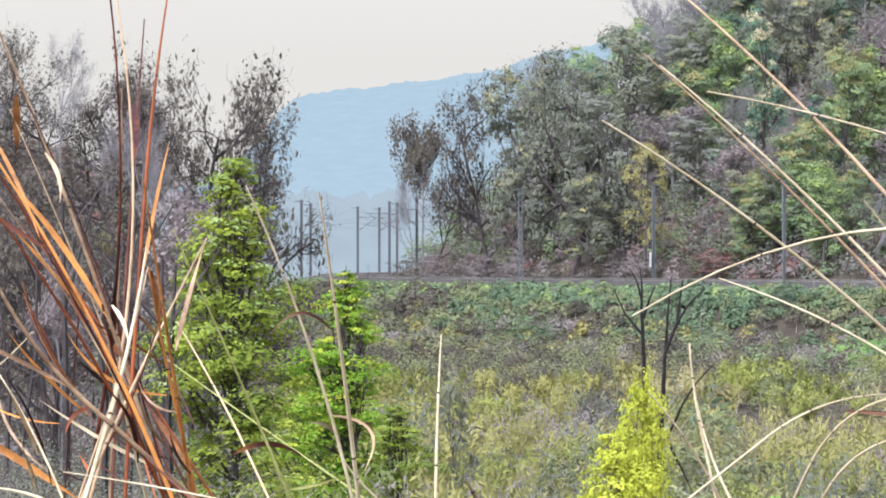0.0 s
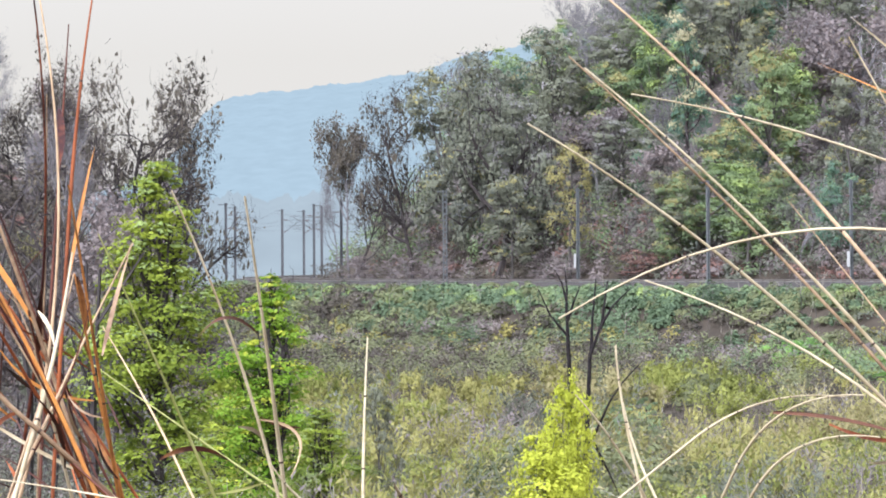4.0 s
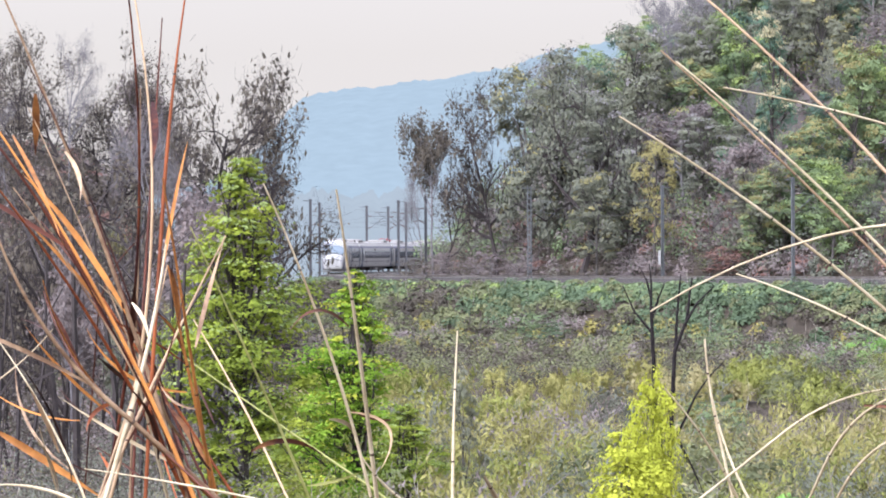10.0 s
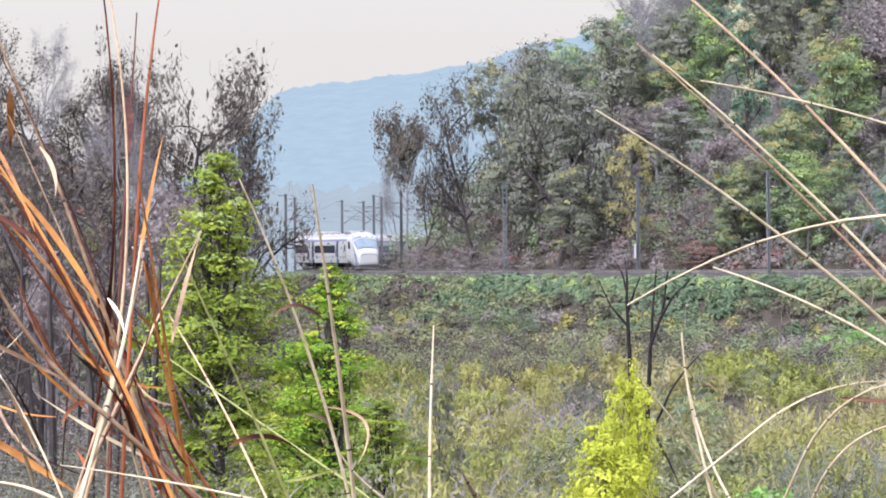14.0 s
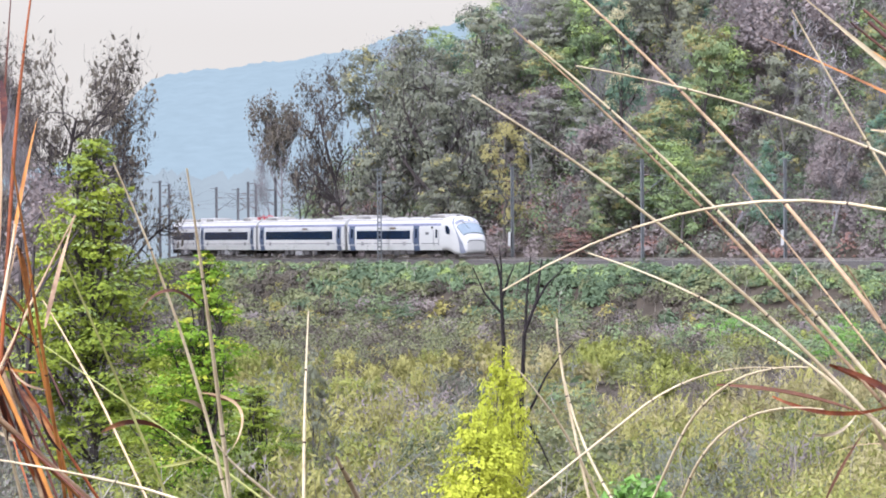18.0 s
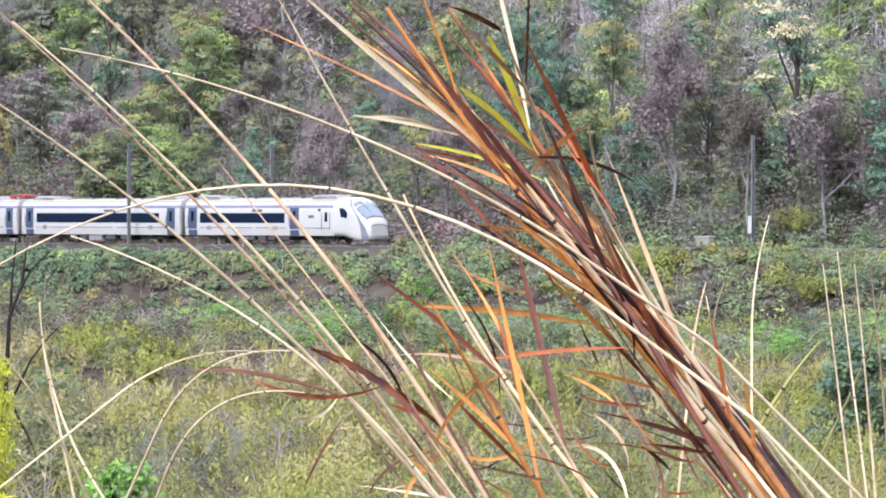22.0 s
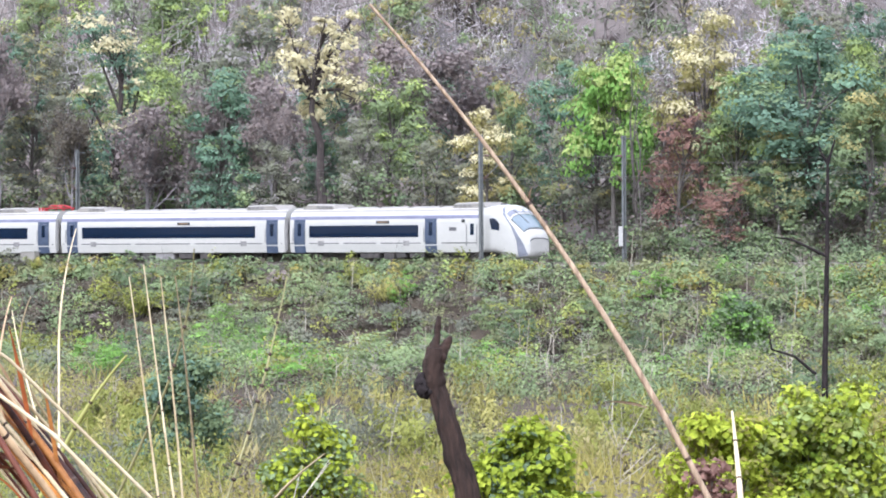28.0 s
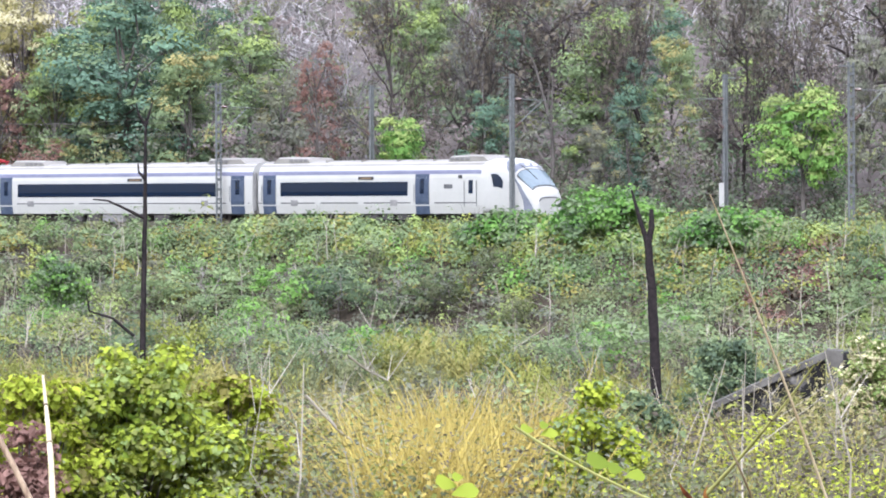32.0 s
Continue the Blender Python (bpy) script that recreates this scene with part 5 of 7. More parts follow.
def scatter_bushes():
    rng = np.random.default_rng(5)
    for k in range(56):
        u, off = float(rng.uniform(-255, 75)), -float(rng.uniform(7.5, 24))
        x, y, _ = line_at(u, off)
        b = math.degrees(math.atan2(x, y))
        if b < -4.6 or b > 33:
            continue
        tall = float(rng.uniform(0.9, 1.7)) if off > -9 else float(rng.uniform(1.6, 3.2))
        kinds = ("b_mid0", "b_mid1", "b_dark0") if off > -7 and b < 2 else ("b_mid0", "b_mid1", "b_dusk0", "b_dusk1", "b_scrub0", "b_dark0", "b_dusk1")
        plant_bush(kinds[int(rng.integers(len(kinds)))], x, y, tall, rng, float(rng.uniform(0.9, 1.5)), "shrubs on the railway bank")
    for k in range(150):
        u, off = float(rng.uniform(-110, 92)), -float(rng.uniform(4.4, 44))
        x, y, _ = line_at(u, off)
        kinds = ("b_mid0", "b_mid1", "b_dark0", "b_bright0", "b_bright1", "b_mid0", "b_scrub1", "b_mid1")
        plant_bush(kinds[int(rng.integers(8))], x, y, float(rng.uniform(1.1, 1.7) if off > -8 else rng.uniform(1.8, 3.9)), rng, float(rng.uniform(0.9, 1.4)), "shrubs on the railway bank")
    for k in range(36):
        b = float(rng.uniform(-9, 33.5))
        r = float(np.exp(rng.uniform(math.log(95), math.log(225))))
        x, y, _ = spot(b, r)
        kinds = ("b_scrub0", "b_scrub1", "b_scrub0", "b_dusk0", "b_mid1", "b_scrub1") if b < 7 else ("b_mid0", "b_dusk1", "b_scrub0", "b_bright1", "b_scrub1")
        plant_bush(kinds[int(rng.integers(len(kinds)))], x, y, float(rng.uniform(1.3, 3.0)), rng, float(rng.uniform(0.9, 1.5)))
    for k in range(84):
        x, y, _ = spot(float(rng.uniform(-4.5, 10.5)), float(np.exp(rng.uniform(math.log(88), math.log(270)))))
        if line_side(x, y)[0][0] < -24:
            plant_bush(("b_scrub0", "b_scrub1", "b_dry0", "b_scrub0", "b_dry1", "b_dusk1")[k % 6], x, y, float(rng.uniform(1.2, 3.3)), rng, float(rng.uniform(0.7, 1.3)))
    for k in range(22):
        x, y = behind_line(float(rng.uniform(-3.6, 0.6)), TRACK_OFF[1] + float(rng.uniform(4, 11)))
        plant_bush(("b_red0", "b_red1")[k % 2], x, y, float(rng.uniform(1.8, 3.6)), rng, 1.2, "rust-brown thicket beside the railway")
    for k in range(28):
        b = float(rng.uniform(0, 33))
        x, y = behind_line(b, TRACK_OFF[1] + float(rng.uniform(4, 13)))
        kinds = ("b_dusk0", "b_mid0", "b_mid1", "b_scrub1", "b_red0", "b_dark1")
        plant_bush(kinds[int(rng.integers(6))], x, y, float(rng.uniform(1.5, 4)), rng, 1.2, "shrubs behind the railway")


scatter_bushes()


class Scrub:
    """Leaf clumps strewn over the ground, gathered by colour."""

    def __init__(self, seed):
        self.rng, self.soups = np.random.default_rng(seed), {}

    def clumps(self, xy, pick, radius, height, leaves, reach=0.00062, low=0.05, high=0.24):
        rng = self.rng
        xy = np.asarray(xy)
        z = ground(xy[:, 0], xy[:, 1])
        for (x, y), gz in zip(xy, z):
            key = pick(x, y)
            r, h = rng.uniform(*radius), rng.uniform(*height)
            size = float(np.clip(math.hypot(x, y) * reach, low, high))
            n = int(leaves * 1.35 * (0.5 + rng.random()))
            a, q = rng.uniform(0, 2 * np.pi, n), np.sqrt(rng.random(n))
            lift = (0.15 + 0.85 * rng.random(n) ** 0.6) * np.sqrt(1 - 0.75 * q * q)
            c = np.stack([x + r * q * np.cos(a), y + r * q * np.sin(a), gz + h * lift], 1)
            out = np.stack([q * np.cos(a), q * np.sin(a), lift * 1.5 - 0.35], 1)
            self.soups.setdefault(key, Soup()).leaves(c, size, rng, out=out, jit=0.24)

    def plumes(self, xy, pick, height, stems=12, each=26, reach=0.00034, lean=0.42):
        """Upright feathery tufts of narrow leaves."""
        rng = self.rng
        xy = np.asarray(xy)
        for (x, y), gz in zip(xy, ground(xy[:, 0], xy[:, 1])):
            n, h = stems * each, rng.uniform(*height)
            a = np.repeat(rng.uniform(0, 6.3, stems), each)
            tilt = np.repeat(lean * np.sqrt(rng.random(stems)), each)
            ln = np.repeat(h * rng.uniform(0.5, 1.05, stems), each)
            f = rng.uniform(0.2, 1.0, n) ** 0.8
            reachout = tilt * ln * (f + 0.7 * f * f) + np.repeat(rng.uniform(0, 0.3, stems), each)
            c = np.stack([x + np.cos(a) * reachout, y + np.sin(a) * reachout, gz + ln * (f - 0.18 * f * f)], 1) + rng.normal(size=(n, 3)) * 0.09
            out = np.stack([np.cos(a) * 0.8, np.sin(a) * 0.8, np.full(n, 0.2) + f * 0.5], 1)
            self.soups.setdefault(pick(x, y), Soup()).leaves(c, float(np.clip(math.hypot(x, y) * reach, 0.03, 0.1)), rng, -1.6, 3.6, out=out, jit=0.35)

    def blades(self, xy, key, height, count, spread=0.35, width=0.02, lean=0.3):
        rng = self.rng
        xy = np.asarray(xy)
        z = ground(xy[:, 0], xy[:, 1])
        base = np.repeat(np.stack([xy[:, 0], xy[:, 1], z], 1), count, 0)
        n = len(base)
        base = base + rng.normal(size=(n, 3)) * np.array((spread, spread, 0.0))
        base[:, 2] -= 0.05
        d = rng.normal(size=(n, 3)) * lean
        d[:, 2] = 1
        h = rng.uniform(*height, n)[:, None]
        dist = np.hypot(base[:, 0], base[:, 1])[:, None]
        w = np.maximum(width, dist * 0.00026)
        side = np.stack([np.cos(rng.uniform(0, 6.3, n)), np.sin(rng.uniform(0, 6.3, n)), np.zeros(n)], 1) * w
        mid = base + d * h * 0.5
        tip = base + d * h + np.stack([d[:, 0], d[:, 1], np.zeros(n)], 1) * h * 0.35
        v = np.stack([base, mid + side, tip, mid - side], 1)
        self.soups.setdefault(key, Soup()).add(v.reshape(-1, 3), np.arange(4 * n).reshape(n, 4))

    def stalks(self, xy, key, height, radius, lean=0.12):
        rng = self.rng
        xy = np.asarray(xy)
        z = ground(xy[:, 0], xy[:, 1])
        s = self.soups.setdefault(key, Soup())
        for (x, y), gz in zip(xy, z):
            h = rng.uniform(*height)
            a, c = rng.normal(size=2) * lean * h, rng.normal(size=2) * lean * 0.6 * h
            r = rng.uniform(*radius)
            s.tube([(x, y, gz - 0.1), (x + a[0] * 0.5 + c[0], y + a[1] * 0.5 + c[1], gz + h * 0.5), (x + a[0], y + a[1], gz + h)], [r, r * 0.75, r * 0.3], 3)
            for _ in range(int(h > 1.8) * 2):
                t = rng.uniform(0.4, 0.85)
                p = np.array((x + a[0] * t + c[0] * 0.6, y + a[1] * t + c[1] * 0.6, gz + h * t))
                e = p + np.array((rng.normal() * 0.22, rng.normal() * 0.22, rng.uniform(0.12, 0.4))) * h
                s.tube([p, e], [r * 0.5, r * 0.2], 3)


def along(rng, n, u, off):
    us, offs = rng.uniform(*u, n), rng.uniform(*off, n)
    return np.array([line_at(a, b)[:2] for a, b in zip(us, offs)])


def polar(rng, n, b, r, far=None):
    bs, rs = np.radians(rng.uniform(*b, n)), np.exp(rng.uniform(math.log(r[0]), math.log(r[1]), n))
    p = np.stack([rs * np.sin(bs), rs * np.cos(bs)], 1)
    d, _ = line_side(p[:, 0], p[:, 1])
    return p[-d > 18] if far is None else p


def undergrowth():
    sc = Scrub(21)
    rng = sc.rng

    def chance(*pairs):
        names, w = [p[0] for p in pairs], np.array([p[1] for p in pairs], float)
        return lambda x, y: names[int(rng.choice(len(names), p=w / w.sum()))]

    def patchy(a, b, c, size):
        def pick(x, y):
            v = float(bumps(x, y, size, 2.0)) + rng.normal() * 0.25
            return a if v > 0.22 else b if v > -0.25 else c
        return pick

    # creepers along the top of the bank, then the bank itself, darker and drier below
    sc.clumps(along(rng, 620, (-265, -105), (-8.2, -5.4)), chance(("soft", 1), ("mid", 4), ("dark", 2)), (0.5, 1.0), (0.35, 0.9), 48)
    sc.clumps(along(rng, 420, (-265, -60), (-5.7, -4.5)), chance(("mid", 3), ("dusk", 2), ("olive", 2)), (0.4, 0.8), (0.2, 0.5), 40)
    sc.clumps(along(rng, 520, (-120, 85), (-7, -3.6)), chance(("mid", 4), ("dusk", 4), ("scrub", 2)), (0.5, 1.1), (0.5, 1.6), 42)
    sc.clumps(along(rng, 1500, (-265, -130), (-26, -6)), patchy("dark", "dusk", "umber", 12), (0.6, 1.4), (0.6, 1.8), 64)
    sc.clumps(along(rng, 330, (-60, 95), (-3.9, -3.0)), chance(("mid", 3), ("dusk", 3), ("olive", 2)), (0.35, 0.7), (0.5, 1.0), 36)
    sc.clumps(along(rng, 1700, (-130, 90), (-27, -5)), patchy("dusk", "olive", "umber", 12), (0.7, 1.5), (0.4, 1.2), 66)
    sc.clumps(along(rng, 380, (-120, 92), (-40, -6)), chance(("mid", 5), ("fern", 2), ("dusk", 3), ("soft", 1)), (0.9, 1.7), (1.2, 2.8), 190, 0.00052)
    sc.clumps(along(rng, 420, (-5, 90), (-12, -4)), chance(("bright", 2), ("mid", 5), ("scrub", 2)), (0.6, 1.4), (0.9, 2.4), 60)
    sc.clumps(along(rng, 900, (-25, 95), (-46, -10)), patchy("mid", "umber", "umber", 10), (0.6, 1.4), (0.8, 2.2), 60)
    sc.stalks(along(rng, 230, (-25, 95), (-46, -6)), "pale_stalk", (1.8, 4.2), (0.02, 0.045), 0.1)
    sc.clumps(along(rng, 460, (-110, 95), (-40, -6)), chance(("umber", 4), ("olive", 2), ("brown", 1)), (0.6, 1.4), (0.5, 1.4), 46)
    sc.clumps(along(rng, 300, (2, 95), (-7.5, -3.6)), chance(("soft", 3), ("fern", 3), ("mid", 2)), (0.5, 1.1), (0.7, 1.7), 120)
    # layered sprigs of young leaves
    tips = along(rng, 520, (-110, 95), (-42, -4.5))
    for (x, y), gz in zip(tips, ground(tips[:, 0], tips[:, 1])):
        key = ("mid", "fern", "dusk", "mid", "olive")[int(rng.integers(5))]
        h = rng.uniform(1.2, 3.4)
        for k in range(int(rng.integers(3, 7))):
            c = np.array((x, y, gz + h * (0.5 + 0.5 * k / 6))) + np.array((*rng.normal(size=2) * 0.5, 0))
            sc.soups.setdefault(key, Soup()).leaves(c + rng.normal(size=(26, 3)) * np.array((0.4, 0.4, 0.09)), 0.15, rng, out=np.tile((0.0, -0.2, 1.0), (26, 1)), jit=0.35)
    # the valley floor
    sc.clumps(along(rng, 420, (-265, -120), (-30, -13)), chance(("scrub", 3), ("dusk", 2)), (0.6, 1.3), (0.8, 2.2), 46)
    sc.clumps(polar(rng, 1000, (-10, 6), (85, 400)), patchy("dusk", "umber", "umber", 22), (0.6, 1.4), (0.5, 1.5), 60, 0.00045)
    for bear, many, lo, hi in (((-5, 4), 52, 90, 260), ((4, 12), 44, 88, 210), ((12, 34), 40, 90, 190)):
        for x, y in polar(rng, many, bear, (lo, hi)):
            key = ("plume", "fern", "plume", "dusk", "straw", "fern", "olive")[int(rng.integers(7))]
            at = np.array((x, y)) + rng.normal(size=(int(rng.integers(4, 9)), 2)) * np.array((1.7, 1.2))
            sc.plumes(at, lambda p, q: key, (1.8, 3.6), 16, 30, 0.00045, 0.36)
            sc.clumps(at[:3], lambda p, q: key, (0.7, 1.3), (0.8, 1.8), 110, 0.00042)
    sc.clumps(polar(rng, 200, (-5, 12), (85, 330)), patchy("dusk", "umber", "scrub", 16), (0.6, 1.3), (0.8, 2.2), 110, 0.00045)
    sc.clumps(polar(rng, 260, (-5, 12), (90, 300)), chance(("fern", 2), ("umber", 2), ("brown", 1)), (0.5, 1.2), (0.5, 1.6), 40)
    sc.clumps(polar(rng, 600, (6, 12), (85, 400)), patchy("olive", "umber", "umber", 16), (0.6, 1.3), (0.4, 1.3), 56, 0.00045)
    sc.clumps(polar(rng, 1300, (12, 35), (80, 260)), patchy("mid", "dusk", "umber", 12), (0.7, 1.6), (0.6, 2.0), 90, 0.00048)
    sc.clumps(polar(rng, 700, (-11, -5), (90, 450)), patchy("umber", "olive", "brown", 9), (0.6, 1.4), (0.6, 2.2), 30)
    sc.blades(polar(rng, 400, (12, 35), (85, 330)), "scrub", (0.6, 2.0), 20, 0.5, 0.012)
    sc.blades(polar(rng, 420, (-10, 20), (85, 330)), "straw", (0.5, 1.5), 20, 0.5, 0.012)
    sc.blades(polar(rng, 220, (-10, 12), (85, 330)), "plume", (0.6, 1.8), 24, 0.5, 0.012)
    sc.clumps(along(rng, 620, (-262, -95), (-36, -13)), patchy("umber", "brown", "dusk", 9), (0.7, 1.4), (0.9, 2.3), 120, 0.00045)
    sc.clumps(polar(rng, 420, (-4, 3.5), (265, 350)), patchy("umber", "dusk", "umber", 11), (0.8, 1.6), (1.0, 2.6), 120, 0.00045)
    # dry stalks
    sc.stalks(polar(rng, 420, (-10, 35), (80, 320)), "pale_stalk", (0.8, 2.6), (0.012, 0.03))
    sc.stalks(along(rng, 520, (-265, 90), (-26, -5)), "pale_stalk", (0.8, 2.6), (0.015, 0.04))
    sc.stalks(along(rng, 900, (-265, 90), (-26, -5)), "dark_stalk", (0.8, 3.0), (0.015, 0.04))
    # under the hillside trees
    sc.clumps(along(rng, 1500, (-255, 90), (11, 75)), patchy("olive", "brown", "mid", 14), (0.8, 1.8), (0.5, 2.2), 30, low=0.3)
    sc.clumps(along(rng, 700, (-300, -120), (10, 60)), chance(("olive", 3), ("brown", 1), ("mid", 2)), (0.8, 1.8), (1.5, 5.0), 50)
    sc.clumps(along(rng, 620, (-125, 95), (7.6, 13)), chance(("mid", 3), ("dark", 3), ("olive", 2), ("umber", 2)), (0.6, 1.3), (0.8, 3.0), 50)
    sc.clumps(along(rng, 900, (-120, 95), (10, 26)), chance(("umber", 4), ("dark", 3), ("olive", 2), ("brown", 1)), (0.8, 1.7), (1.5, 4.5), 44)
    sc.clumps(along(rng, 500, (-255, -120), (9, 20)), chance(("red", 1), ("brown", 3), ("umber", 1), ("olive", 1)), (0.7, 1.5), (0.8, 2.6), 50)
    sc.stalks(along(rng, 170, (-258, 92), (10, 80)), "grey_stalk", (3, 9), (0.03, 0.07), 0.08)
    sc.stalks(along(rng, 220, (-258, 92), (10, 60)), "dark_stalk", (3, 9), (0.03, 0.09), 0.07)
    sc.stalks(along(rng, 220, (-258, 92), (9, 40)), "dark_stalk", (3, 8), (0.03, 0.08), 0.08)
    sc.stalks(polar(rng, 56, (-11, -6.2), (110, 230)), "black_stalk", (4, 11), (0.08, 0.17), 0.05)
    sc.clumps(polar(rng, 640, (-11.5, -5.6), (105, 230)), patchy("olive", "umber", "brown", 10), (0.7, 1.5), (1.0, 3.4), 110, 0.0005)
    left = polar(rng, 900, (-11.5, -5.2), (110, 450))
    sc.stalks(left[:90], "black_stalk", (2.5, 7), (0.02, 0.05), 0.08)
    sc.clumps(polar(rng, 900, (-11.5, -5.0), (100, 300)), patchy("olive", "umber", "brown", 8), (0.6, 1.4), (0.8, 2.6), 50)
    sc.clumps(polar(rng, 1000, (-11.5, -5.2), (180, 480)), chance(("brown", 3), ("umber", 3), ("red", 3), ("olive", 1)), (0.8, 1.8), (0.6, 1.8), 50)
    # middle storey between the trunks
    mids = along(rng, 1500, (-258, 95), (9, 62))
    for (x, y), gz in zip(mids, ground(mids[:, 0], mids[:, 1])):
        key = ("olive", "dusk", "mid", "dark", "olive", "grey", "dusk", "brown")[int(rng.integers(8))]
        h, w = rng.uniform(1.2, 6.0), rng.uniform(0.8, 1.8)
        if key == "grey":
            sc.soups.setdefault("dark_stalk", Soup()).twigs(np.array((x, y, gz + h)) + rng.normal(size=(90, 3)) * np.array((w * 0.6, w * 0.6, w * 0.6)), 0.7, 0.04, rng)
            continue
        for _ in range(3):
            g = rng.normal(size=(34, 3))
            g /= np.linalg.norm(g, axis=1)[:, None]
            c = np.array((x, y, gz + h)) + rng.normal(size=3) * w * 0.7 + g * np.array((w, w, w * 0.75)) * rng.uniform(0.45, 0.8, (34, 1))
            sc.soups.setdefault(key, Soup()).leaves(c, 0.2, rng, out=g + np.array((0, 0, 0.45)), jit=0.35)
    # pale yellow sprigs on the bank
    sc.clumps(along(rng, 300, (-110, 90), (-36, -5)), chance(("soft", 2), ("fern", 2), ("mid", 2)), (0.4, 0.9), (1.4, 3.0), 40)
    # crowns of the wood higher up the hill
    high = along(rng, 3000, (-250, 110), (34, 200))
    for (x, y), gz in zip(high, ground(high[:, 0], high[:, 1])):
        near_end = math.atan2(x, y) > 0.24
        key = (("grey", "yellow", "olive", "mid", "grey", "yellow", "mid", "brown") if near_end else ("grey", "mid", "olive", "yellow", "mid", "olive", "brown", "soft"))[int(8 * (float(bumps(x, y, 10, 2.0)) * 0.9 + rng.normal() * 0.1)) % 8]
        h, w = rng.uniform(5, 11), rng.uniform(1.4, 3.0)
        if key == "grey":
            c = np.array((x, y, gz + h * 0.7)) + rng.normal(size=(170, 3)) * np.array((w * 0.55, w * 0.55, h * 0.2))
            sc.soups.setdefault("mid_stalk", Soup()).twigs(c, 0.9, 0.05, rng)
        else:
            for _ in range(5):
                g = rng.normal(size=(34, 3))
                g /= np.linalg.norm(g, axis=1)[:, None]
                mid = np.array((x, y, gz + h * 0.72)) + rng.normal(size=3) * np.array((w * 0.5, w * 0.5, h * 0.17))
                sc.soups.setdefault(key, Soup()).leaves(mid + g * np.array((0.8, 0.8, 0.55)) * rng.uniform(0.5, 1.1, (34, 1)) * w * 0.55, 0.26, rng, out=g + np.array((0, 0, 0.4)), jit=0.35)
        st = sc.soups.setdefault("grey_stalk" if rng.random() < 0.7 else "dark_stalk", Soup())
        st.tube([(x, y, gz - 0.2), (x + rng.normal() * 0.3, y, gz + h * 0.5), (x + rng.normal() * 0.5, y, gz + h)], [0.13, 0.1, 0.04], 4)
        for k in range(7):
            t = rng.uniform(0.35, 0.8)
            e = np.array((rng.normal() * w * 0.7, rng.normal() * w * 0.7, rng.uniform(0.15, 0.4) * h))
            p0 = np.array((x, y, gz + h * t))
            st.tube([p0, p0 + e * np.array((0.6, 0.6, 0.45)), p0 + e], [0.06, 0.04, 0.015], 3)
    woods = {"mid_stalk": (TWIG_HAZE, "fine grey-brown leafless twigs of the higher wood"), "pale_stalk": (BARK_PALE, "pale dry weed stalks"), "dark_stalk": (BARK_DARK, "thin dark dry stems"), "black_stalk": (BARK_BLACK, "slim blackish bare stems"), "grey_stalk": (BARK_GREY, "slim grey leafless saplings")}
    texts = {"plume": "pale yellow-green feathery grass", "straw": "dry straw-yellow grass tufts", "scrub": "tangled yellow-green scrub and grass", "mid": "low green undergrowth", "bright": "bright green creepers on the bank"}
    for key, soup in sc.soups.items():
        mat = woods[key][0] if key in woods else LEAF[key]
        label = woods[key][1] if key in woods else texts.get(key, "low undergrowth of mixed shrubs")
        tagged(new("undergrowth", soup.mesh("undergrowth_" + key, mat)), label + " covering the slopes", "undergrowth", kind="stuff")


undergrowth()

# ---- reeds and dry stalks close to the eye ----
FRONT = {
    "tan": material("tan_reed", (0.15, 0.085, 0.045), (0.66, 0.47, 0.28), 0.6, scale=30, objrand=0.5, spec=0.3),
    "pale": material("pale_reed", (0.3, 0.22, 0.11), (0.72, 0.62, 0.42), 0.55, scale=30, spec=0.3),
    "orange": material("orange_dry_reed", (0.07, 0.018, 0.008), (0.82, 0.36, 0.09), 0.55, scale=22, objrand=0.6, spec=0.3, through=0.2),
    "rust": material("rust_red_dry_reed", (0.04, 0.009, 0.007), (0.42, 0.12, 0.035), 0.6, scale=22, objrand=0.6, spec=0.3, through=0.2),
    "dark": material("dark_brown_reed", (0.01, 0.005, 0.005), (0.16, 0.05, 0.028), 0.6, scale=24, objrand=0.4, spec=0.3),
    "brown": material("brown_dead_leaf", (0.04, 0.016, 0.01), (0.17, 0.07, 0.035), 0.65, scale=24, spec=0.2),
    "green": material("fading_green_reed", (0.25, 0.26, 0.06), (0.55, 0.55, 0.2), 0.55, scale=24, spec=0.3, through=0.15),
    "lime": material("yellow_green_reed_leaf", (0.38, 0.34, 0.02), (0.75, 0.7, 0.08), 0.55, scale=22, spec=0.3, through=0.3),
    "knot": material("green_knotted_stalk", (0.12, 0.11, 0.05), (0.36, 0.34, 0.16), 0.6, scale=30, spec=0.3),
    "stick": material("weathered_stick", (0.1, 0.05, 0.03), (0.6, 0.46, 0.32), 0.7, scale=300, bump=0.0006, spec=0.3, stretch=(1, 1, 0.06)),
}
NODE_MAT = material("dark_stem_node", (0.02, 0.012, 0.01), (0.08, 0.045, 0.03), 0.7, scale=60)


def sight(b, el, d):
    """The place at a bearing and a height in degrees, d metres off."""
    return np.array((d * math.sin(radians(b)), d * math.cos(radians(b)), d * math.tan(radians(el))))


def arc(row, rng, n=12):
    """A gently bent line from foot to tip."""
    _, _, d, b0, e0, b1, e1, bend, _ = row
    a, c = np.array((b0, e0)), np.array((b1, e1))
    ch = c - a
    ctrl = (a + c) / 2 + 2 * bend * np.array((-ch[1], ch[0]))
    lean = float(rng.uniform(-0.05, 0.05))
    out = []
    for k in range(n + 1):
        t = k / n
        p = a * (1 - t) ** 2 + ctrl * 2 * t * (1 - t) + c * t * t
        out.append(sight(p[0], p[1], d * (1 + lean * t)))
    return np.array(out)


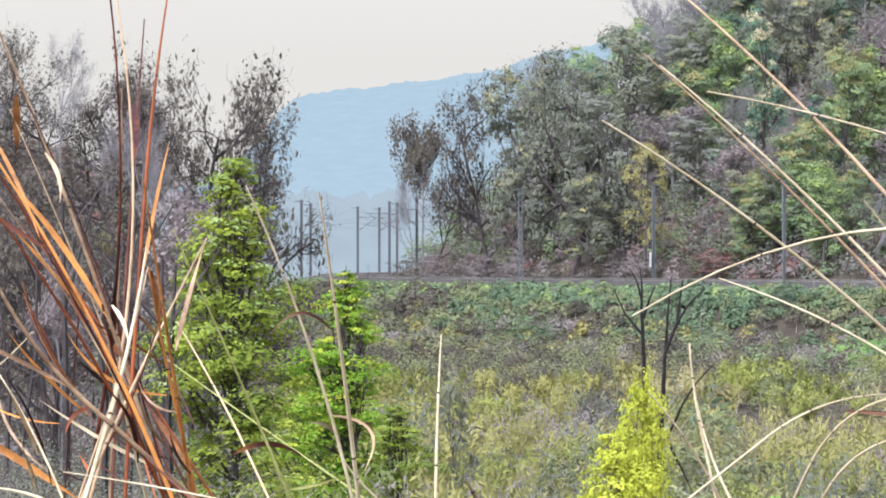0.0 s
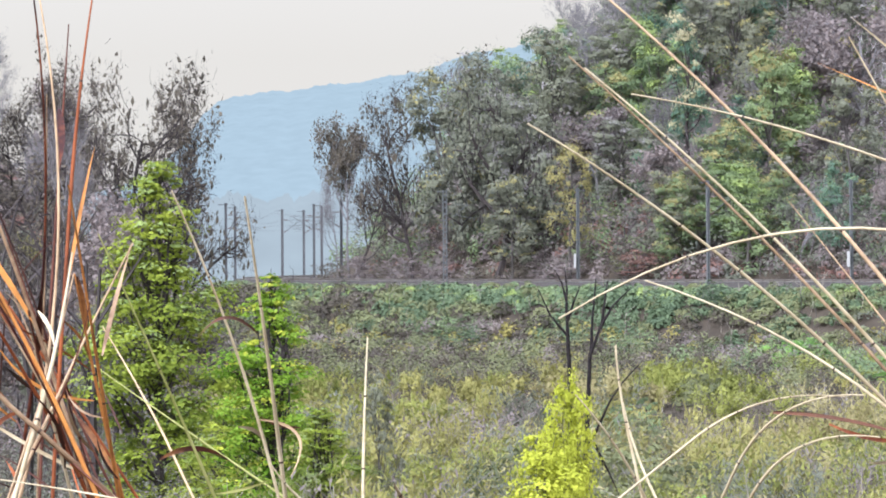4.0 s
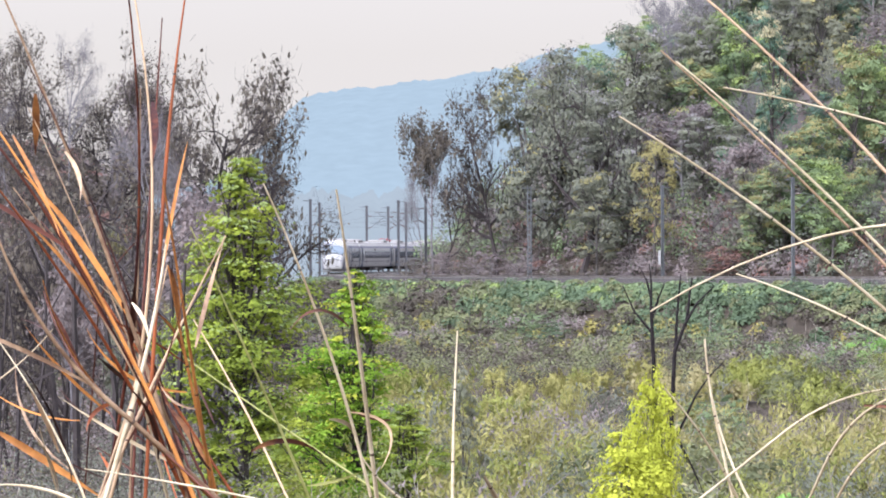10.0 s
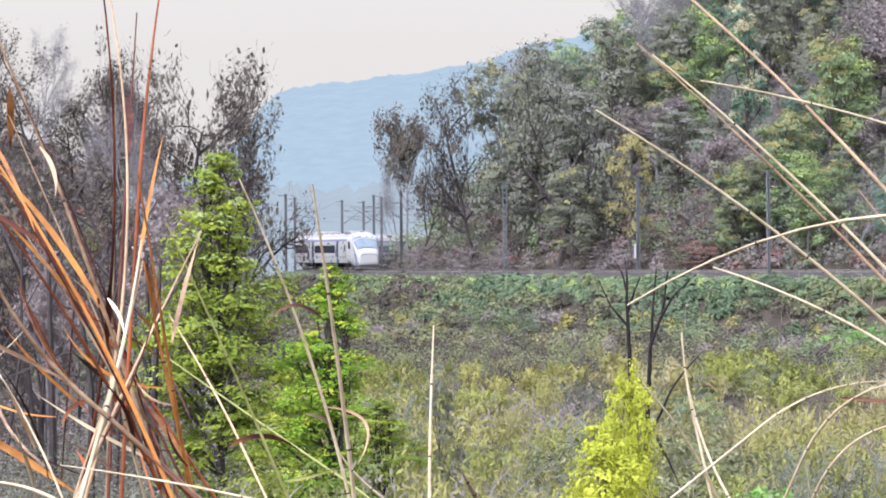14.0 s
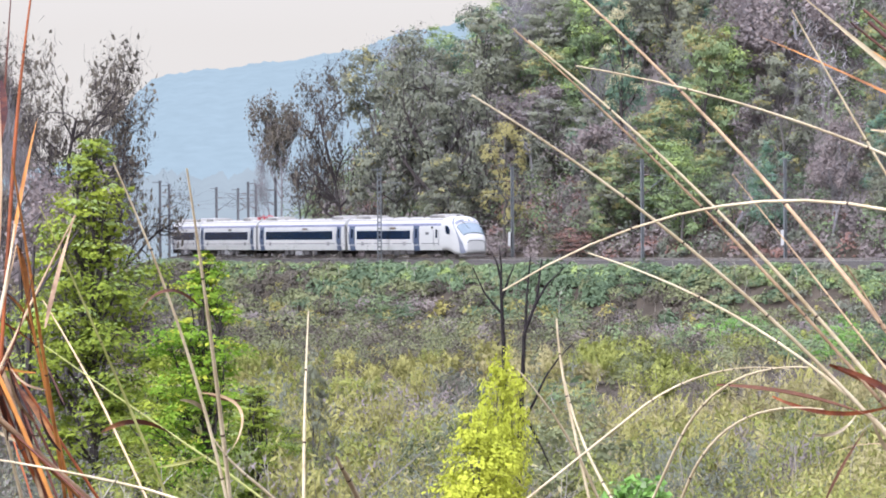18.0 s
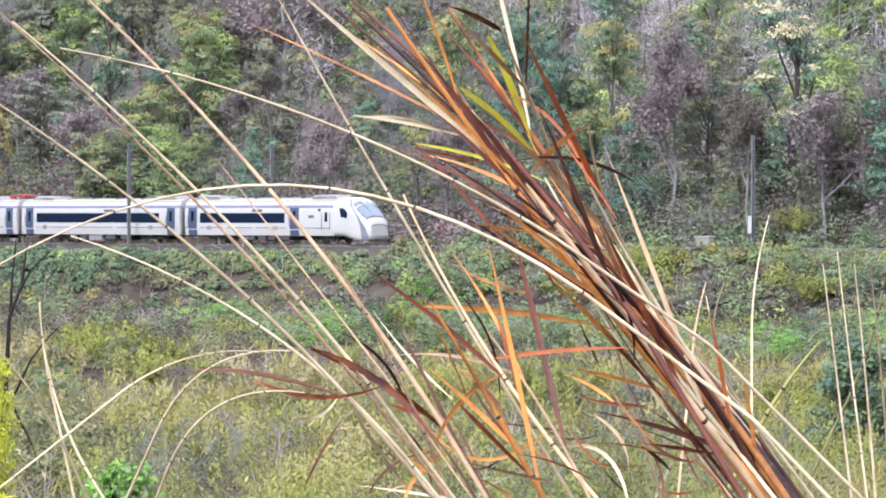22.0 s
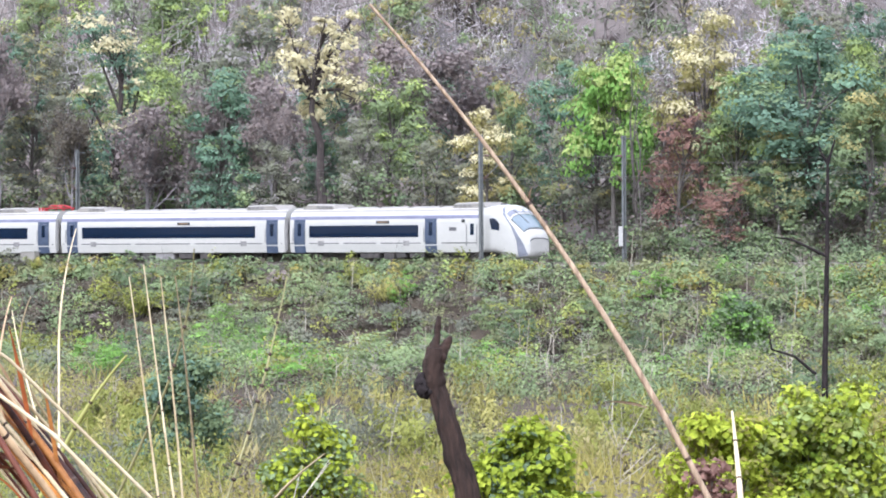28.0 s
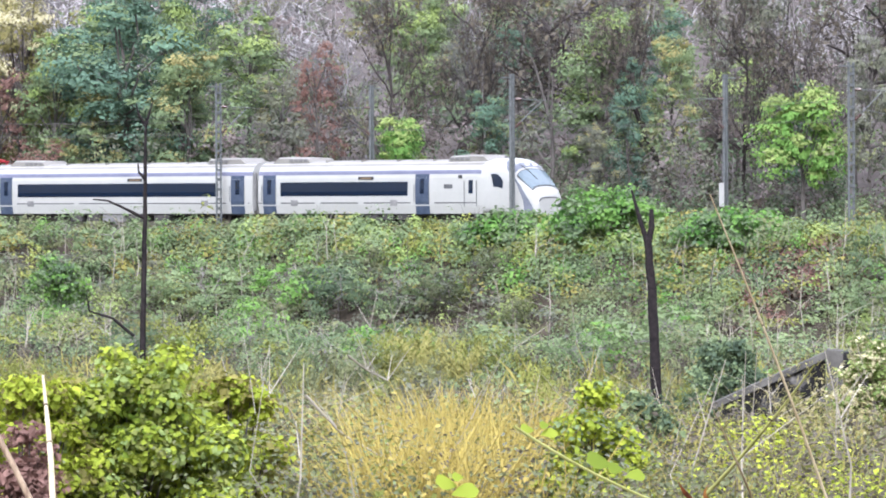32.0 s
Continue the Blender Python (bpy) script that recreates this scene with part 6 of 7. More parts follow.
def rooted(path, rng):
    """The stem carried down to the soil."""
    p, t = path[0], path[0] - path[1]
    t = t / np.linalg.norm(t)
    floor = ground_z(p[0], p[1]) - 0.03
    drop = p[2] - floor
    if drop < 0.05:
        return path
    root = np.array((p[0] + t[0] * drop * 0.45, p[1] + abs(t[1]) * 0.1, floor))
    ctrl = p + t * drop * 0.45
    low = [root * (1 - s) ** 2 + ctrl * 2 * s * (1 - s) + p * s * s for s in np.linspace(0, 0.92, 7)]
    return np.concatenate([low, path])


def ribbon(path, width, rng, fold=0.3, twist=0.9):
    """A folded leaf blade, narrow at both ends."""
    n = len(path)
    d = np.gradient(path, axis=0)
    d /= np.linalg.norm(d, axis=1)[:, None]
    view = path / np.linalg.norm(path, axis=1)[:, None]
    side = np.cross(d, view)
    side /= np.linalg.norm(side, axis=1)[:, None]
    turn = rng.uniform(-0.5, 0.5) + np.linspace(0, twist * rng.uniform(-1, 1), n)
    across = side * np.cos(turn)[:, None] + np.cross(d, side) * np.sin(turn)[:, None]
    up = np.cross(d, across)
    t = np.linspace(0, 1, n)
    w = (width * np.clip(np.minimum(0.35 + 3 * t, (1 - t) * 2.2 + 0.04), 0, 1) / 2)[:, None]
    return grid_mesh(np.stack([path - across * w + up * w * fold, path, path + across * w + up * w * fold], 1))


def stem_part(row, thing, rng, nodes=0, root=True):
    path = arc(row, rng, 14)
    if root:
        path = rooted(path, rng)
    r = row[8] / 2000
    n = len(path)
    rad = r * np.interp(np.linspace(0, 1, n), [0, 0.5, 1], [1.15, 1.0, 0.45])
    s = Soup()
    s.tube(path, rad, 7)
    ob = part("stem", s.mesh("stem", FRONT[row[1]], True), None, thing)
    for k in range(nodes):
        i = int((0.3 + 0.65 * (k + rng.uniform(0, 0.7)) / nodes) * (n - 1))
        q, e = path[i], path[min(i + 1, n - 1)]
        e = q + (e - q) / (np.linalg.norm(e - q) + 1e-9) * r * (1.8 if row[1] != "knot" else 3)
        g = 1.15 if row[1] != "knot" else 2.3
        nd = Soup()
        nd.tube([q, q * 0.5 + e * 0.5, e], [rad[i] * 0.9, rad[i] * g, rad[i] * 0.9], 7)
        part("node", nd, NODE_MAT, ob)
    return path


def leaf_part(row, thing, rng):
    part("leaf", ribbon(arc(row, rng, 12), row[8] / 1500, rng).mesh("leaf", FRONT[row[1]], True), None, thing)


def side_leaves(thing, path, rng, count, colours, size=(0.06, 0.22), lo=0.35, hi=0.95, wide=(0.0018, 0.004)):
    """Blades that stand away from a stem and droop."""
    n = len(path)
    for k in range(count):
        i = int(rng.uniform(lo, hi) * (n - 2))
        d = path[i + 1] - path[i]
        d /= np.linalg.norm(d)
        view = path[i] / np.linalg.norm(path[i])
        side = np.cross(d, view) * (1 if rng.random() < 0.5 else -1)
        way = unit(d * rng.uniform(0.8, 1.4) + side * rng.uniform(0.08, 0.42) + rng.normal(size=3) * 0.12)
        size_k, sag = rng.uniform(*size), rng.uniform(0.0, 0.2)
        t = np.linspace(0, 1, 9)[:, None]
        line = path[i] + way * t * size_k + np.array((0, 0, -1.0)) * sag * size_k * t * t
        part("leaf", ribbon(line, float(rng.uniform(*wide)), rng).mesh("leaf", FRONT[colours[int(rng.integers(len(colours)))]], True), None, thing)


# foot and tip by bearing and height in degrees, distance, bend, breadth in millimetres
LEFT = [
    ("s", "tan", 2.6, -6.70, -3.45, -9.34, 3.87, -0.016, 2.8), ("s", "rust", 2.7, -7.93, -3.43, -7.55, 3.91, -0.044, 2.5),
    ("s", "tan", 2.6, -7.85, -3.43, -7.47, 3.87, -0.059, 2.4), ("s", "dark", 2.7, -7.29, 0.22, -7.06, 3.43, 0.000, 1.9),
    ("s", "rust", 2.6, -7.05, 0.94, -6.71, 3.87, 0.011, 2.4), ("s", "orange", 2.6, -6.41, -3.12, -7.06, 1.18, -0.001, 2.4),
    ("s", "orange", 2.5, -6.59, -3.45, -9.47, 2.02, -0.029, 2.7), ("s", "dark", 2.6, -6.63, -3.45, -9.47, 1.78, -0.041, 3.2),
    ("s", "rust", 2.6, -6.78, -3.27, -9.48, 1.19, -0.032, 2.4), ("s", "tan", 2.5, -7.47, -2.27, -9.48, 0.67, 0.077, 3.0),
    ("s", "pale", 2.5, -7.65, -2.51, -7.02, 0.24, -0.022, 3.0), ("s", "tan", 2.5, -7.95, -3.34, -6.18, 0.36, 0.009, 2.3),
    ("s", "orange", 2.6, -6.41, -2.92, -6.99, -0.06, 0.008, 2.4), ("s", "dark", 2.7, -6.74, -3.35, -7.64, -0.57, 0.033, 3.0),
]
LEFT_LOW = [
    ("s", "dark", 2.8, -6.31, -3.45, -8.06, 0.86, 0.024, 1.9), ("s", "pale", 2.5, -8.15, -3.38, -9.45, -0.99, -0.034, 1.6),
    ("s", "pale", 2.6, -8.50, -3.42, -8.81, -2.31, 0.006, 1.4), ("s", "pale", 2.6, -6.98, -3.47, -7.56, -1.12, -0.000, 2.2),
    ("s", "pale", 2.6, -9.42, -1.68, -8.61, -0.94, -0.032, 1.1), ("s", "pale", 2.4, -5.20, -3.48, -8.18, -2.90, -0.012, 1.6),
    ("s", "pale", 2.4, -8.15, -3.44, -9.47, -3.12, -0.080, 2.3), ("s", "tan", 2.7, -7.46, -1.20, -7.37, 2.45, -0.005, 1.5),
    ("s", "rust", 2.7, -6.97, -1.92, -8.85, 0.95, 0.006, 1.9), ("s", "dark", 2.7, -7.99, -0.88, -7.31, 0.38, 0.117, 1.1),
]
LEFTLEAF = [
    ("b", "orange", 2.6, -9.46, -2.33, -7.89, -3.35, 0.012, 7.6), ("b", "orange", 2.6, -8.84, 2.37, -8.85, 1.49, 0.018, 7.2),
    ("b", "rust", 2.7, -7.20, 2.25, -7.20, 1.43, 0.039, 7.5), ("b", "tan", 2.5, -8.43, 1.56, -8.22, 0.86, 0.129, 4.4),
    ("b", "orange", 2.6, -6.44, -2.92, -7.09, -1.92, -0.038, 5.9), ("b", "rust", 2.6, -7.76, -1.99, -8.15, -2.39, -0.193, 4.1),
    ("b", "orange", 2.6, -6.96, -0.10, -6.82, -1.13, 0.028, 5.4), ("b", "pale", 2.5, -7.50, -0.57, -7.27, -1.13, 0.088, 3.9),
    ("b", "tan", 2.5, -6.61, -1.21, -6.19, 0.34, 0.009, 4.8), ("b", "orange", 2.6, -9.16, 1.78, -8.46, 0.23, 0.023, 4.5),
    ("b", "dark", 2.6, -8.38, 0.23, -7.60, -1.28, -0.011, 4.5),
]
CENTRE = [
    ("s", "pale", 3.0, -4.15, -3.37, -5.65, 1.09, -0.026, 2.5), ("s", "pale", 3.0, -4.07, -3.39, -4.62, 1.00, -0.005, 3.3),
    ("s", "green", 3.1, -5.02, -3.37, -6.68, 0.48, -0.005, 2.2), ("s", "green", 3.2, -4.15, -3.21, -6.80, -1.34, 0.004, 1.8),
    ("s", "pale", 3.0, -3.71, -3.39, -4.30, -2.74, 0.048, 2.1), ("s", "pale", 3.4, -3.01, -3.39, -2.93, -1.01, 0.006, 2.8),
    ("s", "pale", 3.0, -2.37, -3.39, -2.55, -3.06, 0.006, 3.8), ("s", "pale", 3.4, 0.76, -2.54, 0.55, -1.15, 0.019, 2.4),
    ("s", "pale", 3.4, 1.00, -3.37, -0.01, -1.83, -0.038, 2.4), ("s", "tan", 3.4, -5.77, -2.42, -6.65, -0.83, -0.012, 1.9),
]
CENTRELEAF = [
    ("b", "brown", 3.0, -4.46, -0.93, -5.30, -1.00, -0.307, 4.2), ("b", "orange", 3.1, -5.85, -2.69, -4.82, -2.76, 0.176, 6.0),
    ("b", "green", 3.1, -5.06, -3.18, -4.19, -2.94, -0.045, 3.4), ("b", "tan", 3.0, -4.46, -2.14, -4.03, -2.98, 0.422, 3.8),
    ("b", "pale", 3.0, -4.74, -2.24, -4.34, -2.70, 0.260, 4.6), ("b", "brown", 3.1, -3.87, -2.26, -4.50, -2.06, 0.084, 3.4),
]
REEDS = [
    ("s", "pale", 2.5, 5.01, -2.59, -0.61, 2.02, -0.035, 2.4), ("s", "tan", 2.5, 5.09, -2.31, -0.03, 2.95, -0.018, 2.1),
    ("s", "pale", 2.5, 5.21, -2.31, 0.19, 2.79, -0.026, 2.4), ("s", "tan", 2.6, 6.72, -3.66, 0.22, 4.0, -0.042, 3.3),
    ("s", "pale", 2.5, 7.80, -0.22, 0.86, 2.42, -0.048, 2.1), ("s", "pale", 2.4, 8.23, -1.01, -0.19, -0.73, -0.164, 2.3),
    ("s", "pale", 2.7, 7.67, -3.23, 3.88, 3.18, 0.008, 2.3), ("s", "pale", 2.6, 5.84, -3.46, 1.01, -0.21, -0.074, 2.2),
]
REEDS_LOW = [
    ("s", "dark", 2.6, 9.12, -1.65, 4.88, 3.17, -0.039, 4.0), ("s", "pale", 3.4, 1.41, -3.81, 0.56, -1.14, 0.069, 2.4),
    ("s", "tan", 2.6, 5.37, -2.11, 3.04, 0.88, -0.001, 1.4), ("s", "tan", 2.6, 6.28, -3.74, 4.62, -0.40, -0.027, 2.2),
    ("s", "pale", 2.4, 2.23, -2.94, 4.10, -1.82, 0.173, 1.7), ("s", "pale", 2.4, 2.34, -3.57, 4.30, -2.41, 0.201, 1.7),
    ("s", "pale", 2.4, 1.75, -2.38, 3.82, -1.85, 0.102, 1.3),
]
REEDLEAF = [
    ("b", "brown", 2.4, 2.80, -2.07, 5.11, -2.57, 0.050, 3.7), ("b", "rust", 2.5, 4.50, -1.82, 6.24, -3.27, 0.096, 6.4),
    ("b", "rust", 2.5, 3.58, -2.23, 5.57, -2.23, -0.121, 4.2), ("b", "pale", 2.5, 4.14, -2.77, 4.78, -2.43, -0.183, 3.1),
    ("b", "brown", 2.6, 4.29, -3.74, 4.93, -2.63, 0.029, 2.9), ("b", "pale", 2.6, 5.11, 1.46, 6.38, 1.18, 0.093, 2.9),
    ("b", "rust", 2.6, 5.82, 1.04, 7.01, 0.78, -0.000, 2.5),
]
MAIN = [
    ("s", "dark", 2.7, 11.28, -4.02, 4.95, 3.00, -0.025, 6.0), ("s", "orange", 2.7, 10.96, -4.02, 5.43, 3.00, 0.018, 5.2),
    ("s", "orange", 2.7, 10.52, -3.07, 6.30, 3.00, 0.009, 4.9), ("s", "rust", 2.8, 11.12, -4.02, 6.94, 0.86, -0.030, 5.4),
    ("s", "tan", 2.7, 10.84, -4.02, 6.62, 1.57, 0.001, 4.9), ("s", "dark", 2.7, 10.68, -3.59, 7.26, 0.38, -0.053, 4.5),
    ("s", "tan", 2.6, 8.53, -4.03, 5.67, 0.38, 0.038, 2.9), ("s", "orange", 2.6, 7.74, -4.03, 6.06, -1.13, -0.005, 3.6),
]
MAIN_LOW = [
    ("s", "dark", 2.6, 6.98, -4.03, 6.03, -2.32, 0.010, 2.9), ("s", "pale", 2.7, 8.81, -0.41, 8.28, 1.34, 0.046, 2.3),
    ("s", "pale", 2.7, 7.58, 1.42, 6.94, 3.00, 0.004, 2.3), ("s", "orange", 2.7, 10.36, -3.75, 8.45, -1.45, -0.006, 2.6),
    ("s", "tan", 2.6, 8.37, -4.03, 6.78, -1.45, -0.033, 2.5), ("s", "pale", 2.7, 10.12, -2.88, 7.66, 0.62, 0.026, 3.0),
]
MAINLEAF = [
    ("b", "lime", 2.7, 6.86, 2.62, 7.51, 1.02, 0.017, 7.1), ("b", "lime", 2.7, 6.46, 1.89, 7.73, 0.70, 0.038, 6.4),
    ("b", "orange", 2.7, 7.50, 0.70, 8.31, 1.38, 0.077, 6.4), ("b", "orange", 2.7, 5.92, -1.19, 8.95, -1.58, 0.030, 6.0),
    ("b", "rust", 2.6, 4.38, -1.79, 6.58, -3.24, 0.060, 7.9), ("b", "brown", 2.6, 2.80, -2.06, 4.91, -2.50, 0.044, 4.0),
    ("b", "pale", 2.7, 4.97, 1.49, 6.86, 1.10, 0.029, 3.4), ("b", "lime", 2.7, 5.83, 1.10, 7.81, 0.50, 0.041, 3.4),
    
    ("b", "rust", 2.7, 7.10, 2.65, 6.26, 3.04, -0.043, 5.2),
]
MAINLEAF2 = [
    ("b", "orange", 2.6, 6.14, -3.12, 7.26, -2.08, 0.129, 4.3), 
    ("b", "rust", 2.6, 6.94, -1.93, 9.01, -1.77, 0.022, 4.3), 
    ("b", "orange", 2.6, 5.67, -3.99, 6.46, -3.20, 0.146, 4.0), ("b", "rust", 2.7, 5.83, 1.10, 7.42, -0.73, 0.023, 3.8),
    ("b", "orange", 2.6, 8.13, -2.08, 9.65, -2.48, 0.018, 4.0), ("b", "brown", 2.7, 5.19, -3.83, 6.30, -3.28, 0.175, 3.4),
    ("b", "orange", 2.7, 6.46, -2.08, 7.18, -3.04, 0.120, 4.1), ("b", "tan", 2.6, 8.37, -2.72, 8.85, -3.59, 0.158, 3.6),
    ("b", "rust", 2.6, 6.46, -2.56, 7.74, -3.83, -0.002, 4.7),
]
STALKS = [
    ("s", "pale", 3.5, 10.36, -2.48, 10.18, -0.85, 0.146, 2.1), ("s", "pale", 3.5, 10.56, -1.76, 10.80, 0.10, 0.038, 2.1),
    ("s", "green", 3.5, 10.66, -2.91, 11.51, -1.68, 0.030, 3.9), ("s", "pale", 3.5, 12.20, -4.02, 11.75, -0.41, 0.002, 2.1),
    ("s", "pale", 3.5, 12.52, -4.01, 12.21, -0.57, -0.006, 2.1), ("s", "tan", 3.3, 9.74, -1.76, 9.92, -0.85, 0.026, 2.0),
    ("s", "pale", 3.3, 10.25, -2.47, 9.92, -1.04, 0.017, 1.7), ("s", "pale", 3.5, 11.94, -3.68, 11.55, -0.58, 0.000, 2.1),
    ("s", "pale", 3.5, 12.28, -3.68, 11.99, -0.58, -0.004, 2.1), ("s", "knot", 3.6, 12.90, -3.68, 13.75, -0.59, -0.019, 2.5),
]
STALKS_LOW = [
    ("s", "knot", 3.6, 11.79, -2.72, 12.46, -0.19, -0.056, 2.5), ("s", "pale", 3.5, 13.57, -3.71, 14.29, -3.08, 0.028, 2.4),
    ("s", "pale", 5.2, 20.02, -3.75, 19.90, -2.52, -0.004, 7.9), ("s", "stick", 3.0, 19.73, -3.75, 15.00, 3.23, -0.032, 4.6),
    ("s", "pale", 3.0, 31.13, -4.33, 29.52, -0.01, -0.007, 2.1), ("s", "pale", 3.0, 30.10, -4.33, 29.55, -3.02, -0.005, 1.8),
    ("s", "green", 3.1, 29.45, -4.16, 30.94, -2.40, -0.017, 3.0),
]
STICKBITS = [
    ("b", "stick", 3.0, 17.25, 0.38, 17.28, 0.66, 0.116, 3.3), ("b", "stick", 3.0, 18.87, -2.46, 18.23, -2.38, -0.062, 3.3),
    ("b", "rust", 3.0, 29.31, -4.33, 29.06, -4.03, 0.082, 5.0), ("b", "orange", 3.0, 29.59, -4.33, 29.47, -4.07, 0.385, 5.0),
    ("b", "green", 5.1, 30.26, -3.37, 30.89, -3.59, -0.000, 4.2),
]


def reed_clump(label, stems, leaves, seed, nodes=2, extra=0, colours=("orange",), big=3.2, strands=0):
    rng = np.random.default_rng(seed)
    x, y = np.mean([sight(r[3], 0, r[2])[:2] for r in stems], 0)
    thing = tagged(new("reed_clump"), label, "reeds", group="dry reeds close by")
    for row in stems:
        path = stem_part(row, thing, rng, nodes)
        for _ in range(strands if row[8] > big else 0):
            k, m, d, b0, e0, b1, e1, bend, w = row
            j = rng.normal(size=4) * 0.16
            f = 1 - min(0.6, abs(j[2]) * 1.6)
            stem_part((k, colours[int(rng.integers(len(colours)))], d * 1.01, b0 + j[0], e0, b0 + (b1 - b0) * f + j[1], e0 + (e1 - e0) * f, bend + j[3] * 0.1, w * float(rng.uniform(0.35, 0.6))), thing, rng, 0)
        if extra:
            side_leaves(thing, path, rng, extra if row[8] > big else extra // 3, colours)
    for row in leaves:
        leaf_part(row, thing, rng)
    return thing


left_reeds = reed_clump("orange and tan dry reeds leaning together", LEFT + LEFT_LOW, LEFTLEAF, 1, 1, 1, ("rust", "tan", "dark", "orange", "dark", "orange"), 2.6, 2)
reed_clump("slim pale reeds with curled brown leaves", CENTRE, CENTRELEAF, 2, 2)
reed_clump("long pale bamboo-like reeds arching over the valley", REEDS + REEDS_LOW, REEDLEAF, 3, 4)
main = reed_clump("thick leaning bundle of orange and dark dry reeds", MAIN + MAIN_LOW, MAINLEAF + MAINLEAF2, 4, 2, 6, ("orange", "rust", "dark", "orange", "tan", "dark", "orange", "dark", "pale"), 4.0, 3)


def tangle(thing, count, b, e, d, seed, colours):
    """Broken blades heaped round the foot of a clump."""
    rng = np.random.default_rng(seed)
    for k in range(count):
        b0, e0 = rng.uniform(*b), rng.uniform(*e)
        a, ln = float(np.clip(rng.normal(2.35, 0.45), 2.0, 3.0)), rng.uniform(0.5, 2.0)
        row = ("b", colours[int(rng.integers(len(colours)))], float(rng.uniform(*d)), b0, e0, b0 + ln * math.cos(a), e0 + ln * math.sin(a), float(rng.normal() * 0.12), float(rng.uniform(1.5, 4)))
        leaf_part(row, thing, rng)


tangle(left_reeds, 26, (-8.6, -6.3), (-3.4, -1.2), (2.55, 2.75), 10, ("rust", "tan", "dark", "orange", "dark", "pale"))
tangle(main, 46, (5.4, 10.4), (-4.3, -2.4), (2.55, 2.85), 8, ("orange", "rust", "tan", "orange", "brown", "dark", "pale"))
tangle(main, 18, (7.2, 9.4), (-2.2, 0.6), (2.6, 2.8), 9, ("orange", "rust", "tan", "dark"))
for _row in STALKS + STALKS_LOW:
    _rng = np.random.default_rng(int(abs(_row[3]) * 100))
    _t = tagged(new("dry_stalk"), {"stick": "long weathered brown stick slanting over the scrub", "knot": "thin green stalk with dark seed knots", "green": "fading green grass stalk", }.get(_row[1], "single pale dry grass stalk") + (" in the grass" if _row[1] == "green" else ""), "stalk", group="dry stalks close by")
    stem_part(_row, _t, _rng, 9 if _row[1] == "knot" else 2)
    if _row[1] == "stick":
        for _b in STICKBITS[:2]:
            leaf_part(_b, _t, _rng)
_t = tagged(new("dry_leaf_tuft"), "orange withered leaves at a grass foot", "grass")
for _row in STICKBITS[2:4]:
    leaf_part(_row, _t, np.random.default_rng(3))


def leafy_vine():
    rng = np.random.default_rng(12)
    vine = tagged(new("vine"), "trailing vine with broad fresh lime-green leaves", "vine")
    row = ("s", "green", 5.1, 28.83, -4.46, 26.53, -3.27, 0.03, 3.0)
    path = arc(row, rng, 12)
    stem = Soup()
    path = rooted(path, rng)
    stem.tube(path, np.full(len(path), 0.002), 6)
    part("stem", stem, FRONT["green"], vine)
    for b, el, size, tilt in ((26.71, -3.29, 0.022, 0.2), (27.01, -3.35, 0.022, 2.9), (26.95, -3.24, 0.018, 0.5), (27.72, -3.73, 0.04, 0.1), (27.95, -3.84, 0.026, 0.3), (28.22, -3.94, 0.026, 2.8), (25.57, -4.03, 0.034, 0.1), (25.83, -4.15, 0.034, 3.0), (25.73, -3.96, 0.02, 0.4), (27.41, -3.59, 0.016, 1.0)):
        c = sight(b, el, 5.1)
        way = np.array((math.cos(tilt), 0.25, math.sin(tilt) * 0.6))
        t = np.linspace(0, 1, 8)
        line = c + (t[:, None] - 0.5) * way * size + np.array((0, 0, -0.25)) * (size * t * t)[:, None]
        w = size * 0.85 * np.interp(t, [0, 0.12, 0.35, 0.7, 1], [0.1, 0.75, 1, 0.6, 0.02])[:, None] / 2
        across = np.array((0.1, 0.75, 0.66))
        part("leaf", grid_mesh(np.stack([line - across * w, line - np.array((0, 0, 0.1)) * w, line + across * w], 1)).mesh("leaf", LEAF["fresh"], True), None, vine)


leafy_vine()


# ---- snags, big shrubs and the culvert ----
def gnarled(path, radii, seed, sides=11, rough=0.07, ridge=0.16):
    """A rough tapered trunk."""
    rng = np.random.default_rng(seed)
    path = np.asarray(path, float)
    t = np.linspace(0, len(path) - 1, 6 * (len(path) - 1) + 1)
    fine = np.stack([np.interp(t, range(len(path)), path[:, k]) for k in range(3)], 1)
    r = np.interp(t, range(len(path)), radii)
    fine[1:-1] += rng.normal(size=(len(t) - 2, 3)) * r[1:-1, None] * 0.05
    s = Soup()
    s.tube(fine, r, sides)
    v = s.v[0].reshape(len(t), sides, 3)
    s.v[0] = (fine[:, None] + (v - fine[:, None]) * (1 + rng.uniform(-rough, rough, (len(t), sides, 1)) + ridge * np.sin(np.arange(sides) * 2.1 + seed)[None, :, None])).reshape(-1, 3)
    s.tube([fine[-1], fine[-1] + (fine[-1] - fine[-2]) * 0.3], [r[-1], r[-1] * 0.1], sides)
    return s


def from_ground(b, d):
    return np.array(spot(b, d)) - np.array((0, 0, 0.2))


CHAR = material("charred_black_wood", (0.006, 0.005, 0.006), (0.035, 0.028, 0.028), 0.95, scale=9, bump=0.02, spec=0.2)
STUMP_WOOD = material("charred_stump_wood", (0.002, 0.0015, 0.0015), (0.06, 0.034, 0.025), 0.9, scale=26, bump=0.03, stretch=(1, 1, 0.16))


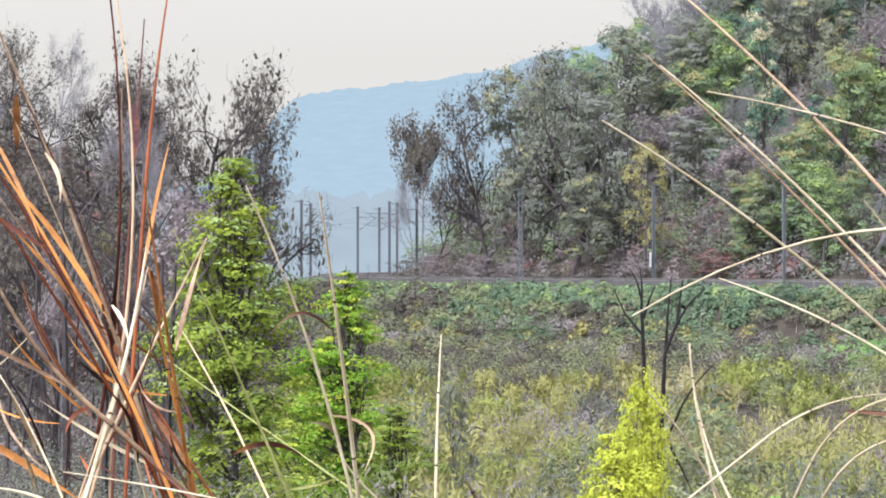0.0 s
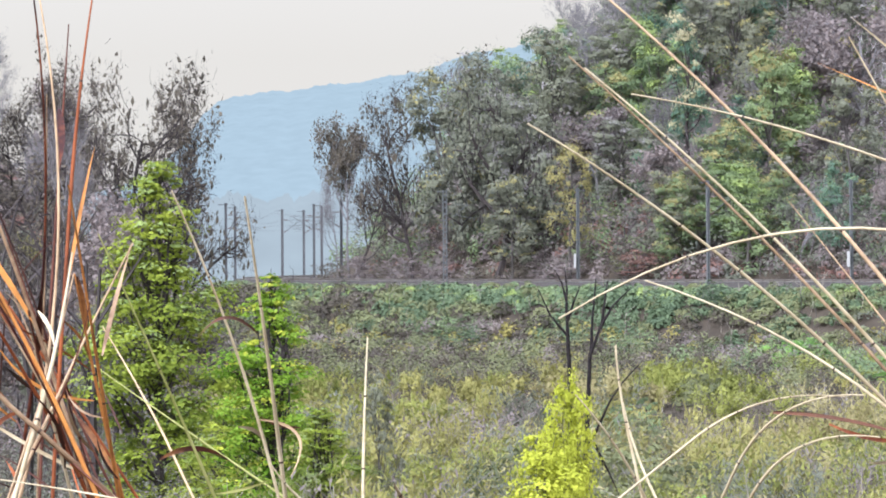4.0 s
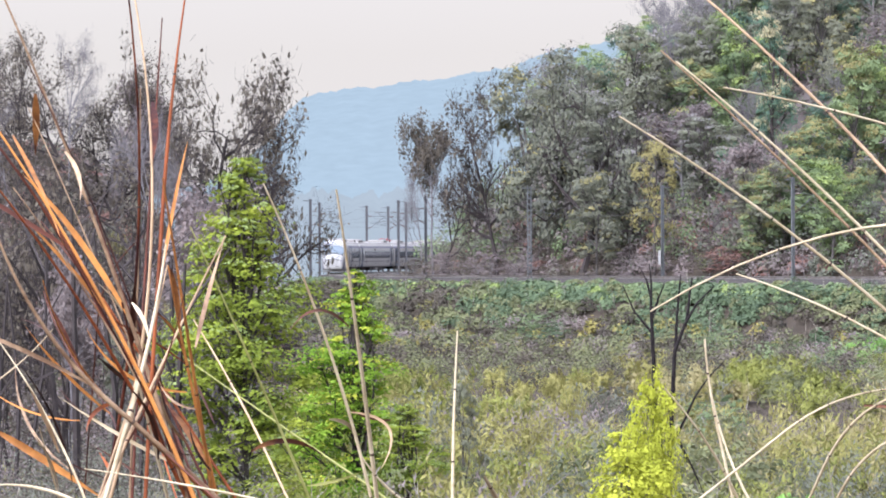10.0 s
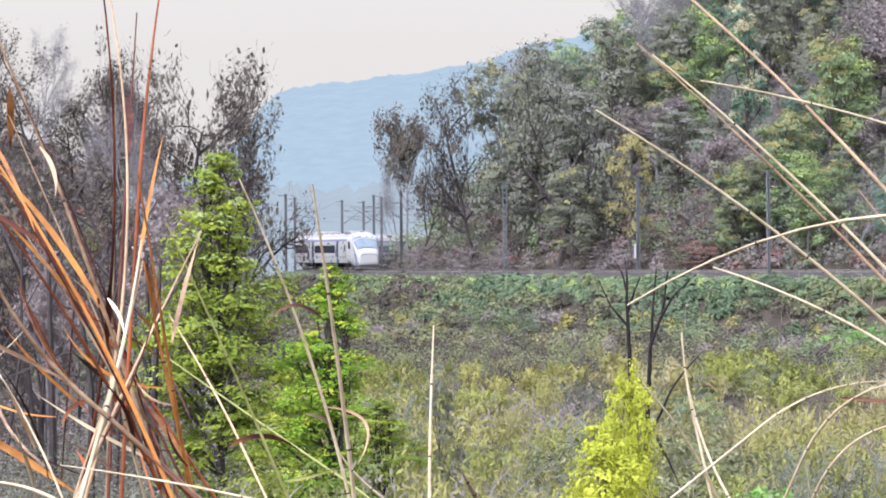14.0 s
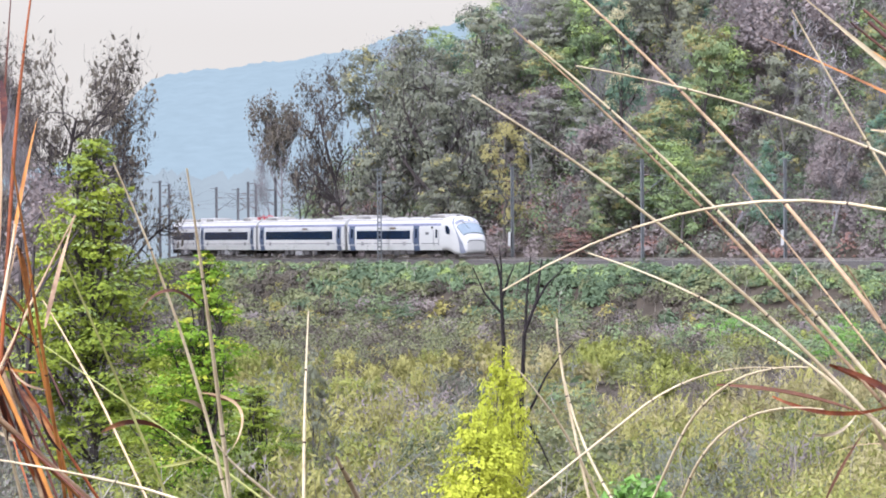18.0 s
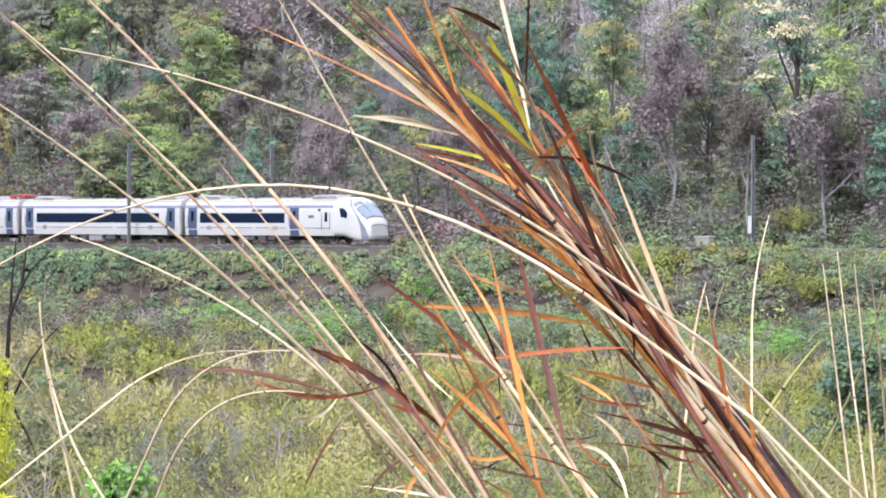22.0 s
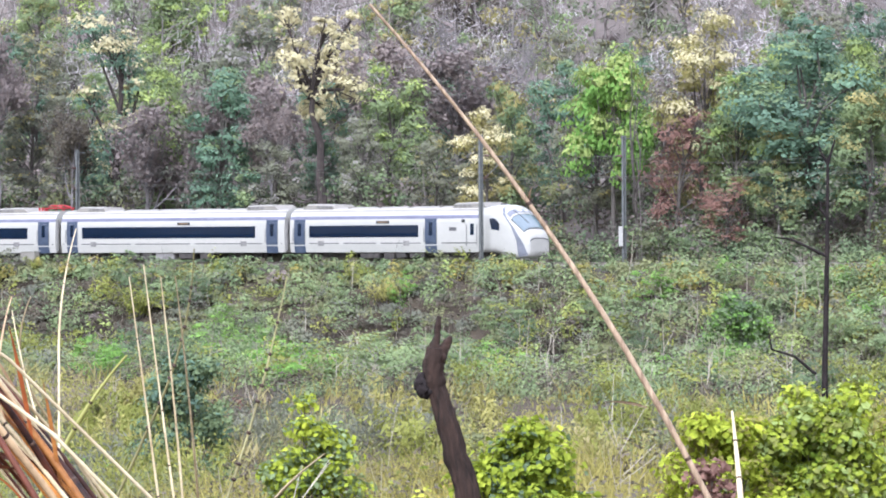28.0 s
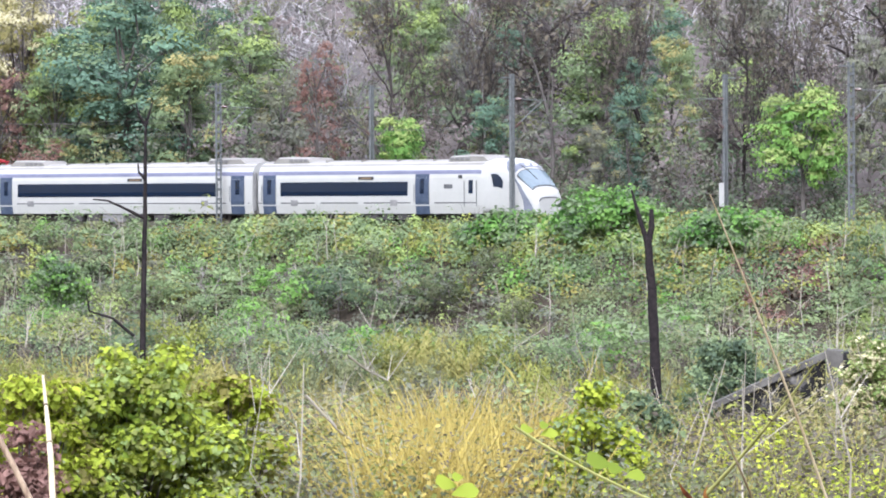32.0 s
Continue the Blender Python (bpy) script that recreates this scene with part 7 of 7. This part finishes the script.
def stump():
    ob = tagged(new("tree_stump"), "broken dark charred tree stump with a knob", "stump")
    d = 32
    part("trunk", gnarled([from_ground(16.5, d), sight(15.99, -3.55, d), sight(15.75, -2.75, d), sight(15.57, -2.15, d), sight(15.54, -1.85, d), sight(15.58, -1.6, d)], [0.15, 0.092, 0.082, 0.072, 0.078, 0.066], 1, 26, 0.13, 0.15).mesh("trunk", STUMP_WOOD, True), None, ob)
    for k, (pts, radii) in enumerate(((((15.56, -1.62), (15.6, -1.42), (15.61, -1.28), (15.63, -1.16)), (0.045, 0.024, 0.026, 0.014)), (((15.63, -1.75), (15.7, -1.6), (15.76, -1.5), (15.79, -1.44)), (0.05, 0.04, 0.03, 0.012)), (((15.5, -1.75), (15.48, -1.64), (15.47, -1.58)), (0.045, 0.03, 0.008)))):
        part("branch_stub", gnarled([sight(b, e, d) for b, e in pts], radii, 2 + k, 14, 0.16, 0.12).mesh("branch_stub", STUMP_WOOD, True), None, ob)
    part("knob", gnarled([sight(15.5, -2.25, d), sight(15.4, -2.2, d), sight(15.36, -2.08, d), sight(15.38, -1.95, d)], [0.05, 0.065, 0.06, 0.02], 4, 14, 0.15).mesh("knob", CHAR, True), None, ob)
    ob = tagged(new("forked_snag"), "tall forked dead trunk standing in scrub", "stump")
    d = 108
    part("trunk", gnarled([from_ground(28.3, d), sight(28.24, -3.0, d), sight(28.18, -1.4, d), sight(28.12, -0.68, d)], [0.2, 0.15, 0.12, 0.1], 5).mesh("trunk", CHAR, True), None, ob)
    part("branch_stub", gnarled([sight(28.12, -0.75, d), sight(28.0, -0.35, d), sight(27.9, 0.0, d)], [0.08, 0.06, 0.03], 6).mesh("branch_stub", CHAR, True), None, ob)
    part("branch_stub", gnarled([sight(28.13, -0.75, d), sight(28.18, -0.5, d), sight(28.18, -0.27, d)], [0.09, 0.08, 0.05], 7).mesh("branch_stub", CHAR, True), None, ob)
    ob = tagged(new("dead_sapling"), "slender black leafless sapling with crooked twigs", "tree")
    d = 62
    part("trunk", gnarled([from_ground(21.0, d), sight(21.02, -2.0, d), sight(21.06, -0.4, d), sight(21.08, 1.0, d)], [0.05, 0.04, 0.03, 0.018], 8, 6).mesh("trunk", CHAR, True), None, ob)
    for pts in (((21.08, 0.95), (20.98, 1.12), (20.95, 1.25)), ((21.08, 0.95), (21.14, 1.15), (21.18, 1.28)), ((21.06, -0.35), (20.8, -0.22), (20.55, -0.1), (20.34, -0.08)), ((20.9, -2.0), (20.6, -1.75), (20.28, -1.65), (20.24, -1.42)), ((21.07, 0.2), (20.98, 0.3), (20.97, 0.42))):
        part("branch", gnarled([sight(b, e, d) for b, e in pts], np.linspace(0.026, 0.01, len(pts)), 9, 5).mesh("branch", CHAR, True), None, ob)



def dead_sapling(label, d, foot, limbs, r):
    """A crooked black stem and its limbs, as bearings and heights in degrees."""
    ob = tagged(new("dead_sapling"), label, "tree", group="blackened saplings in the valley")
    for k, pts in enumerate(limbs):
        line = [sight(b, e, d + 0.15 * k) for b, e in pts]
        if k == 0:
            line = [from_ground(foot, d)] + line
        part("trunk" if k == 0 else "branch", gnarled(line, np.linspace(r if k == 0 else r * 0.55, r * 0.2, len(line)), 20 + k, 6, 0.05, 0.05).mesh("branch", CHAR, True), None, ob)
    return ob


stump()
dead_sapling("slender blackened sapling with forking bare twigs", 94, -0.18, (
    ((-0.2, -1.72), (-0.22, -1.12), (-0.24, -0.72), (-0.23, -0.41), (-0.26, -0.13)),
    ((-0.22, -1.1), (-0.47, -0.8), (-0.63, -0.44)), ((-0.23, -0.9), (-0.13, -0.6), (-0.05, -0.41)), ((-0.24, -0.6), (-0.3, -0.35), (-0.38, -0.2))), 0.062)
dead_sapling("forked blackened sapling leaning among green scrub", 92, 0.0, (
    ((0.01, -2.81), (0.06, -2.0), (0.09, -1.36), (0.24, -0.97), (0.4, -0.69), (0.64, -0.45)),
    ((0.1, -1.3), (0.13, -0.81), (0.18, -0.29)), ((0.26, -0.95), (0.3, -0.6), (0.34, -0.33)),
    ((0.02, -2.7), (0.23, -2.31), (0.37, -2.0), (0.55, -1.74), (0.77, -1.51)), ((0.15, -2.63), (0.35, -3.03), (0.52, -3.42))), 0.068)


LEAF["gold"] = leaf_mat("golden_dry_grass", (0.2, 0.15, 0.04), (0.62, 0.5, 0.14), haze_share=0.02)


def dome_bush(label, b, d, el, wide, leaves, seed, size=0.07, n=2600, deep=0.8):
    """A heavy leafy shrub: uneven lumps of overlapping leaves on crossing stems, with gaps between."""
    rng = np.random.default_rng(seed)
    x, y, z = spot(b, d)
    h, w = d * math.tan(radians(el)) - z, d * radians(wide) / 2
    ob = tagged(new("shrub"), label, "shrub", group="leafy shrubs in the near scrub")
    ob.matrix_basis = pose(x, y, z)
    wood, lumps = Soup(), []
    for k in range(46):
        a, q = k * 2.4 + rng.normal() * 0.4, math.sqrt((k + 0.5) / 46)
        lift = math.sqrt(1 - 0.85 * q * q) * (rng.uniform(0.74, 0.98) if k % 3 else rng.uniform(0.3, 0.7))
        r = w * rng.uniform(0.12, 0.24)
        lumps.append((q * math.cos(a) * w * 0.88, q * math.sin(a) * w * deep, max(0.1, h * lift - r * 0.6), r))
        lx, ly, lz, _r = lumps[-1]
        wood.tube([(lx * 0.1, ly * 0.1, -0.2), (lx * 0.5, ly * 0.5, lz * 0.5), (lx, ly, lz)], [0.022, 0.016, 0.006], 5)
    part("wood", wood, BARK_DARK, ob)
    lumps = np.array(lumps)
    for share, key in leaves:
        s = Soup()
        m = int(n * share * 0.34)
        c = lumps[rng.choice(len(lumps), size=m, p=lumps[:, 3] ** 2 / (lumps[:, 3] ** 2).sum())]
        v = rng.normal(size=(m, 3)) + np.array((0, 0, 0.3))
        v /= np.linalg.norm(v, axis=1)[:, None]
        mid = c[:, :3] + v * c[:, 3:4] * np.array((1, 1, 0.8)) * rng.uniform(0.7, 1.12, (m, 1))
        p = np.repeat(mid, 9, 0)
        p = p + rng.normal(size=p.shape) * np.array((1.0, 1.0, 0.5)) * size * 1.3
        away = np.repeat(v, 9, 0) + np.array((0, 0, 0.4))
        keep = p[:, 2] > 0.05
        s.leaves(p[keep], size, rng, 0.5, 1.3, 0.15, out=away[keep], jit=0.35)
        part("foliage", s, LEAF[key], ob)
    return ob


BIG = "dense bush of broad fresh green and lime leaves"
dome_bush(BIG, 20.86, 45, -1.85, 3.6, ((0.75, "fresh"), (0.3, "fern"), (0.3, "soft")), 31, n=5600)
dome_bush(BIG, 19.5, 44, -2.35, 2.2, ((0.9, "fresh"), (0.25, "scrub")), 32, n=3200)
dome_bush(BIG, 22.2, 46, -2.3, 1.8, ((0.7, "fresh"), (0.4, "scrub")), 33, n=2800)
dome_bush(BIG, 16.75, 42, -2.5, 2.3, ((1.0, "fresh"), (0.2, "dark")), 34, n=3800)
dome_bush("dense bush of dark green leaves with lime tips", 27.4, 48, -2.58, 1.5, ((0.8, "fresh"), (0.3, "mid")), 35, n=3000)
dome_bush("rust-red withered leafy bush among green shrubs", 19.4, 41.5, -3.1, 0.9, ((1.0, "red"),), 36, n=900)
dome_bush("low green creeper heap in dry scrub", 1.66, 72, -2.95, 0.9, ((0.6, "bright"), (0.4, "mid")), 37, n=900, size=0.13)
dome_bush("rounded bright green bush in dry scrub", 13.82, 53, -2.17, 1.6, ((0.6, "fresh"), (0.5, "mid")), 38, n=3000)
dome_bush("rounded dark green bush on the bank", 12.0, 120, -1.38, 1.5, ((0.4, "pine"), (0.7, "mid")), 39, n=2400, size=0.12)
dome_bush("rounded green bush on the bank", 19.8, 246, -0.75, 0.95, ((0.7, "mid"), (0.4, "bright")), 40, n=1300, size=0.2)
dome_bush("bright green bush beside the railway", 27.6, 229, 0.1, 1.9, ((0.7, "bright"), (0.4, "mid")), 41, n=2200, size=0.22)
dome_bush("green bush beside the railway", 26.2, 234, -0.25, 1.6, ((0.7, "mid"), (0.4, "bright")), 42, n=1800, size=0.22)
dome_bush("green bush beside the railway", 29.4, 222, -0.2, 1.9, ((0.5, "bright"), (0.6, "mid")), 43, n=2000, size=0.22)


dome_bush("pale whitish-green bush over a culvert wall", 31.2, 119, -1.95, 1.0, ((0.6, "soft"), (0.4, "cream")), 44, n=1800, size=0.11)
dome_bush("dark green creeper mound above a culvert", 29.2, 131, -1.9, 1.5, ((0.7, "dark"), (0.4, "mid")), 45, n=2200, size=0.12)
dome_bush("dark green bush in front of a snag", 28.0, 60, -2.75, 1.1, ((0.7, "dark"), (0.4, "mid")), 46, n=1800, size=0.08)


def where(b, el):
    """The place where a sight line meets the soil."""
    d = 40.0
    while d < 400 and d * math.tan(radians(el)) > ground_z(d * math.sin(radians(b)), d * math.cos(radians(b))):
        d += 0.5
    return d * math.sin(radians(b)), d * math.cos(radians(b))


def near_grass():
    sc = Scrub(55)
    rng = sc.rng
    sc.blades(polar(rng, 80, (24.2, 26.8), (46, 62)), "gold", (0.5, 2.2), 44, 0.3, 0.007, 0.32)
    sc.clumps(polar(rng, 90, (22, 28), (46, 70)), lambda x, y: ("olive", "fern", "umber", "fern")[int(rng.integers(4))], (0.3, 0.7), (0.7, 2.0), 80, 0.0012, 0.05, 0.09)
    sc.blades(polar(rng, 120, (21.5, 26.6), (50, 80)), "straw", (0.5, 1.8), 26, 0.35, 0.007, 0.3)
    sc.clumps(polar(rng, 70, (24.2, 26.8), (46, 60)), lambda x, y: "gold", (0.3, 0.7), (0.6, 1.8), 70, 0.0012, 0.05, 0.09)
    sc.clumps(polar(rng, 150, (27.5, 33), (44, 70)), lambda x, y: ("fresh", "dusk", "fern", "umber")[int(rng.integers(4))], (0.4, 0.9), (0.5, 1.6), 150, 0.0010, 0.04, 0.07)
    sc.clumps(polar(rng, 170, (10, 19), (44, 70)), lambda x, y: ("fresh", "olive", "gold")[int(rng.integers(3))], (0.3, 0.8), (0.5, 1.5), 70, 0.0016, 0.05, 0.1)
    sc.clumps(polar(rng, 260, (21.5, 27.5), (46, 80)), lambda x, y: ("dusk", "olive", "scrub", "umber", "mid")[int(rng.integers(5))], (0.4, 0.9), (0.6, 2.0), 90, 0.0012, 0.05, 0.1)
    sc.blades(polar(rng, 120, (27, 34), (45, 80)), "scrub", (0.5, 1.6), 22, 0.4, 0.008, 0.25)
    sc.blades(polar(rng, 480, (9, 19), (45, 95)), "scrub", (0.7, 1.7), 26, 0.4, 0.009, 0.28)
    sc.clumps(polar(rng, 760, (10, 34), (42, 95)), lambda x, y: ("dusk", "umber", "fern")[int(np.clip(1.5 + 1.6 * float(bumps(x, y, 7, 2.0)) + rng.normal() * 0.3, 0, 2))], (0.4, 1.0), (0.6, 1.9), 110, 0.0010, 0.045, 0.08)
    sc.stalks(polar(rng, 90, (10, 34), (42, 95)), "pale", (1.0, 2.6), (0.008, 0.018), 0.2)
    for b, el, key, many, size in ((30.2, -1.35, "red", 60, 2.4), (29.9, -1.15, "red", 30, 1.5), (28.2, -2.2, "dark", 40, 1.4), (29.0, -1.7, "mid", 46, 1.6), (29.7, -1.35, "dark", 40, 1.4), (28.6, -1.95, "mid", 40, 1.4), (12.3, -2.5, "red", 20, 0.8), (31.2, -1.6, "mid", 40, 1.4), (31.4, -2.0, "soft", 30, 1.2), (30.9, -2.5, "fern", 30, 1.0)):
        x, y = where(b, el)
        sc.clumps(np.array((x, y)) + rng.normal(size=(many, 2)) * size, lambda p, q: key, (0.4, 0.9), (0.4, 1.3), 44)
    for key, soup in sc.soups.items():
        mat = BARK_PALE if key == "pale" else LEAF[key]
        label = {"gold": "feathery golden grass in thick tufts", "straw": "tall yellow straw grass in tufts", "scrub": "fine yellow-green grass and weeds", "pale": "pale broken weed stalks"}.get(key, "small leafy weeds in the grass")
        tagged(new("grass", soup.mesh("grass_" + key, mat)), label + " on the near slope", "grass", kind="stuff")


near_grass()


def prism(b0, b1, d, z0, top0, top1, thick):
    """A wall between two bearings with a sloping top."""
    bm = bmesh.new()
    rows = []
    for b, t in ((b0, top0), (b1, top1)):
        for dd in (d, d + thick):
            x, y = dd * math.sin(radians(b)), dd * math.cos(radians(b))
            rows.append((bm.verts.new((x, y, z0)), bm.verts.new((x, y, t))))
    a, c, e, f = rows
    for q in ((a[0], e[0], e[1], a[1]), (c[0], c[1], f[1], f[0]), (a[1], e[1], f[1], c[1]), (a[0], a[1], c[1], c[0]), (e[0], f[0], f[1], e[1]), (a[0], c[0], f[0], e[0])):
        bm.faces.new(q)
    bmesh.ops.recalc_face_normals(bm, faces=bm.faces)
    return bm


def culvert():
    ob = tagged(new("culvert"), "stained concrete wing wall of a railway culvert", "culvert")
    d = 128
    part("wing_wall", prism(29.1, 30.6, d, -9.2, -6.85, -5.2, 0.7), STAINED, ob, "dark-stained concrete wall with pale plaster patches")
    slab = prism(29.0, 30.65, d - 0.12, -8.15, -6.7, -5.03, 0.95)
    for v in slab.verts:
        if v.co.z < -8.1:
            v.co.z = -6.9 if math.degrees(math.atan2(v.co.x, v.co.y)) < 29.8 else -5.25
    part("coping", slab, CONCRETE, ob, "sloping concrete coping")
    part("abutment", prism(30.62, 30.85, d - 0.1, -9.2, -5.0, -5.05, 1.2), CONCRETE, ob)
    part("headwall", prism(30.85, 33.0, d + 0.2, -9.2, -5.1, -5.2, 0.8), SHADOW_STONE, ob, "stone coloured dark as in shadow")


culvert()


def fallen_branch(label, pts, d, r, seed):
    ob = tagged(new("fallen_branch"), label, "branch")
    rng = np.random.default_rng(seed)
    line = [sight(b, e, d + 0.3 * k) for k, (b, e) in enumerate(pts)]
    part("limb", gnarled(line, np.linspace(r, r * 0.35, len(line)), seed, 6).mesh("limb", BARK_PALE, True), None, ob)
    for k in range(5):
        i = int(rng.integers(1, len(line)))
        tip = line[i] + np.array((rng.uniform(-0.5, 0.5), rng.uniform(-0.3, 0.3), rng.uniform(0.1, 0.6)))
        part("twig", gnarled([line[i], (line[i] + tip) / 2, tip], [r * 0.4, r * 0.3, r * 0.12], seed + k, 5).mesh("twig", BARK_PALE, True), None, ob)


fallen_branch("bleached fallen branch lying in yellow grass", ((23.31, -2.85), (23.82, -3.4), (24.54, -3.81), (25.1, -4.13)), 50, 0.022, 61)
fallen_branch("pale broken branch caught in the scrub", ((23.9, -2.29), (24.17, -2.5), (24.46, -2.65)), 56, 0.02, 62)


def trackside():
    x, y, h = line_at(mast_u(10.06, -1), -4.3)
    ob = tagged(new("trackside_box"), "white painted steel equipment box by the railway", "box")
    ob.matrix_basis = pose(x, y, RAIL_Z, 0, 0, 90 - math.degrees(h))
    part("cabinet", box(-0.75, 0.75, -0.3, 0.3, -0.1, 0.85, 0.04), ROOF_PAINT, ob)
    part("lid", box(-0.8, 0.8, -0.35, 0.35, 0.85, 0.93, 0.02), WHITE_PAINT, ob)
    for dx in (-0.6, 0.6):
        part("leg", box(dx - 0.05, dx + 0.05, -0.2, 0.2, -1.3, -0.1), GALV, ob)
    x, y, h = line_at(mast_u(7.83, -1), -3.6)
    ob = tagged(new("marker_board"), "white round-topped railway marker board on a post", "sign")
    ob.matrix_basis = pose(x, y, RAIL_Z, 0, 0, 90 - math.degrees(h))
    s = Soup()
    s.tube([(0, -0.03, 1.25), (0, -0.029, 1.25), (0, 0.029, 1.25), (0, 0.03, 1.25)], [0.02, 0.5, 0.5, 0.02], 24)
    part("board", s, WHITE_PAINT, ob)
    part("post", box(-0.05, 0.05, 0.03, 0.12, -1.2, 1.4), GALV, ob)
    for u in far_u:
        x, y, h = line_at(u, TRACK_OFF[1] + 2.6)
        ob = tagged(new("mast_plate"), "white enamel plate on a railway mast", "plate", group="plates on the masts")
        ob.matrix_basis = pose(x, y, RAIL_Z, 0, 0, 90 - math.degrees(h))
        part("plate", box(-0.2, 0.2, -0.02, 0.02, 1.1, 2.5, 0.01), WHITE_PAINT, ob)
        part("clamp", box(-0.05, 0.05, 0.02, 0.2, 1.7, 1.8), GALV, ob)


trackside()


def train_pose(nose_u, back, half):
    """The pose of a coach whose middle is `back` metres behind the nose, from its two bogies on the line."""
    a, b = line_at(nose_u - back + half), line_at(nose_u - back - half)
    h = math.atan2(a[0] - b[0], a[1] - b[1])
    return pose((a[0] + b[0]) / 2, (a[1] + b[1]) / 2, RAIL_Z, 0, 0, 90 - math.degrees(h))


def motions():
    """The train comes round the bend and passes from the far gap to the nearer bank."""
    times = (0, 6, 9, 13, 17.5, 19, 20.5, 22, 24.5, 26.5, 28, 30, 32)
    way = (-440.5, -355.4, -313.1, -257.5, -193.2, -171.2, -148.6, -126.3, -89.6, -60.3, -37.4, -6.4, 24.1)
    steps = [0.5 * k for k in range(65)]
    nose = [float(np.interp(t, times, way)) for t in steps]
    walk(LEAD, [(t, train_pose(u, 11.75, 7.6)) for t, u in zip(steps, nose)])
    for k, coach in enumerate(COACHES):
        walk(coach, [(t, train_pose(u, 23.8 + 12 + 24 * k, 7.3)) for t, u in zip(steps, nose)])


motions()
